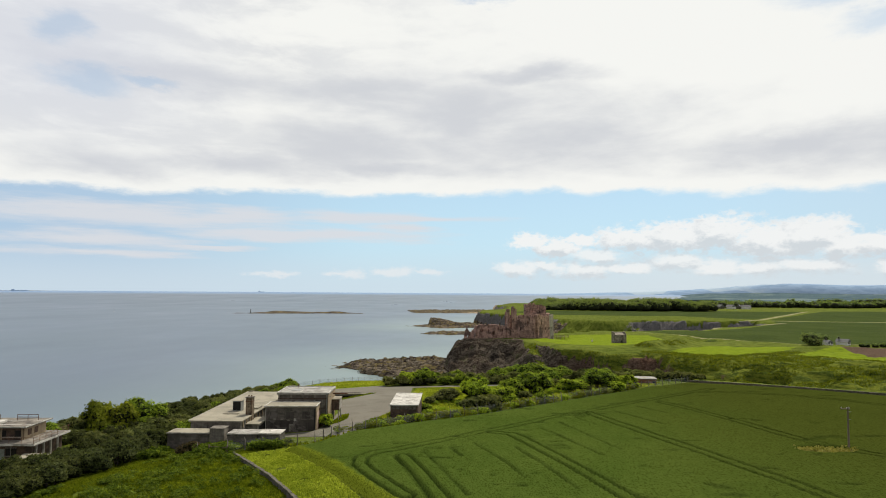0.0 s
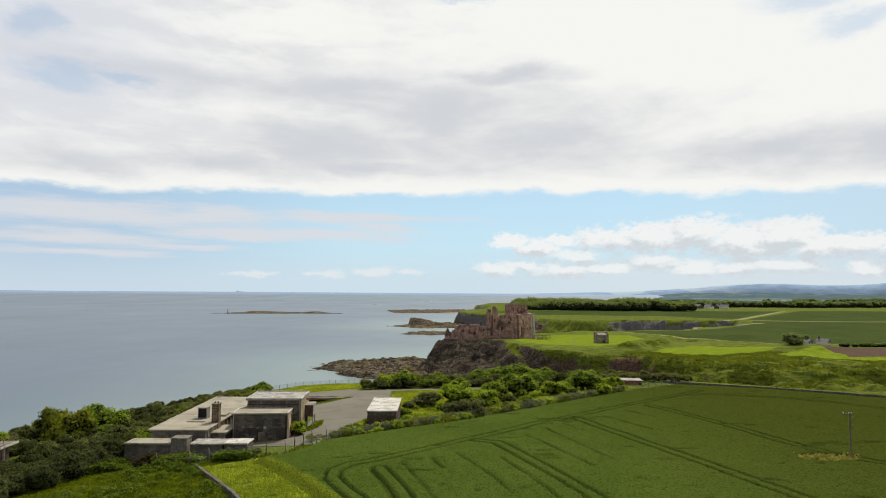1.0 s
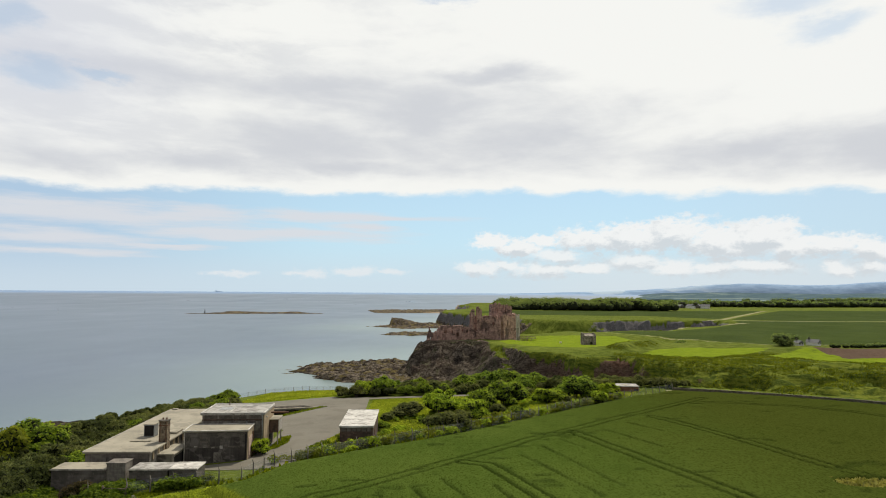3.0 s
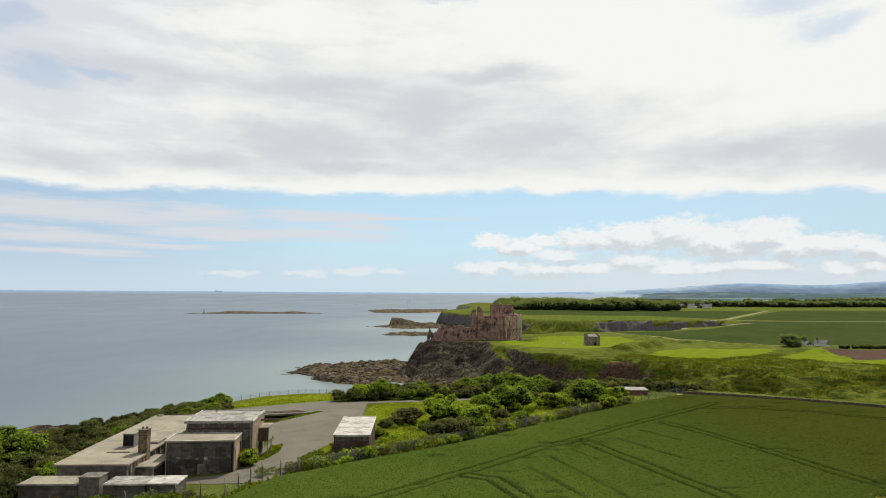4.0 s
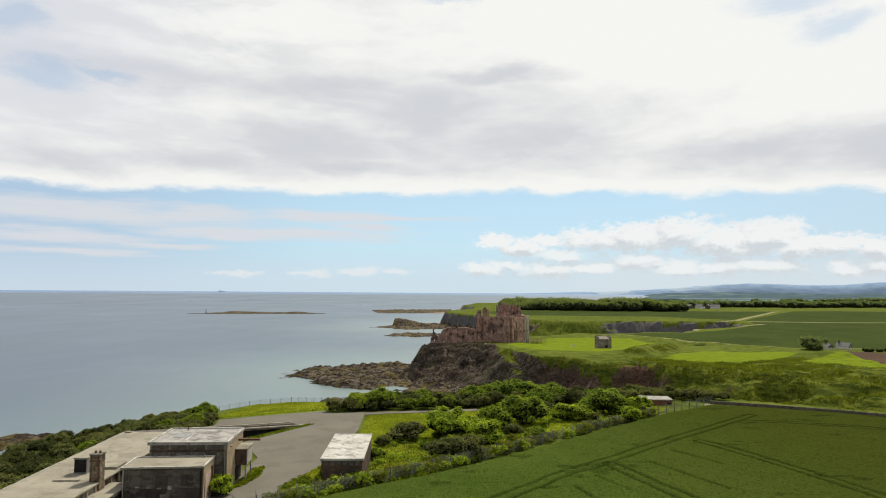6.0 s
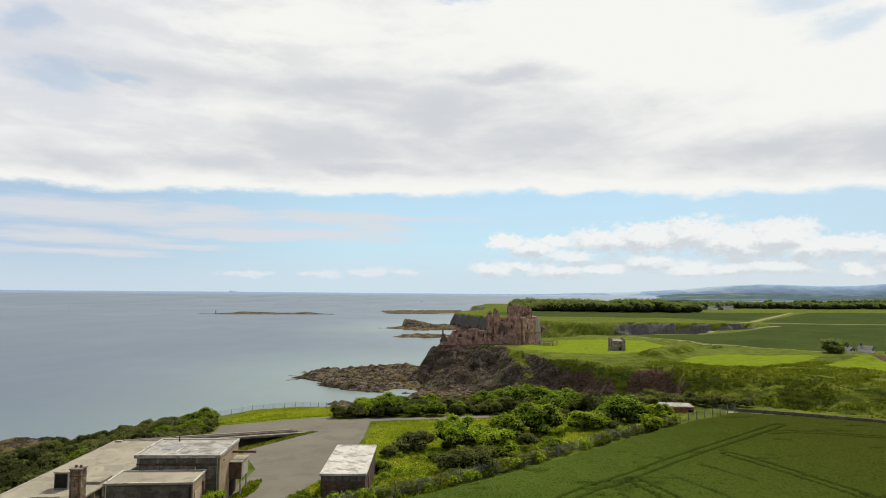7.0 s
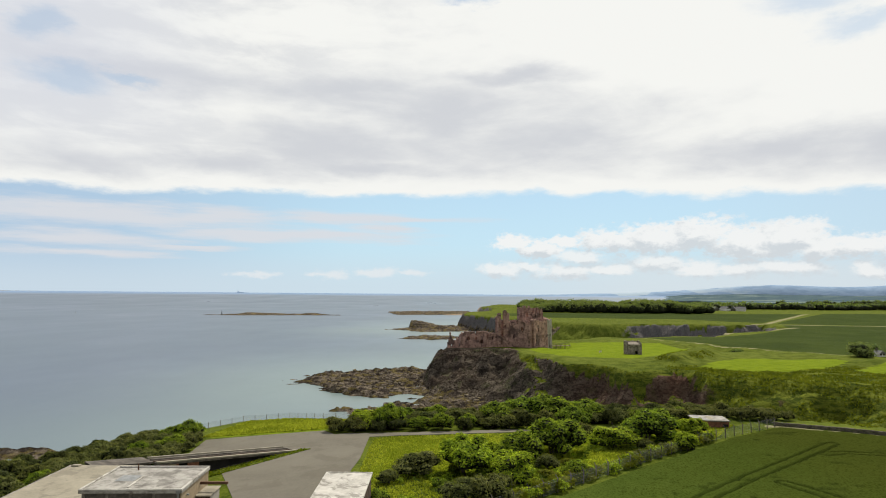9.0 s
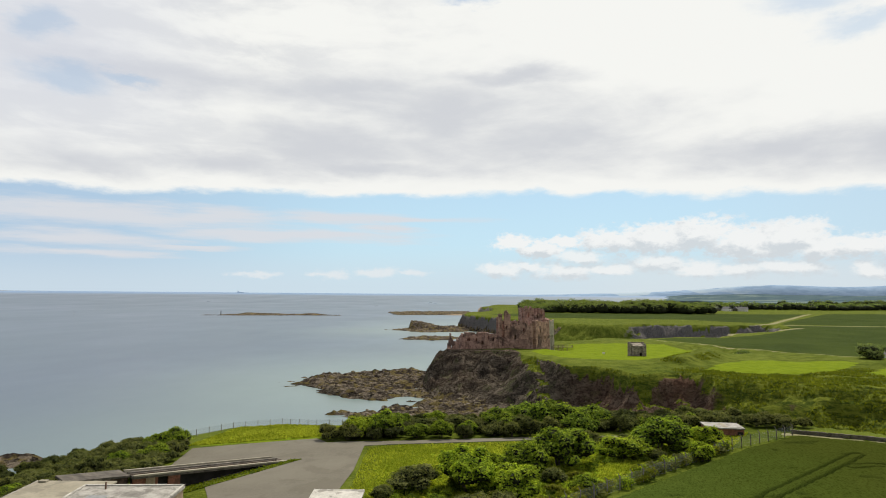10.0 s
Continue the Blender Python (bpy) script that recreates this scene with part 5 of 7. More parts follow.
def brick_hut():
    b = thing("brick_hut", (51.2, 183.8, 20.0), -8.0, "small red brick hut with a flat pale roof among bushes", "hut")
    part("wall", slab(0.1, 6.6, 0.1, 5.0, -0.8, 2.4), M["brick_red"], b)
    part("roof", slab(-0.1, 6.8, -0.1, 5.2, 2.403, 2.62, bevel=0.03), M["roof_mottled"], b, "flat pale concrete roof")
    part("roof_patch", slab(3.0, 4.0, 1.0, 4.3, 2.623, 2.65, bevel=0.0), M["roof_grey"], b)
    part("door", slab(5.4, 6.4, 0.03, 0.097, -0.2, 1.9, bevel=0.02), M["dark"], b)


shed(), mid_block(), front_block(), long_hall(), annex(), stores(), bunker(), lookout(), brick_hut()
flat_on_ground("grass_verge", [(-38.5, 150.0), (-34.9, 153.4), (-29.6, 160.2), (-22.9, 169.0), (-24.2, 169.6), (-30.5, 163.0), (-37.0, 155.0)], M["ground"], 0.12, "strip of weedy grass beside the shelter", "verge", 1.0)
flat_on_ground("grass_verge", [(-25.6, 121.6), (-24.4, 122.6), (-23.4, 127.0), (-24.0, 133.0), (-25.6, 132.0)], M["ground"], 0.12, "strip of weedy grass beside the workshop", "verge", 1.0)
flat_on_ground("gravel_track", [(-80, 84), (-69, 97), (-66.5, 97.5), (-62, 92), (-68, 80), (-85, 70)], M["gravel"], 0.08, "pale gravel track", "track", 2.0)

# ---------------------------------------------------------------- castle and dovecot


def cell_wall(a, b, thick, z0, top, holes=(), cell=0.9, seed=1, batter=0.0):
    """A ruined masonry wall from a to b: top(u) gives its broken top, holes (u0, u1, z0, z1) go right through it."""
    bm = bmesh.new()
    a, b = Vector((*a, 0)), Vector((*b, 0))
    length, ahead = (b - a).length, (b - a).normalized()
    side = Vector((ahead.y, -ahead.x, 0))
    nu = max(1, round(length / cell))
    zmax = max(top(length * (i + 0.5) / nu) for i in range(nu))
    nz = max(1, round((zmax - z0) / cell))
    du, dz = length / nu, (zmax - z0) / nz
    solid = np.zeros((nu + 2, nz + 2), bool)
    for i in range(nu):
        for j in range(nz):
            u, z = (i + 0.5) * du, z0 + (j + 0.5) * dz
            solid[i + 1, j + 1] = z < top(u) and not any(h[0] < u < h[1] and h[2] < z < h[3] for h in holes)
    rnd = random.Random(seed)
    verts = {}

    def vert(i, j, k):
        if (i, j, k) not in verts:
            inner = 0 < i < nu and j > 0
            off = side * ((0.5 - k) * thick + (rnd.uniform(-0.06, 0.06) if inner else 0) + (0.5 - k) * batter * (1 - j / nz))
            p = a + ahead * (i * du + (rnd.uniform(-0.12, 0.12) * du if inner else 0)) + off
            verts[i, j, k] = bm.verts.new((p.x, p.y, z0 + j * dz + (rnd.uniform(-0.25, 0.25) * dz if j > 0 else 0)))
        return verts[i, j, k]

    for i in range(nu):
        for j in range(nz):
            if not solid[i + 1, j + 1]:
                continue
            bm.faces.new([vert(i, j, 0), vert(i + 1, j, 0), vert(i + 1, j + 1, 0), vert(i, j + 1, 0)])
            bm.faces.new([vert(i, j, 1), vert(i, j + 1, 1), vert(i + 1, j + 1, 1), vert(i + 1, j, 1)])
            for di, dj, e in ((-1, 0, ((i, j), (i, j + 1))), (1, 0, ((i + 1, j + 1), (i + 1, j))), (0, 1, ((i, j + 1), (i + 1, j + 1))), (0, -1, ((i + 1, j), (i, j)))):
                if not solid[i + 1 + di, j + 1 + dj]:
                    (p, q), (r, s) = e
                    bm.faces.new([vert(p, q, 0), vert(p, q, 1), vert(r, s, 1), vert(r, s, 0)])
    bmesh.ops.recalc_face_normals(bm, faces=bm.faces[:])
    return bm


def broken(base, amp, seed, period=3.0):
    r = random.Random(seed)
    marks = [r.uniform(-1, 1) for _ in range(64)]
    
    def top(u):
        k = int(u / period)
        f = u / period - k
        f = min(1, max(0, (f - 0.3) / 0.4))
        return base + amp * (marks[k % 64] * (1 - f) + marks[(k + 1) % 64] * f) + 0.4 * amp * marks[int(u / period * 2.7 + 9) % 64]

    return top


def castle():
    c = thing("castle_ruin", (32, 385, 0), 0, "ruined red sandstone castle with broken curtain wall and towers", "castle")

    def w(name, a, b, thick, z0, top, holes=(), mat="sandstone", seed=1, cell=0.9, label="", batter=0.0):
        return part(name, cell_wall((a[0] - 32, a[1] - 385), (b[0] - 32, b[1] - 385), thick, z0, top, holes, cell, seed, batter), M[mat], c, label)

    # hall range along the cliff edge
    w("range_wall", (10.4, 379.5), (29.0, 384.5), 1.6, 12.0, broken(27.6, 0.45, 3), [(2.2, 3.4, 23.5, 25.6), (6.2, 7.2, 23.6, 25.2), (9.6, 10.6, 22, 23.6), (12.4, 13.6, 24.0, 26.3), (15.6, 16.8, 23.6, 25.6)], seed=2, label="roofless hall wall with window holes")
    # backing walls added close behind, to keep the window holes dark
    w("inner_wall", (10.9, 382.3), (29.0, 387.2), 0.9, 14.0, broken(26.4, 0.4, 23), seed=22)
    w("inner_wall", (37.0, 388.4), (46.0, 385.2), 0.9, 16.0, broken(31.2, 0.4, 24), seed=23)
    w("inner_wall", (45.0, 385.8), (52.2, 394.4), 0.9, 16.0, broken(32.0, 0.4, 25), seed=24)
    w("range_end", (10.4, 379.5), (9.0, 388.5), 1.5, 12.0, lambda u: 27.4 - 0.35 * u, seed=4)
    w("range_back", (9.0, 389.0), (28.5, 394.5), 1.5, 16.5, broken(25.0, 1.2, 7), [(4, 5.2, 21, 24), (9, 10, 21, 24)], seed=5)
    w("gable_fragment", (2.6, 377.6), (6.6, 378.6), 1.2, 12.0, lambda u: 22.0 + 5.6 * math.exp(-((u - 1.5) / 0.75) ** 2) + 1.6 * (u > 2.6), [(1.9, 2.5, 19.5, 21.5)], seed=6, cell=0.55, label="needle of broken gable")
    w("gable_fragment", (6.6, 378.6), (10.4, 379.6), 1.2, 12.0, lambda u: 20.6 + 4.8 * max(0, 1 - abs(u - 1.0) / 1.5) + 1.8 * (u > 2.6), [(1.6, 2.2, 20, 22)], seed=7, cell=0.55)
    # north-west tower, split open
    w("stair_tower", (28.6, 383.6), (34.8, 384.6), 1.7, 12.0, lambda u: 37.2 if u < 2.0 else (29.5 if u < 2.9 else 38.4 - 1.1 * (u > 5.2) + 0.7 * (3.6 < u < 4.6)), [(1.9, 2.9, 25.4, 28.6), (2.0, 2.7, 21.0, 23.4), (4.0, 4.7, 29.5, 31.4), (0.6, 1.2, 30, 32)], seed=8, cell=0.6, label="tower split open from top to bottom")
    w("stair_tower_side", (28.6, 385.4), (29.4, 392.5), 1.5, 16.5, lambda u: 36.0 - 1.2 * u, [(2.4, 3.4, 26, 28.5)], seed=9)
    w("stair_tower_back", (30, 391), (35, 392), 1.5, 16.5, broken(33, 0.8, 5, 2.5), seed=19)
    # tower front and its shaded flank
    w("tower_wall", (34.8, 385.4), (46.4, 381.4), 2.2, 15.5, lambda u: 33.0 + 0.6 * math.sin(u * 0.9 + 1) + 0.35 * math.sin(u * 2.9) + (0.9 if 4.4 < u < 6.0 else 0) - (1.8 if u < 1.9 else 0), [(2.6, 3.3, 24.6, 26.4), (7.0, 7.6, 28.4, 29.8), (4.9, 5.5, 30.2, 31.6)], seed=10, label="bulging red tower face", batter=1.2)
    w("tower_flank", (46.4, 381.4), (55.2, 392.5), 2.2, 15.5, broken(33.9, 0.5, 12, 2.2), [(4.0, 5.2, 27.6, 30.0), (9.0, 9.8, 24.0, 26.2), (2.0, 2.6, 23, 24.4)], seed=11, label="dark weathered tower flank", batter=1.4)
    w("tower_back", (35.5, 399), (54, 403), 2.0, 15.5, broken(32.5, 0.8, 13), seed=12)
    w("curtain_wall", (57.4, 397.6), (60.5, 440.0), 3.4, 15.5, broken(33.0, 0.4, 14), seed=13, label="tall landward curtain wall")
    # rounded gate tower catching the sun
    bm = bmesh.new()
    for k in range(13):
        a0, a1 = math.radians(-150 + 22 * k), math.radians(-150 + 22 * (k + 1))
        o = (55.6 - 32, 395.6 - 385)
        seg = cell_wall((o[0] + 3.1 * math.cos(a0), o[1] + 3.1 * math.sin(a0)), (o[0] + 3.1 * math.cos(a1), o[1] + 3.1 * math.sin(a1)), 1.0, 15.5,
                        (lambda kk: lambda u: 33.0 + 1.1 * math.sin(kk * 2.3))(k), [(0.3, 1.0, 21 + k % 3 * 3, 23 + k % 3 * 3)] if k % 3 == 1 else [], 0.9, 20 + k, 0.6)
        me = bpy.data.meshes.new("tmp")
        seg.to_mesh(me)
        seg.free()
        bm.from_mesh(me)
        bpy.data.meshes.remove(me)
    part("gate_tower", bm, M["greystone"], c, "rounded grey-green gate tower")
    # upper storeys of the middle tower
    w("keep_wall", (43.4, 397.4), (54.4, 400.4), 1.8, 16.5, lambda u: (40.2 if u < 5.4 else 37.0) + (0.9 if 0.6 < u < 1.6 or 3.6 < u < 4.4 else 0) + (3.0 if 6.6 < u < 7.5 or 8.5 < u < 9.4 else 0) + (2.2 if u > 10.2 else 0), [(2.0, 2.9, 35.4, 37.4), (5.0, 5.7, 35.8, 37.4), (7.2, 8.0, 34.6, 36.4)], seed=15, cell=0.6, label="high tower with broken battlements")
    w("keep_side", (43.4, 398.3), (42.4, 406.5), 1.6, 16.5, broken(39.6, 0.25, 15, 3.0), [(3, 4, 34, 36)], seed=16)
    w("keep_back", (42.4, 407), (53.4, 410.4), 1.6, 16.5, broken(39.2, 0.4, 16, 3.0), [(6, 7, 34, 37)], seed=17)
    w("keep_side", (54.6, 401.2), (53.4, 409.6), 1.6, 16.5, broken(38.0, 0.4, 17, 3.0), seed=18)
    w("outwork_wall", (23.6, 371.0), (34.8, 374.6), 1.6, 9.0, lambda u: 19.4 + 0.03 * u, mat="sandstone", seed=21, label="low retaining wall on the cliff")

    b = thing("footbridge", (63, 390.5, 19.6), 6, "timber footbridge over the castle ditch", "bridge")
    part("deck", slab(-5.2, 5.2, -0.9, 0.9, 0.4, 0.6), M["wood"], b)
    for yy in (-0.85, 0.78):
        part("handrail", slab(-5.2, 5.2, yy, yy + 0.08, 1.45, 1.55, bevel=0.01), M["wood"], b)
        for i in range(5):
            part("post", slab(-5.0 + i * 2.45, -4.86 + i * 2.45, yy, yy + 0.08, -2.8 if i in (1, 2, 3) else 0.2, 1.447, bevel=0.01), M["wood"], b)


def dovecot():
    z = ground_at(88.5, 347) - 0.2
    b = thing("dovecot", (85.6, 345.0, z), 4.0, "old stone dovecot with stepped gables and sloping roof", "dovecot")
    h = 5.0
    part("wall", cell_wall((0, 0), (6.2, 0), 0.9, -1.0, lambda u: h - 0.2, [(3.4, 4.2, 0.0, 1.8)], 0.6, 3), M["dovestone"], b)
    part("wall", cell_wall((0, 5.2), (6.2, 5.2), 0.9, -1.0, lambda u: h + 1.1, (), 0.6, 4), M["dovestone"], b)
    part("gable", cell_wall((0, 0.47), (0, 4.73), 0.9, -1.0, lambda u: h + 0.1 + 0.3 * int(u / 0.9), (), 0.6, 5), M["dovestone"], b)
    part("gable", cell_wall((6.2, 0.47), (6.2, 4.73), 0.9, -1.0, lambda u: h + 0.1 + 0.3 * int(u / 0.9), (), 0.6, 6), M["dovestone"], b)
    bm = slab(0.46, 5.74, 0.46, 4.74, -0.1, 0.1)
    bmesh.ops.rotate(bm, verts=bm.verts[:], cent=(3, 2.6, 0), matrix=Matrix.Rotation(radians(13), 3, "X"))
    bmesh.ops.translate(bm, verts=bm.verts[:], vec=(0, 0, h + 0.2))
    part("roof", bm, M["dovestone"], b, "sloping roof of stone slabs")
    for z in (1.9, 3.5):
        part("string_course", slab(-0.1, 6.3, -0.58, -0.46, z, z + 0.2, bevel=0.02), M["dovestone"], b)


castle(), dovecot()

# ---------------------------------------------------------------- far things


def far_house(x, y, w, l, h, turn, label, white=True):
    z = ground_at(x, y) - 0.3
    b = thing("cottage", (x, y, z), turn, label, "house")
    bm = bmesh.new()
    box(bm, -w / 2, w / 2, -l / 2, l / 2, -0.5, h, bevel=0.02)
    part("wall", bm, M["whitewash" if white else "drystone"], b)
    bm = bmesh.new()
    vs = [bm.verts.new(p) for p in ((-w / 2 - 0.3, -l / 2 - 0.3, h - 0.1), (w / 2 + 0.3, -l / 2 - 0.3, h - 0.1), (0, -l / 2 - 0.3, h + w * 0.42),
                                    (-w / 2 - 0.3, l / 2 + 0.3, h - 0.1), (w / 2 + 0.3, l / 2 + 0.3, h - 0.1), (0, l / 2 + 0.3, h + w * 0.42))]
    for q in ((0, 1, 2), (5, 4, 3), (0, 2, 5, 3), (1, 4, 5, 2), (0, 3, 4, 1)):
        bm.faces.new([vs[i] for i in q])
    part("roof", bm, M["slate"], b)
    for s in (-1, 1):
        wn = part("window", slab(s * w * 0.25 - 0.5, s * w * 0.25 + 0.5, -l / 2 - 0.05, -l / 2 - 0.003, 1.0, 2.2, bevel=0.01), M["dark"], b)
    part("chimney", slab(-0.35, 0.35, l / 2 - 1.2, l / 2 - 0.5, h + w * 0.3, h + w * 0.42 + 1.0), M["drystone"], b)


far_house(212.5, 350, 3.8, 6, 2.0, 35, "whitewashed cottage with a slate roof behind a hedge")
far_house(203.5, 349, 3.2, 4, 1.8, 10, "small whitewashed outbuilding with a slate roof")
for hx, hy, t, wh in ((505, 1175, 20, True), (522, 1180, -30, False), (532, 1172, 60, True), (488, 1182, 10, False)):
    far_house(hx, hy, 9, 16, 4.5, t, "distant farmhouse with a slate roof" if wh else "distant grey stone farm building", wh)


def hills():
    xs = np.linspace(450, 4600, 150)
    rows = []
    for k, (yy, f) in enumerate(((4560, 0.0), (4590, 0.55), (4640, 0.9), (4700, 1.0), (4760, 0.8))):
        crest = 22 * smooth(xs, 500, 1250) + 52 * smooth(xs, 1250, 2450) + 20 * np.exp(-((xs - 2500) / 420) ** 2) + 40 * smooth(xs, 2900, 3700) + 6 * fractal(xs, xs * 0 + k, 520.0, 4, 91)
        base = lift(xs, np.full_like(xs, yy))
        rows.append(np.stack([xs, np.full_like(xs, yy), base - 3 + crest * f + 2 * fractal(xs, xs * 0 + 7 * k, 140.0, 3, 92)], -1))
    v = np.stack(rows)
    tagged(new("backdrop", mesh_of("far_hills", v.reshape(-1, 3), grid_faces(*v.shape[:2]), M["hill"])), "long distant hills tinted blue by haze", "hills", kind="structure")


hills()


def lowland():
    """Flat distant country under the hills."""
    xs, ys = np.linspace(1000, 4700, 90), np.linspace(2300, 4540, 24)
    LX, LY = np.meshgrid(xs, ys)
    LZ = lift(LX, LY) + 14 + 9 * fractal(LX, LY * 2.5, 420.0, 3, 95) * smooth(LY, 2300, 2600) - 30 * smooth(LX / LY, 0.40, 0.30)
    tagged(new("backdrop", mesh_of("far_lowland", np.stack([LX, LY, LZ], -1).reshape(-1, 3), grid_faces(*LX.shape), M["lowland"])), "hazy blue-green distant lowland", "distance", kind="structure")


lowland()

# ---------------------------------------------------------------- plants
rng = np.random.default_rng(7)


def ball_quads(center, radius, squash=0.85, n=3):
    vs, fs = [], []
    t = np.linspace(-1, 1, n + 1)
    for ax in range(3):
        for sgn in (-1, 1):
            u, v = np.meshgrid(t, t)
            p = [None] * 3
            p[ax], p[(ax + 1) % 3], p[(ax + 2) % 3] = np.full_like(u, sgn), u, v * sgn
            p = np.stack(p, -1).reshape(-1, 3)
            p = p / np.linalg.norm(p, axis=1, keepdims=True) * radius * np.array([1, 1, squash]) + center
            fs.append(grid_faces(n + 1, n + 1) + sum(len(q) for q in vs))
            vs.append(p)
    return np.concatenate(vs), np.concatenate(fs)


def leaf_cards(lobes, count, leaf, rs, up=-0.25):
    """Small bent leaf sprays over the outside of a heap of lobes, with gaps; a dense heart inside."""
    lobes = [(np.array(c, float), float(r)) for c, r in lobes]
    wts = np.array([r * r for _, r in lobes])
    pick = rs.choice(len(lobes), count * 2, p=wts / wts.sum())
    d = rs.normal(size=(count * 2, 3))
    d /= np.linalg.norm(d, axis=1, keepdims=True)
    d[:, 2] = np.where(d[:, 2] < up, -d[:, 2], d[:, 2])
    c, r = np.array([lobes[i][0] for i in pick]), np.array([lobes[i][1] for i in pick])
    lump = 1 + 0.22 * np.sin(d[:, 0] * 7 + pick) * np.sin(d[:, 1] * 6 + 2 * pick) + 0.16 * np.sin(d[:, 2] * 11 + pick)
    p = c + d * (r * lump * rs.uniform(0.78, 1.1, len(r)))[:, None] * np.array([1, 1, 0.85])
    keep = np.ones(len(p), bool)
    for cc, rr in lobes:
        keep &= np.linalg.norm((p - cc) / np.array([1, 1, 0.85]), axis=1) > 0.74 * rr
    p, d = p[keep & (p[:, 2] > 0.05)][:count], d[keep & (p[:, 2] > 0.05)][:count]
    n = d + rs.normal(size=d.shape) * 0.5 + np.array([0, 0, 0.6])
    n /= np.linalg.norm(n, axis=1, keepdims=True)
    a = np.cross(n, rs.normal(size=n.shape))
    a /= np.linalg.norm(a, axis=1, keepdims=True)
    b = np.cross(n, a)
    s = (leaf * rs.uniform(0.55, 1.35, len(p)))[:, None]
    q = np.stack([p - a * s, p + b * s * 0.55 + n * s * 0.18, p + a * s, p - b * s * 0.55 + n * s * 0.18], 1).reshape(-1, 3)
    fs = np.arange(len(q)).reshape(-1, 4)
    return q, fs


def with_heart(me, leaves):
    """Faces past the leaves get near-black twigs, the inner shade painted into their colour."""
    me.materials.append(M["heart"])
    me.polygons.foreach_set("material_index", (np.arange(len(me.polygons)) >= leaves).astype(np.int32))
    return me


def bush_mesh(name, mat, seed, radius, height, lobes, count, leaf):
    rs = np.random.default_rng(seed)
    heap = [((0, 0, height * 0.42), min(radius * 0.68, height * 0.42))]
    for k in range(lobes):
        an, rr = rs.uniform(0, 6.28), radius * rs.uniform(0.3, 0.88)
        lr = radius * rs.uniform(0.19, 0.36)
        heap.append(((rr * math.cos(an), rr * math.sin(an), max(lr * 0.6, height * (1 - lr / height) * rs.uniform(0.35, 1.0) * (1 - 0.35 * (rr / radius) ** 2))), lr))
    vs, fs = leaf_cards(heap, count, leaf, rs)
    leaves = len(fs)
    for c, r in heap:
        v, f = ball_quads(np.array(c), r * 0.76, 0.85, 2)
        v = v + 0.10 * r * rs.normal(size=v.shape)
        fs = np.concatenate([fs, f + len(vs)])
        vs = np.concatenate([vs, v])
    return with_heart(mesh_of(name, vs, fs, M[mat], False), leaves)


def stem_mesh(height, seed):
    r, bm = random.Random(seed), bmesh.new()
    for k in range(4):
        an = r.uniform(0, 6.28)
        a = Vector((0.15 * math.cos(an), 0.15 * math.sin(an), -0.35))
        b = a + Vector((0.5 * math.cos(an), 0.5 * math.sin(an), height * 0.42))
        tube(bm, a, b, 0.09, 0.06, 6)
        tube(bm, b, b + Vector((0.5 * math.cos(an + 1), 0.5 * math.sin(an + 1), height * 0.25)), 0.06, 0.025, 5)
    me = bpy.data.meshes.new("stem")
    bm.to_mesh(me)
    bm.free()
    me.materials.append(M["bark"])
    return me


KINDS = {}
LABELS = {"gorse": "dark olive-green leafy bush", "buckthorn": "grey-green sea buckthorn bush", "bright": "fresh green leafy rounded shrub", "deep": "dense dark green shrub",
          "yellowish": "soft yellow-green leafy shrub", "brownish": "brown twiggy half-bare shrub"}
for kind, variants, radius, height, lobes, count, leaf in (
        ("buckthorn", 4, 2.1, 2.9, 26, 3000, 0.115), ("gorse", 3, 2.0, 2.8, 26, 2900, 0.12), ("bright", 4, 2.3, 3.3, 28, 3900, 0.115), ("deep", 3, 2.4, 3.4, 30, 4000, 0.115),
        ("yellowish", 2, 2.1, 2.8, 18, 2100, 0.14), ("brownish", 1, 1.9, 2.4, 14, 1500, 0.12)):
    KINDS[kind] = [(bush_mesh("foliage", kind, 100 + 7 * v + len(kind), radius, height, lobes, count, leaf), stem_mesh(height, v)) for v in range(variants)]


def shrub(kind, x, y, size, tall=1.0, group=""):
    foliage, stem = KINDS[kind][int(rng.integers(len(KINDS[kind])))]
    z = ground_at(x, y)
    b = thing("shrub", (x, y, z - 0.05), float(rng.uniform(0, 360)), LABELS[kind] + (" taller than its neighbours" if size * tall > 1.7 else ""), "shrub", group)
    b.scale = (size, size, size * tall)
    part("foliage", foliage, None, b)
    part("stem", stem, None, b)
    return b


def joined_faces(mass):
    """Faces for a heap of bushes: leaf cards are runs of four corners, the hearts follow as small grids."""
    out, inner, base = [], [], 0
    for v in mass:
        for me in (m for pair in KINDS.values() for m in [q[0] for q in pair]):
            if len(me.vertices) == len(v):
                f = np.empty(len(me.polygons) * 4, np.int32)
                me.loops.foreach_get("vertex_index", f)
                out.append(f.reshape(-1, 4) + base)
                slot = np.empty(len(me.polygons), np.int32)
                me.polygons.foreach_get("material_index", slot)
                inner.append(slot)
                break
        base += len(v)
    return np.concatenate(out), np.concatenate(inner)


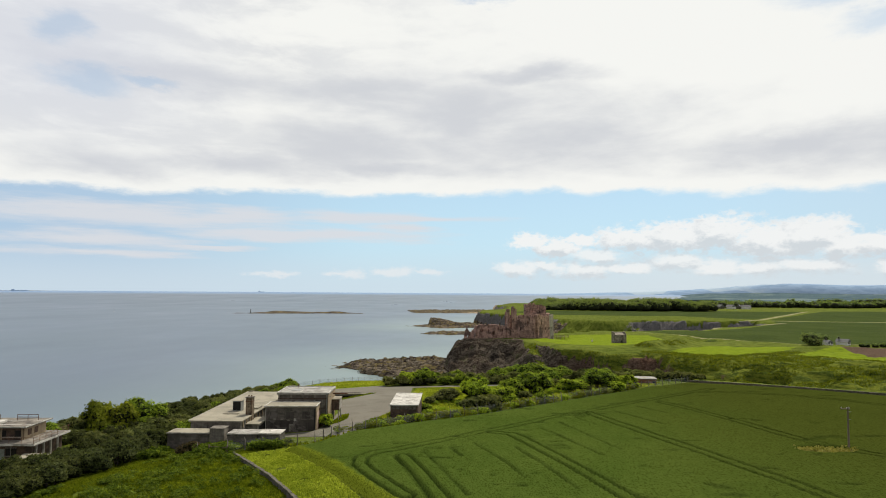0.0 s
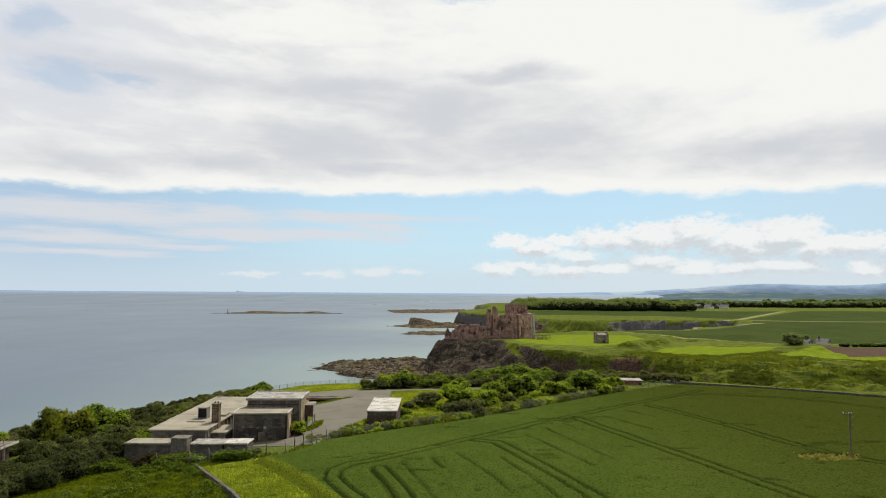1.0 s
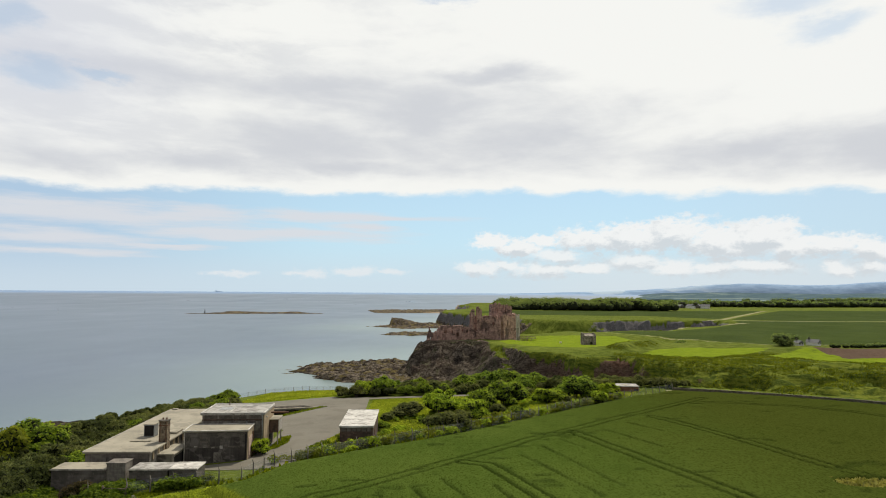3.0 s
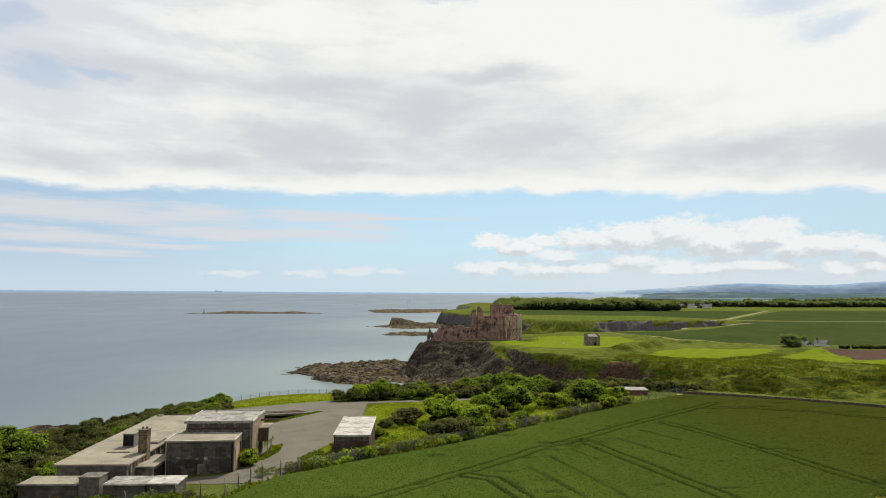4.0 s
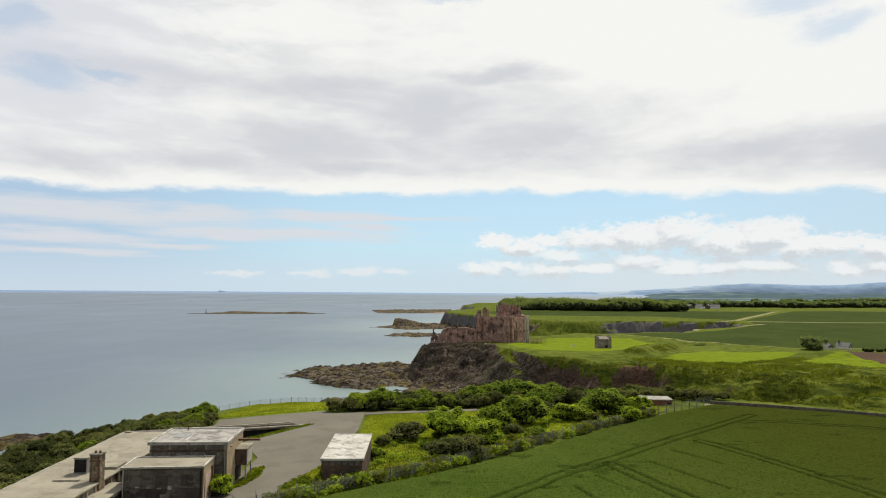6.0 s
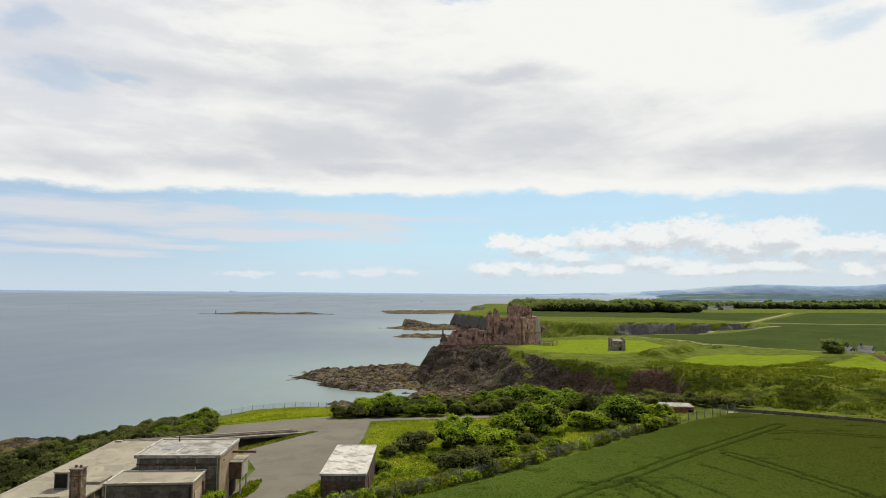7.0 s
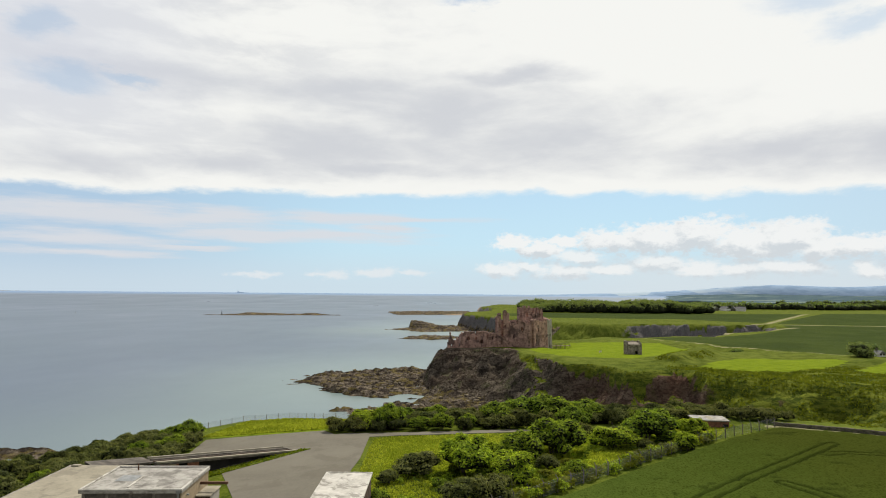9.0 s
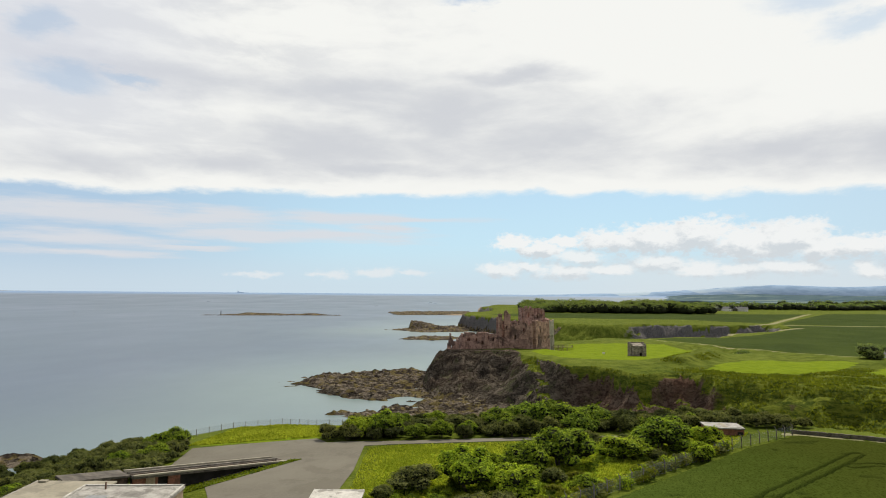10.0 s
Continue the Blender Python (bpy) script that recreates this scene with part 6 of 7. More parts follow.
def thicket(poly, gap, sizes, kinds, group, seed, keep_off=(), joined=""):
    rs = np.random.default_rng(seed)
    xs, ys = [p[0] for p in poly], [p[1] for p in poly]
    done, mass = [], []
    px, py = rs.uniform(min(xs), max(xs), 4000), rs.uniform(min(ys), max(ys), 4000)
    inside = outside(px, py, poly) < 0
    for x, y in zip(px[inside].tolist(), py[inside].tolist()):
        if any((x - a) ** 2 + (y - b) ** 2 < gap * gap for a, b in done):
            continue
        if any((x - a) ** 2 + (y - b) ** 2 < r * r for a, b, r in keep_off):
            continue
        done.append((x, y))
        small = 0.85 if x < -40 and y > 148 else 1.0
        if joined:
            foliage = KINDS[kinds[0]][int(rs.integers(len(KINDS[kinds[0]])))][0]
            v = np.empty(len(foliage.vertices) * 3, np.float32)
            foliage.vertices.foreach_get("co", v)
            a, size = rs.uniform(0, 6.28), rs.uniform(*sizes) * small
            v = v.reshape(-1, 3) @ np.array([[math.cos(a), math.sin(a), 0], [-math.sin(a), math.cos(a), 0], [0, 0, 1]]) * size
            mass.append(v + np.array([x, y, ground_at(x, y) - 0.05]))
        else:
            shrub(str(rs.choice(kinds)), x, y, rs.uniform(*sizes) * small, rs.uniform(0.85, 1.15), group)
    if mass:
        v = np.concatenate(mass)
        faces, inner = joined_faces(mass)
        me = mesh_of("thicket", v, faces, M[kinds[0]], False)
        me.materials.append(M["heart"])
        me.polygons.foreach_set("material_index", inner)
        tagged(new("thicket", me), joined, "bushes", kind="stuff")


SEAWARD = [(-52.5, 104), (-52.5, 142), (-51, 147), (-52, 158), (-47, 176), (-52, 190), (-62, 192), (-78, 166), (-88, 140), (-92, 124), (-80, 118), (-64, 112)]
thicket(SEAWARD, 3.9, (0.95, 1.35), ["gorse"] * 4 + ["buckthorn"] * 2 + ["deep"], "bushes along the sea edge", 1)
thicket([(-67, 100), (-62, 110), (-54, 111), (-52, 107), (-53, 98), (-55.5, 88), (-60, 76), (-68, 66), (-76, 72), (-68, 90)], 3.2, (1.05, 1.45), ["gorse"], "bushes on the bank", 2)
thicket([(-22, 184.5), (-14, 182.5), (8, 184.5), (34, 187.5), (44, 192), (60, 197), (58, 203), (30, 203), (0, 200), (-16, 197)], 3.0, (0.85, 1.2), ["buckthorn"] * 5 + ["gorse"] * 2 + ["deep"], "hedge beyond the lane", 3)
thicket([(3, 133), (8, 134), (20, 146), (34, 159), (46, 171), (45, 178), (30, 178), (20, 166), (6, 160), (-2, 146)], 6.4, (0.4, 0.9), ["yellowish"] + ["bright"] * 2 + ["deep"] * 3 + ["buckthorn"] * 2, "shrubs in the rough ground", 4, keep_off=((26, 157, 6), (22, 152, 5.5), (31, 161, 4.5), (2, 160, 6)))
thicket([(44, 186), (48, 191), (60, 193), (70, 188), (74, 191), (66, 200), (48, 200)], 2.9, (0.8, 1.1), ["buckthorn"] * 3 + ["deep"], "hedge beyond the lane", 5, joined="dense grey-green bushes behind the hut")
thicket([(-51, 150), (-46.5, 172), (-51, 189), (-63, 189), (-68, 168), (-58, 150)], 2.5, (0.9, 1.25), ["buckthorn"], "bushes along the sea edge", 6, joined="low grey-green bushes crowded along the cliff edge")
for kind, x, y, size, tall in (("deep", 13, 192.5, 1.8, 0.8), ("deep", 18.5, 194, 2.1, 0.8), ("deep", 24.5, 194.5, 2.2, 0.82), ("deep", 30.5, 193.5, 1.9, 0.8), ("bright", -16, 186, 1.35, 1.0),
                               ("deep", -11, 186.5, 1.45, 1.15), ("bright", 4.2, 148.5, 2.05, 0.95), ("bright", 10.2, 145, 1.6, 0.9), ("deep", 18.8, 162, 2.2, 0.9), ("deep", 12.7, 157, 1.6, 0.95), ("buckthorn", -3.2, 150, 1.8, 0.7),
                               ("deep", 37.6, 172, 2.3, 0.85), ("bright", 41.6, 163.5, 0.95, 1.1), ("bright", 46.5, 174, 1.3, 1.0), ("bright", 30, 166.5, 1.7, 0.7), ("buckthorn", 6.0, 135, 1.5, 0.95), ("buckthorn", 2.6, 135, 1.3, 0.9), ("buckthorn", -7.2, 144.6, 0.8, 0.9), ("deep", -7.6, 136, 0.6, 0.9), ("buckthorn", 27.5, 176.5, 1.0, 1.0), ("yellowish", 20, 153.4, 0.7, 0.7), ("yellowish", 15.6, 146.6, 0.75, 0.65), ("deep", 27.3, 184.5, 1.6, 0.9),
                               ("bright", -26.2, 119.4, 0.8, 1.1), ("brownish", -45.5, 101.4, 1.0, 1.0), ("deep", -52.0, 187, 1.35, 1.0), ("yellowish", -71, 126, 2.2, 1.2),
                               ("yellowish", -76, 129, 2.2, 1.25), ("deep", -70, 134, 2.3, 0.95), ("buckthorn", -57, 124, 1.4, 1.0), ("yellowish", -41, 108, 0.5, 0.9), ("yellowish", -29.3, 103.4, 0.6, 0.8), ("bright", -33, 102.4, 0.45, 0.7), ("bright", -37.5, 102.3, 0.5, 0.7)):
    shrub(kind, x, y, size, tall, "single shrubs")
FENCE = [(-38, 99.4), (-33, 101.6), (-24.3, 102.4), (-21.7, 109.9), (-17.3, 112.4), (-13.5, 115.3), (-7.5, 120.2), (1.0, 126.5), (9.0, 133.2), (19.8, 143.6), (33.2, 156.2), (50.2, 171.6), (67.0, 183.2)]
rs = np.random.default_rng(21)
SCRUB = [[], [], []]
for (ax, ay), (bx, by) in zip(FENCE[3:-2], FENCE[4:-1]):
    n = int(math.hypot(bx - ax, by - ay) / 0.6)
    for i in range(n):
        f = (i + rs.uniform(0, 1)) / n
        off = rs.uniform(-0.3, 2.2)
        SCRUB[int(rs.integers(3))].append((ax + (bx - ax) * f - off * 0.7, ay + (by - ay) * f + off * 0.7, rs.uniform(0.25, 0.66)))
for kind, spots in zip(("buckthorn", "bright", "yellowish"), SCRUB):
    vs, fs, total = [], [], 0
    for x, y, size in spots:
        heap = [((0, 0, 0.9), 0.9)] + [((0.8 * math.cos(a), 0.8 * math.sin(a), rs.uniform(0.5, 1.4)), 0.6) for a in rs.uniform(0, 6.28, 4)]
        v, f = leaf_cards(heap, 260, 0.2, rs)
        vs.append(v * size * 1.6 + np.array([x, y, ground_at(x, y) - 0.05]))
        fs.append(f + total)
        total += len(v)
    tagged(new("scrub", mesh_of("scrub", np.concatenate(vs), np.concatenate(fs), M[kind], False)), "low weedy scrub tangled along the fence", "scrub", kind="stuff")


def round_tree(x, y, r, h, seed, label):
    rs = np.random.default_rng(seed)
    z = ground_at(x, y)
    b = thing("tree", (x, y, z - 0.1), 0, label, "tree")
    bm = tube(bmesh.new(), (0, 0, -0.4), (0, 0, h * 0.5), 0.35, 0.2)
    for k in range(5):
        an = k * 1.26
        tube(bm, (0, 0, h * 0.3), (r * 0.6 * math.cos(an), r * 0.6 * math.sin(an), h * 0.62), 0.16, 0.05, 6)
    part("trunk", bm, M["bark"], b)
    heap = [((0, 0, h * 0.48), r * 0.8)] + [((r * 0.62 * math.cos(a), r * 0.62 * math.sin(a), h * rs.uniform(0.2, 0.72)), r * rs.uniform(0.34, 0.48)) for a in np.linspace(0, 6.28, 10)]
    vs, fs = leaf_cards(heap, 1500, 0.32, rs, -0.6)
    leaves = len(fs)
    for c, q in heap:
        v, f = ball_quads(np.array(c), q * 0.8)
        fs, vs = np.concatenate([fs, f + len(vs)]), np.concatenate([vs, v])
    vs = vs - np.array([0, 0, 1.0])
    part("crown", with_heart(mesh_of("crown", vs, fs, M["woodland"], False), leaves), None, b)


round_tree(193, 346, 5.6, 8.6, 1, "round dark green tree beside the cottage")
round_tree(203.5, 356, 4.2, 7.0, 2, "smaller dark green tree beside the cottage")


def woodland(name, spots, label, leaf=1.5, per=46):
    rs = np.random.default_rng(len(spots))
    groups = ([], []), ([], [])
    sizes = [0, 0]
    for x, y, r, h in spots:
        z = ground_at(x, y)
        heap = [((0, 0, h * 0.58), r * 0.72)] + [((r * 0.6 * math.cos(a), r * 0.6 * math.sin(a), h * rs.uniform(0.5, 0.84)), r * rs.uniform(0.34, 0.48)) for a in rs.uniform(0, 6.28, 5)]
        v, f = leaf_cards(heap, per, leaf, rs, -0.3)
        c, g = ball_quads(np.array((0, 0, h * 0.42)), r * 0.84, h * 0.46 / r, 3)
        for k, (vv, ff) in enumerate(((v, f), (c, g))):
            groups[k][0].append(vv + np.array([x, y, z]))
            groups[k][1].append(ff + sizes[k])
            sizes[k] += len(vv)
    leaves, hearts = (np.concatenate(g[0]) for g in groups)
    lf, hf = (np.concatenate(g[1]) for g in groups)
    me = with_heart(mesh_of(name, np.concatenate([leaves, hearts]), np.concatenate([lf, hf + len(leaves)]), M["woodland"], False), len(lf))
    tagged(new(name, me), label, "woodland", kind="stuff")


rs = np.random.default_rng(5)
wood = []
for _ in range(760):
    x, y = rs.uniform(128, 400), rs.uniform(985, 1150)
    wood.append((x, y, rs.uniform(5, 9.5), (0.82 + 0.5 * float(value_noise(np.array([x / 38.0]), np.array([y / 60.0]), 3)[0])) * (rs.uniform(10, 17) + (y - 985) * 0.03) * 1.22 * (0.6 + 0.4 * min(1, (x - 122) / 45))))
woodland("woodland", wood, "dense broad-leaved wood beyond the fields", 1.0, 150)
belt = []
for _ in range(900):
    x = rs.uniform(380, 1900)
    belt.append((x, 1260 + rs.normal() * 18 + (x - 380) * 0.16, rs.uniform(5, 10), rs.uniform(8, 16)))
for _ in range(700):
    x = rs.uniform(900, 3000)
    belt.append((x, 1900 + rs.normal() * 40, rs.uniform(7, 12), rs.uniform(10, 18)))
woodland("tree_belt", belt, "thin line of trees across distant fields", 1.9, 26)
hedge = []
for _ in range(150):
    x = rs.uniform(214, 300)
    hedge.append((x, 338 + rs.normal() * 0.7 + (x - 214) * 0.02, rs.uniform(1.0, 1.7), rs.uniform(1.4, 2.4)))
woodland("hedge", hedge, "dark hedge between cottage and ploughed field", 0.35, 60)

scrub = []
for _ in range(70):
    f = rs.uniform(0, 1)
    scrub.append((131 + 24 * f + rs.normal() * 0.8, 390 - 6 * f + rs.normal() * 3.0, rs.uniform(0.9, 1.7), rs.uniform(1.0, 1.9)))
woodland("scrub", scrub, "dark scrub in a hollow of the headland", 0.4, 60)

# rough grass: upright tufts
def tufts(name, poly, count, size, seed, label, mat="blade", over_yard=False):
    rs = np.random.default_rng(seed)
    xs, ys = np.array([p[0] for p in poly]), np.array([p[1] for p in poly])
    p = np.stack([rs.uniform(xs.min(), xs.max(), count), rs.uniform(ys.min(), ys.max(), count)], -1)
    p = p[(outside(p[:, 0], p[:, 1], poly) < 0) & ((outside(p[:, 0], p[:, 1], YARD) > 0.3) | over_yard) & (fractal(p[:, 0], p[:, 1], 5.0, 3, seed) > -0.55)]
    z = land_height(p[:, 0], p[:, 1])[0] - 0.04
    base = np.column_stack([p, z])
    quads = []
    for k in range(3):
        an = rs.uniform(0, 6.28, len(p))
        w = np.column_stack([np.cos(an), np.sin(an), np.zeros(len(p))]) * (size * rs.uniform(0.35, 0.7, len(p)))[:, None]
        lean = rs.normal(size=(len(p), 3)) * 0.3 * size
        hgt = np.column_stack([np.zeros(len(p)), np.zeros(len(p)), size * rs.uniform(0.5, 1.25, len(p))])
        quads.append(np.stack([base - w, base + w, base + w * 0.5 + hgt + lean, base - w * 0.5 + hgt + lean], 1))
    v = np.concatenate(quads).reshape(-1, 3)
    tagged(new(name, mesh_of(name, v, np.arange(len(v)).reshape(-1, 4), M[mat], False)), label, "grass", kind="stuff")


tufts("rough_grass", [(-53, 106), (-30, 103), (-36, 96), (-29, 86), (-19, 70), (-14, 60), (-70, 60), (-62, 76), (-57, 90), (-54, 100)], 105000, 0.2, 31, "long rough grass on the bank")
tufts("rough_grass", [(-13, 118), (1, 128), (20, 145), (50, 172), (60, 186), (34, 181), (-8, 178), (-12.6, 176), (-12, 150), (-7.5, 136), (-8, 122)], 75000, 0.2, 32, "long rough grass beside the fence", "meadow")
tufts("rough_grass", [(-50, 189), (-46, 207), (-36, 207), (-26, 201.5), (-18, 197), (-22, 189), (-34, 189)], 11000, 0.28, 33, "grass along the cliff edge", "meadow")
tufts("rough_grass", [(-38, 98), (-33, 100.6), (-24, 101.6), (-20.5, 109), (-16.5, 112), (-7, 119.2), (2, 126), (1, 127.5), (-7, 121.5), (-17, 114.6), (-22, 111), (-24.5, 104), (-33, 103)], 5000, 0.4, 34, "rough grass verge under the fence")
tufts("rough_grass", [(-36, 97), (-24, 101.6), (-20.5, 108.6), (-13, 114.4), (-11, 114), (-17, 107), (-23, 100.4), (-27.6, 97.8), (-22, 89), (-16, 79), (-10.5, 68), (-18, 68), (-24, 79.5), (-29, 87)], 45000, 0.2, 37, "yellow-green grass margin beside the crop", "meadow")
tufts("rough_grass", [(-38.5, 150.0), (-34.9, 153.4), (-29.6, 160.2), (-22.9, 169.0), (-24.2, 169.6), (-30.5, 163.0), (-37.0, 155.0)], 2500, 0.26, 38, "weedy grass beside the shelter", over_yard=True)
tufts("rough_grass", [(-25.6, 121.6), (-24.4, 122.6), (-23.4, 127.0), (-24.0, 133.0), (-25.6, 132.0)], 900, 0.26, 39, "weedy grass beside the workshop", over_yard=True)

def by_mask(count, x0, x1, y0, y1, mask, seed):
    """Scattered places where a mask over the ground sheet is high."""
    rs = np.random.default_rng(seed)
    p = np.stack([rs.uniform(x0, x1, count), rs.uniform(y0, y1, count)], -1)
    i, j = np.clip(np.searchsorted(gx, p[:, 0]), 0, len(gx) - 1), np.clip(np.searchsorted(gy, p[:, 1]), 0, len(gy) - 1)
    return p[mask[j, i] > rs.uniform(0.2, 0.8, count)]


def tussocks(name, p, size, seed, label, mat):
    """Arching tufts of long grass, several blades each."""
    rs = np.random.default_rng(seed)
    z = np.array([ground_at(a, b) for a, b in p]) - 0.05
    base, quads = np.column_stack([p, z]), []
    for k in range(4):
        an, s = rs.uniform(0, 6.28, len(p)), size * rs.uniform(0.6, 1.3, len(p))
        w = np.column_stack([-np.sin(an), np.cos(an), np.zeros(len(p))]) * (0.22 * s)[:, None]
        out = np.column_stack([np.cos(an) * 0.55, np.sin(an) * 0.55, rs.uniform(0.55, 0.95, len(p))]) * s[:, None]
        quads.append(np.stack([base - w, base + w, base + w * 0.5 + out, base - w * 0.5 + out], 1))
    v = np.concatenate(quads).reshape(-1, 3)
    tagged(new(name, mesh_of(name, v, np.arange(len(v)).reshape(-1, 4), M[mat], False)), label, "grass", kind="stuff")


brow = (1 - smooth(rock_m, 0.3, 0.6)) * np.clip(rank_m * 1.3, 0, 1) * (D < 30) * (1 - smooth(lawn_m, 0.3, 0.6)) * smooth(Z, 3, 6)
tussocks("long_grass", by_mask(70000, 36, 215, 172, 345, brow * smooth(fractal(X * 0.4, Y, 6.0, 3, 67), -0.35, 0.05), 41), 0.62, 42, "long tussocky grass hanging over the cliff brow and valley side", "tussock")


def low_growth(name, poly, count, size, kind, label, seed, clump=5.0):
    """Knee-high leafy weeds in drifts."""
    rs = np.random.default_rng(seed)
    xs, ys = [q[0] for q in poly], [q[1] for q in poly]
    p = np.stack([rs.uniform(min(xs), max(xs), count), rs.uniform(min(ys), max(ys), count)], -1)
    p = p[(outside(p[:, 0], p[:, 1], poly) < 0) & (fractal(p[:, 0], p[:, 1], clump, 3, seed) > 0.02)]
    vs, fs, total = [], [], 0
    for x, y in p.tolist():
        k = size * rs.uniform(0.6, 1.3)
        heap = [((0, 0, 0.4), 0.5)] + [((0.5 * math.cos(a), 0.5 * math.sin(a), rs.uniform(0.25, 0.7)), 0.34) for a in rs.uniform(0, 6.28, 3)]
        v, f = leaf_cards(heap, 70, 0.15, rs)
        vs.append(v * k + np.array([x, y, ground_at(x, y) - 0.03]))
        fs.append(f + total)
        total += len(v)
    tagged(new(name, mesh_of(name, np.concatenate(vs), np.concatenate(fs), M[kind], False)), label, "weeds", kind="stuff")


tufts("rough_grass", [(-18.3, 112.8), (-18.6, 121), (-15.6, 130), (-14.3, 137), (-14.0, 121), (-13.6, 116)], 4500, 0.24, 40, "weedy grass wedge beside the shed", "meadow", over_yard=True)
low_growth("weeds", [(-18.3, 112.8), (-18.5, 121), (-15.4, 130), (-14.3, 136), (-14.0, 121), (-13.6, 116)], 260, 0.6, "nettle", "leafy weeds against the shed wall", 56, 3.0)
BANK = [(-53.5, 106), (-44, 99.5), (-37, 98), (-31, 88), (-21, 70), (-16, 60), (-68, 60), (-60, 76), (-55, 90), (-53, 100)]
low_growth("nettles", BANK, 1500, 1.0, "nettle", "dark green nettles in drifts on the bank", 51, 9.0)
low_growth("weeds", BANK, 500, 0.8, "nettle", "pale green docks and thistles on the bank", 52, 6.0)
low_growth("nettles", [(-53, 99), (-42, 99), (-30, 101.2), (-27, 103), (-52, 103.3)], 1100, 1.3, "nettle", "leafy weeds round the low stores", 53, 4.0)
low_growth("nettles", [(-8, 122), (1, 128.5), (20, 146), (50, 173), (45, 178), (20, 170), (0, 160), (-6, 150), (-8, 134)], 600, 0.9, "nettle", "drifts of dark weeds in the rough grass", 54, 6.0)
low_growth("weeds", [(-8, 122), (1, 128.5), (20, 146), (50, 173), (45, 178), (20, 170), (0, 160), (-6, 150), (-8, 134)], 1300, 0.75, "bright", "pale flowering weeds in the rough grass", 55, 5.0)


def boulders(name, p, lo, hi, seed, label):
    rs = np.random.default_rng(seed)
    vs, fs, total = [], [], 0
    for x, y in p.tolist():
        v, f = ball_quads(np.zeros(3), 1.0, 1.0, 2)
        k = lo + (hi - lo) * rs.uniform() ** 2.5
        v = (np.sign(v) * np.abs(v) ** 0.8 + 0.16 * rs.normal(size=v.shape)) * k * np.array([rs.uniform(0.8, 1.6), rs.uniform(0.7, 1.1), rs.uniform(0.45, 0.8)])
        a = rs.uniform(0, 6.28)
        v = v @ np.array([[math.cos(a), math.sin(a), 0], [-math.sin(a), math.cos(a), 0], [0, 0, 1]])
        vs.append(v + np.array([x, y, ground_at(x, y) + 0.15 * k]))
        fs.append(f + total)
        total += len(v)
    tagged(new(name, mesh_of(name, np.concatenate(vs), np.concatenate(fs), M["boulder"], False)), label, "rocks", kind="stuff")


strand = shore_m * smooth(Z, -0.2, 0.4) * smooth(Y, 270, 290) * smooth(Y, 450, 430)
boulders("boulders", by_mask(1300, -72, 60, 280, 448, strand, 61), 0.2, 1.2, 62, "tumbled brown boulders below the castle cliff")

# ---------------------------------------------------------------- fences, walls, pole


def fence(name, line, gap, height, label, crank=True, net=True, mat="concrete", half=0.07):
    b = thing(name, (*line[0], ground_at(*line[0])), 0, label, "fence")
    o = Vector(b.location)
    post = bmesh.new()
    box(post, -half, half, -half, half, -0.4, height, bevel=0.015)
    if crank:
        tube(post, (0, 0, height - 0.05), (-0.22, 0.25, height + 0.38), 0.06, 0.045, 5)
    pm = bpy.data.meshes.new("post")
    post.to_mesh(pm)
    post.free()
    pm.materials.append(M[mat])
    spots = []
    for (ax, ay), (bx, by) in zip(line, line[1:]):
        n = max(1, round(math.hypot(bx - ax, by - ay) / gap))
        spots += [(ax + (bx - ax) * i / n, ay + (by - ay) * i / n) for i in range(n)]
    spots.append(line[-1])
    pts = [Vector((x, y, ground_at(x, y))) - o for x, y in spots]
    for p in pts:
        part("post", pm, None, b).location = p
    for h in ((0.15, 0.6, 1.05, 1.5, height - 0.1) if net else (0.4, 0.7, 1.0)):
        bm = bmesh.new()
        for p, q in zip(pts, pts[1:]):
            tube(bm, p + Vector((0, 0, h)), q + Vector((0, 0, h)), 0.006, sides=3)
        part("wire", bm, M["steel"], b)
    if net:
        for p, q in zip(pts, pts[1:]):
            bm = bmesh.new()
            up = Vector((0, 0, height - 0.12))
            bm.faces.new([bm.verts.new(v) for v in (p + Vector((0, 0, 0.1)), q + Vector((0, 0, 0.1)), q + up, p + up)])
            part("netting", bm, M["net"], b, "thin chain-link netting")
    return b


fence("security_fence", FENCE, 3.1, 1.85, "old chain-link fence on cranked concrete posts")
fence("security_fence", [(-53, 111), (-47.5, 104.5), (-43.5, 100.6)], 2.6, 1.6, "chain-link fence running down the bank")
fence("cliff_fence", [(-57, 196.5), (-47, 206.8), (-36, 207), (-27, 201.5), (-18, 198)], 2.9, 1.5, "wire fence on thin posts at the cliff edge", False, True, "wood", 0.045)
gate = thing("field_gate", (-41.0, 99.6, ground_at(-40, 99.3)), -8, "old timber field gate", "gate")
for i in range(5):
    part("rail", slab(0, 2.9, -0.03, 0.03, 0.2 + i * 0.24, 0.3 + i * 0.24, bevel=0.01), M["wood"], gate)
for x in (0, 2.8):
    part("stile", slab(x, x + 0.1, 0.034, 0.09, 0.1, 1.3, bevel=0.01), M["wood"], gate)
for x in (-0.25, 3.0):
    part("gate_post", slab(x, x + 0.2, -0.1, 0.1, -0.4, 1.5, bevel=0.02), M["wood"], gate)


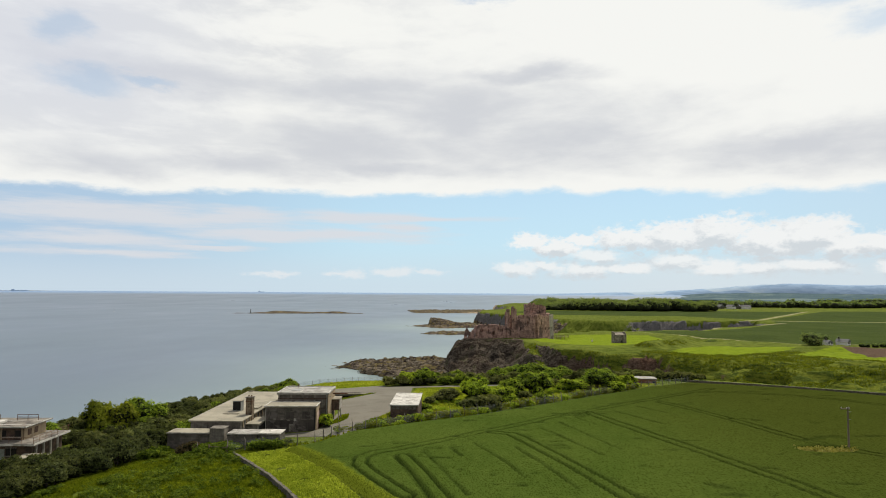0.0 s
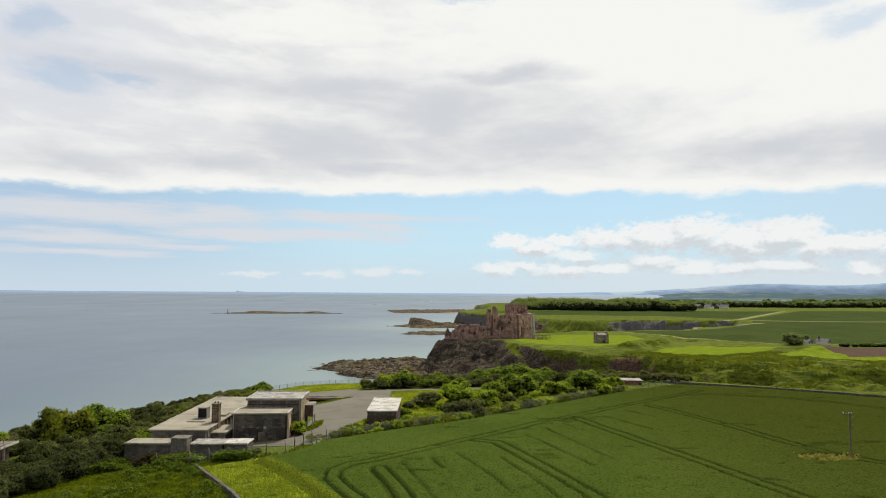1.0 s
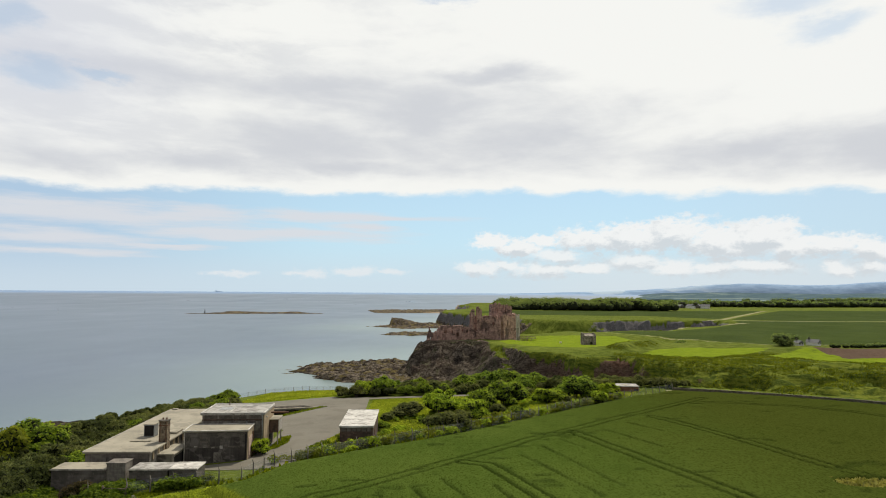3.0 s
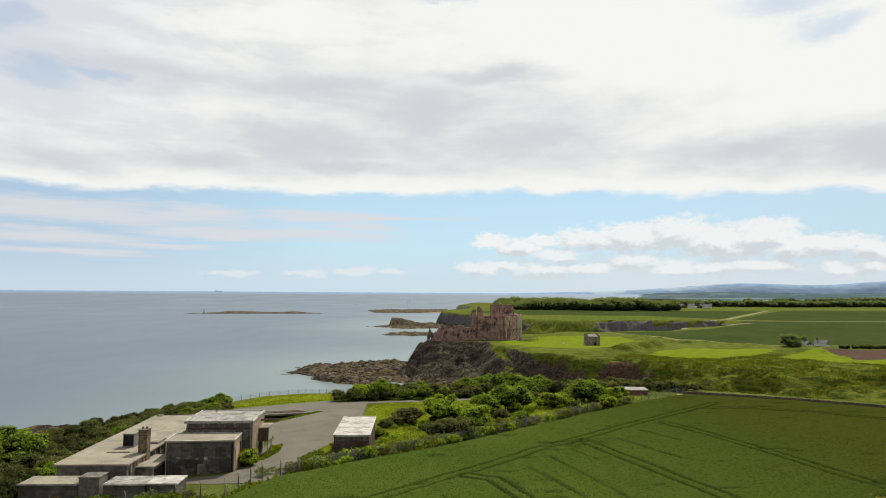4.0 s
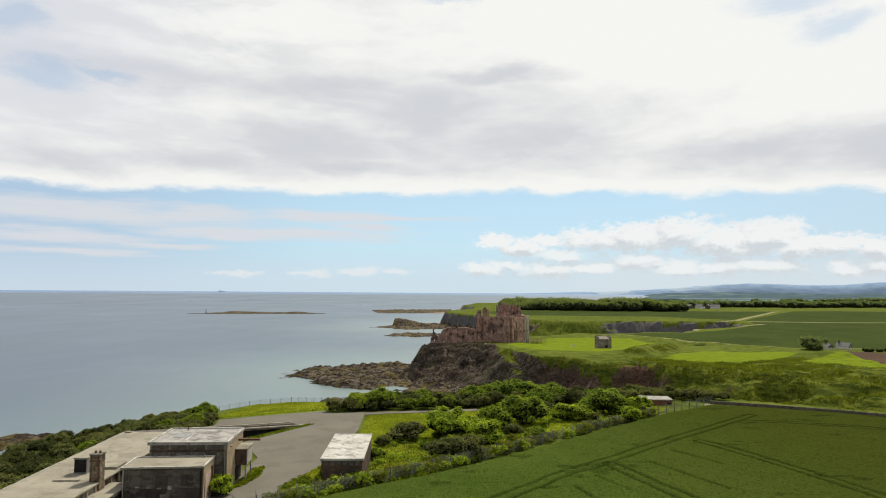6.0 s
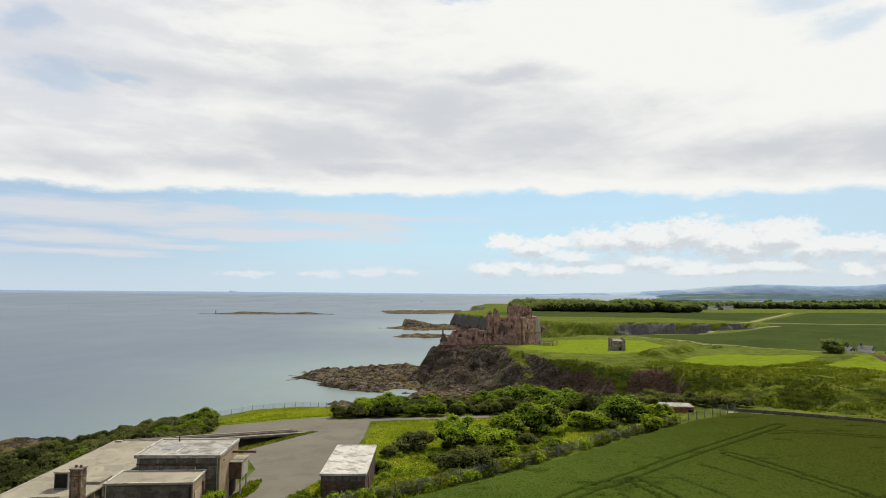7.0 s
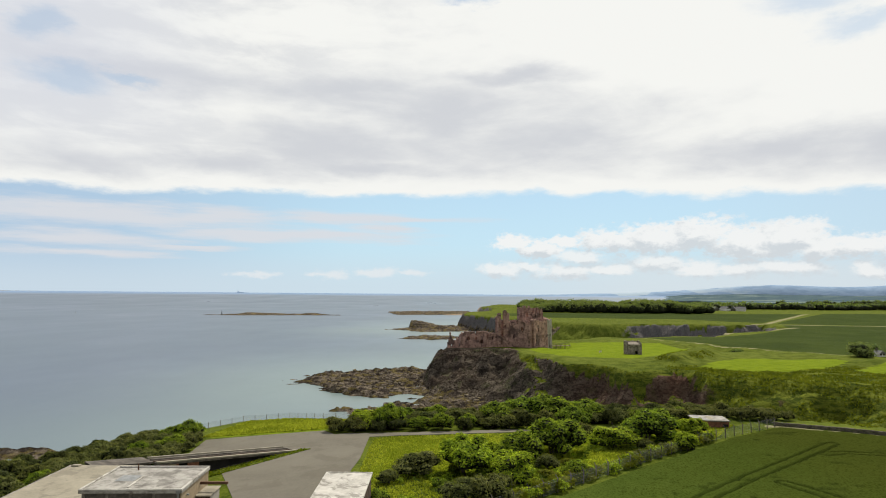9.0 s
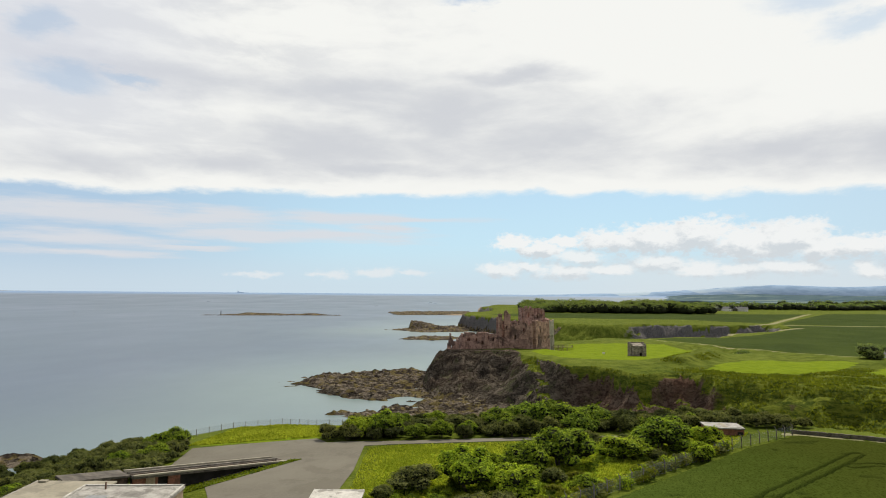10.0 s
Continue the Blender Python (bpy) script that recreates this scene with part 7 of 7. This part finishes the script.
def stone_wall(name, line, height, width, seed, label):
    """A field wall of rough stones in courses."""
    rs = np.random.default_rng(seed)
    vs, fs, total = [], [], 0
    cube = np.array([(-1, -1, -1), (1, -1, -1), (1, 1, -1), (-1, 1, -1), (-1, -1, 1), (1, -1, 1), (1, 1, 1), (-1, 1, 1)], float) * 0.5
    quads = np.array([(0, 3, 2, 1), (4, 5, 6, 7), (0, 1, 5, 4), (1, 2, 6, 5), (2, 3, 7, 6), (3, 0, 4, 7)])
    for (ax, ay), (bx, by) in zip(line, line[1:]):
        length = math.hypot(bx - ax, by - ay)
        ux, uy = (bx - ax) / length, (by - ay) / length
        n = int(length / 0.42)
        us = np.linspace(0, length, n)
        zs = land_height(ax + ux * us, ay + uy * us)[0]
        for u, z in zip(us, zs):
            for c in range(int(height / 0.26) + 1):
                if c * 0.26 > height - 0.2 + rs.uniform(-0.04, 0.06):
                    continue
                s = np.array([rs.uniform(0.34, 0.55), width * rs.uniform(0.85, 1.1) * (1 - 0.08 * c), rs.uniform(0.22, 0.32)])
                v = cube * s + rs.normal(size=(8, 3)) * 0.03
                a = u + (c % 2) * 0.21
                v = np.column_stack([ax + ux * (a + v[:, 0]) - uy * v[:, 1], ay + uy * (a + v[:, 0]) + ux * v[:, 1], z + 0.05 + c * 0.26 + v[:, 2]])
                vs.append(v)
                fs.append(quads + total)
                total += 8
    tagged(new(name, mesh_of(name, np.concatenate(vs), np.concatenate(fs), M["drystone"], False)), label, "wall")


stone_wall("field_wall", [(-36.2, 97.0), (-30.0, 87.6), (-25.2, 80.2), (-20.2, 71.4), (-12, 56), (-4, 40)], 0.9, 0.5, 1, "grey dry-stone field wall curving downhill")
stone_wall("field_wall", [(68.0, 185.2), (78, 178), (90, 166.8), (104, 151.5), (130, 131), (170, 117)], 0.8, 0.5, 2, "dark dry-stone wall along the field's far edge")

pz = ground_at(57.6, 92)
pole = thing("utility_pole", (57.6, 92.0, pz), 0, "weathered wooden pole with a short crossarm standing in crops", "pole")
part("shaft", tube(bmesh.new(), (0, 0, -0.5), (0.05, 0, 6.6), 0.15, 0.10, 10), M["wood"], pole)
arm = part("crossarm", slab(-1.0, 0.35, -0.06, 0.06, 6.3, 6.43, bevel=0.01), M["wood"], pole)
for x in (-0.9, -0.1, 0.25):
    part("insulator", tube(bmesh.new(), (x, 0, 6.43), (x, 0, 6.65), 0.05, 0.035, 8), M["whitewash"], arm)
part("step_iron", slab(0.05, 0.5, -0.03, 0.03, 5.9, 5.98, bevel=0.01), M["steel"], pole)
part("step_iron", slab(0.05, 0.42, -0.03, 0.03, 4.8, 4.88, bevel=0.01), M["steel"], pole)
tufts("rough_grass", [(49.5, 89.6), (58.6, 90.0), (59, 93), (50, 93.6)], 900, 0.5, 36, "tall straw-coloured weeds round the pole's foot", "straw")

# beacon on the island and a boat far out
bz = ground_at(-444, 1308)
beacon = thing("beacon", (-444, 1308, max(bz, 1.0)), 0, "slender dark beacon on the low rocky island", "beacon")
part("tower", tube(bmesh.new(), (0, 0, -2), (0, 0, 6), 1.2, 0.5, 10), M["drystone"], beacon)
part("lantern", tube(bmesh.new(), (0, 0, 6), (0, 0, 7.2), 0.8, 0.6, 10), M["dark"], beacon)

nb = thing("notice_board", (74.5, 352.0, ground_at(74.5, 352.0)), 10, "small white notice board on the castle lawn", "sign")
part("board", slab(-0.6, 0.6, -0.04, 0.04, 0.5, 1.3, bevel=0.01), M["whitewash"], nb)
for sx in (-0.5, 0.42):
    part("leg", slab(sx, sx + 0.08, -0.04, 0.04, -0.3, 0.497, bevel=0.01), M["wood"], nb)


def sailing_boat(x, y, h, label):
    b = thing("sailing_boat", (x, y, 0.0), 30, label, "boat")
    bm = slab(-h * 0.09, h * 0.09, -h * 0.42, h * 0.42, -0.3, h * 0.09, bevel=0.0)
    for v in bm.verts:
        v.co.x *= 1.0 - 0.75 * max(0.0, v.co.y / (h * 0.42)) ** 2
    part("hull", bm, M["whitewash"], b)
    part("mast", tube(bmesh.new(), (0, 0, h * 0.09), (0, 0, h), 0.09, 0.06, 6), M["steel"], b)
    bm = bmesh.new()
    for yy, top in ((-0.06, 0.95), (0.06, 0.8)):
        corners = [(0.05, yy * h, h * 0.14), (0.05, yy * h * 6, h * 0.14), (0.05, yy * h * 0.4, h * top)]
        near_side = [bm.verts.new(c) for c in corners]
        far_side = [bm.verts.new((c[0] - 0.06, c[1], c[2])) for c in corners]
        bm.faces.new(near_side), bm.faces.new(far_side[::-1])
        for i in range(3):
            bm.faces.new([near_side[i], far_side[i], far_side[(i + 1) % 3], near_side[(i + 1) % 3]])
    part("sail", bm, M["brick"], b, "dark furled-edge sails")


def cargo_ship(x, y, length, label):
    base = float(lift(np.array([x]), np.array([y]))[0])
    b = thing("cargo_ship", (x, y, base), 8, label, "ship")
    # hull and cranes borrow the hills' haze-blue, faintly glowing colour
    part("hull", slab(-length / 2, length / 2, -5, 5, -1.0, 3.5, bevel=0.8), M["hill"], b)
    part("deckhouse", slab(-length * 0.45, -length * 0.3, -4, 4, 3.503, 10, bevel=0.4), M["hill"], b)
    for k in (-0.1, 0.12, 0.32):
        part("crane", slab(length * k, length * (k + 0.02), -1, 1, 3.503, 8, bevel=0.2), M["hill"], b)


sailing_boat(-749, 1327, 11, "small sailing boat with dark sails on open water")
cargo_ship(-2749, 3809, 105, "grey cargo ship low on the horizon")
cargo_ship(-1439, 4471, 45, "small grey ship low on the horizon")
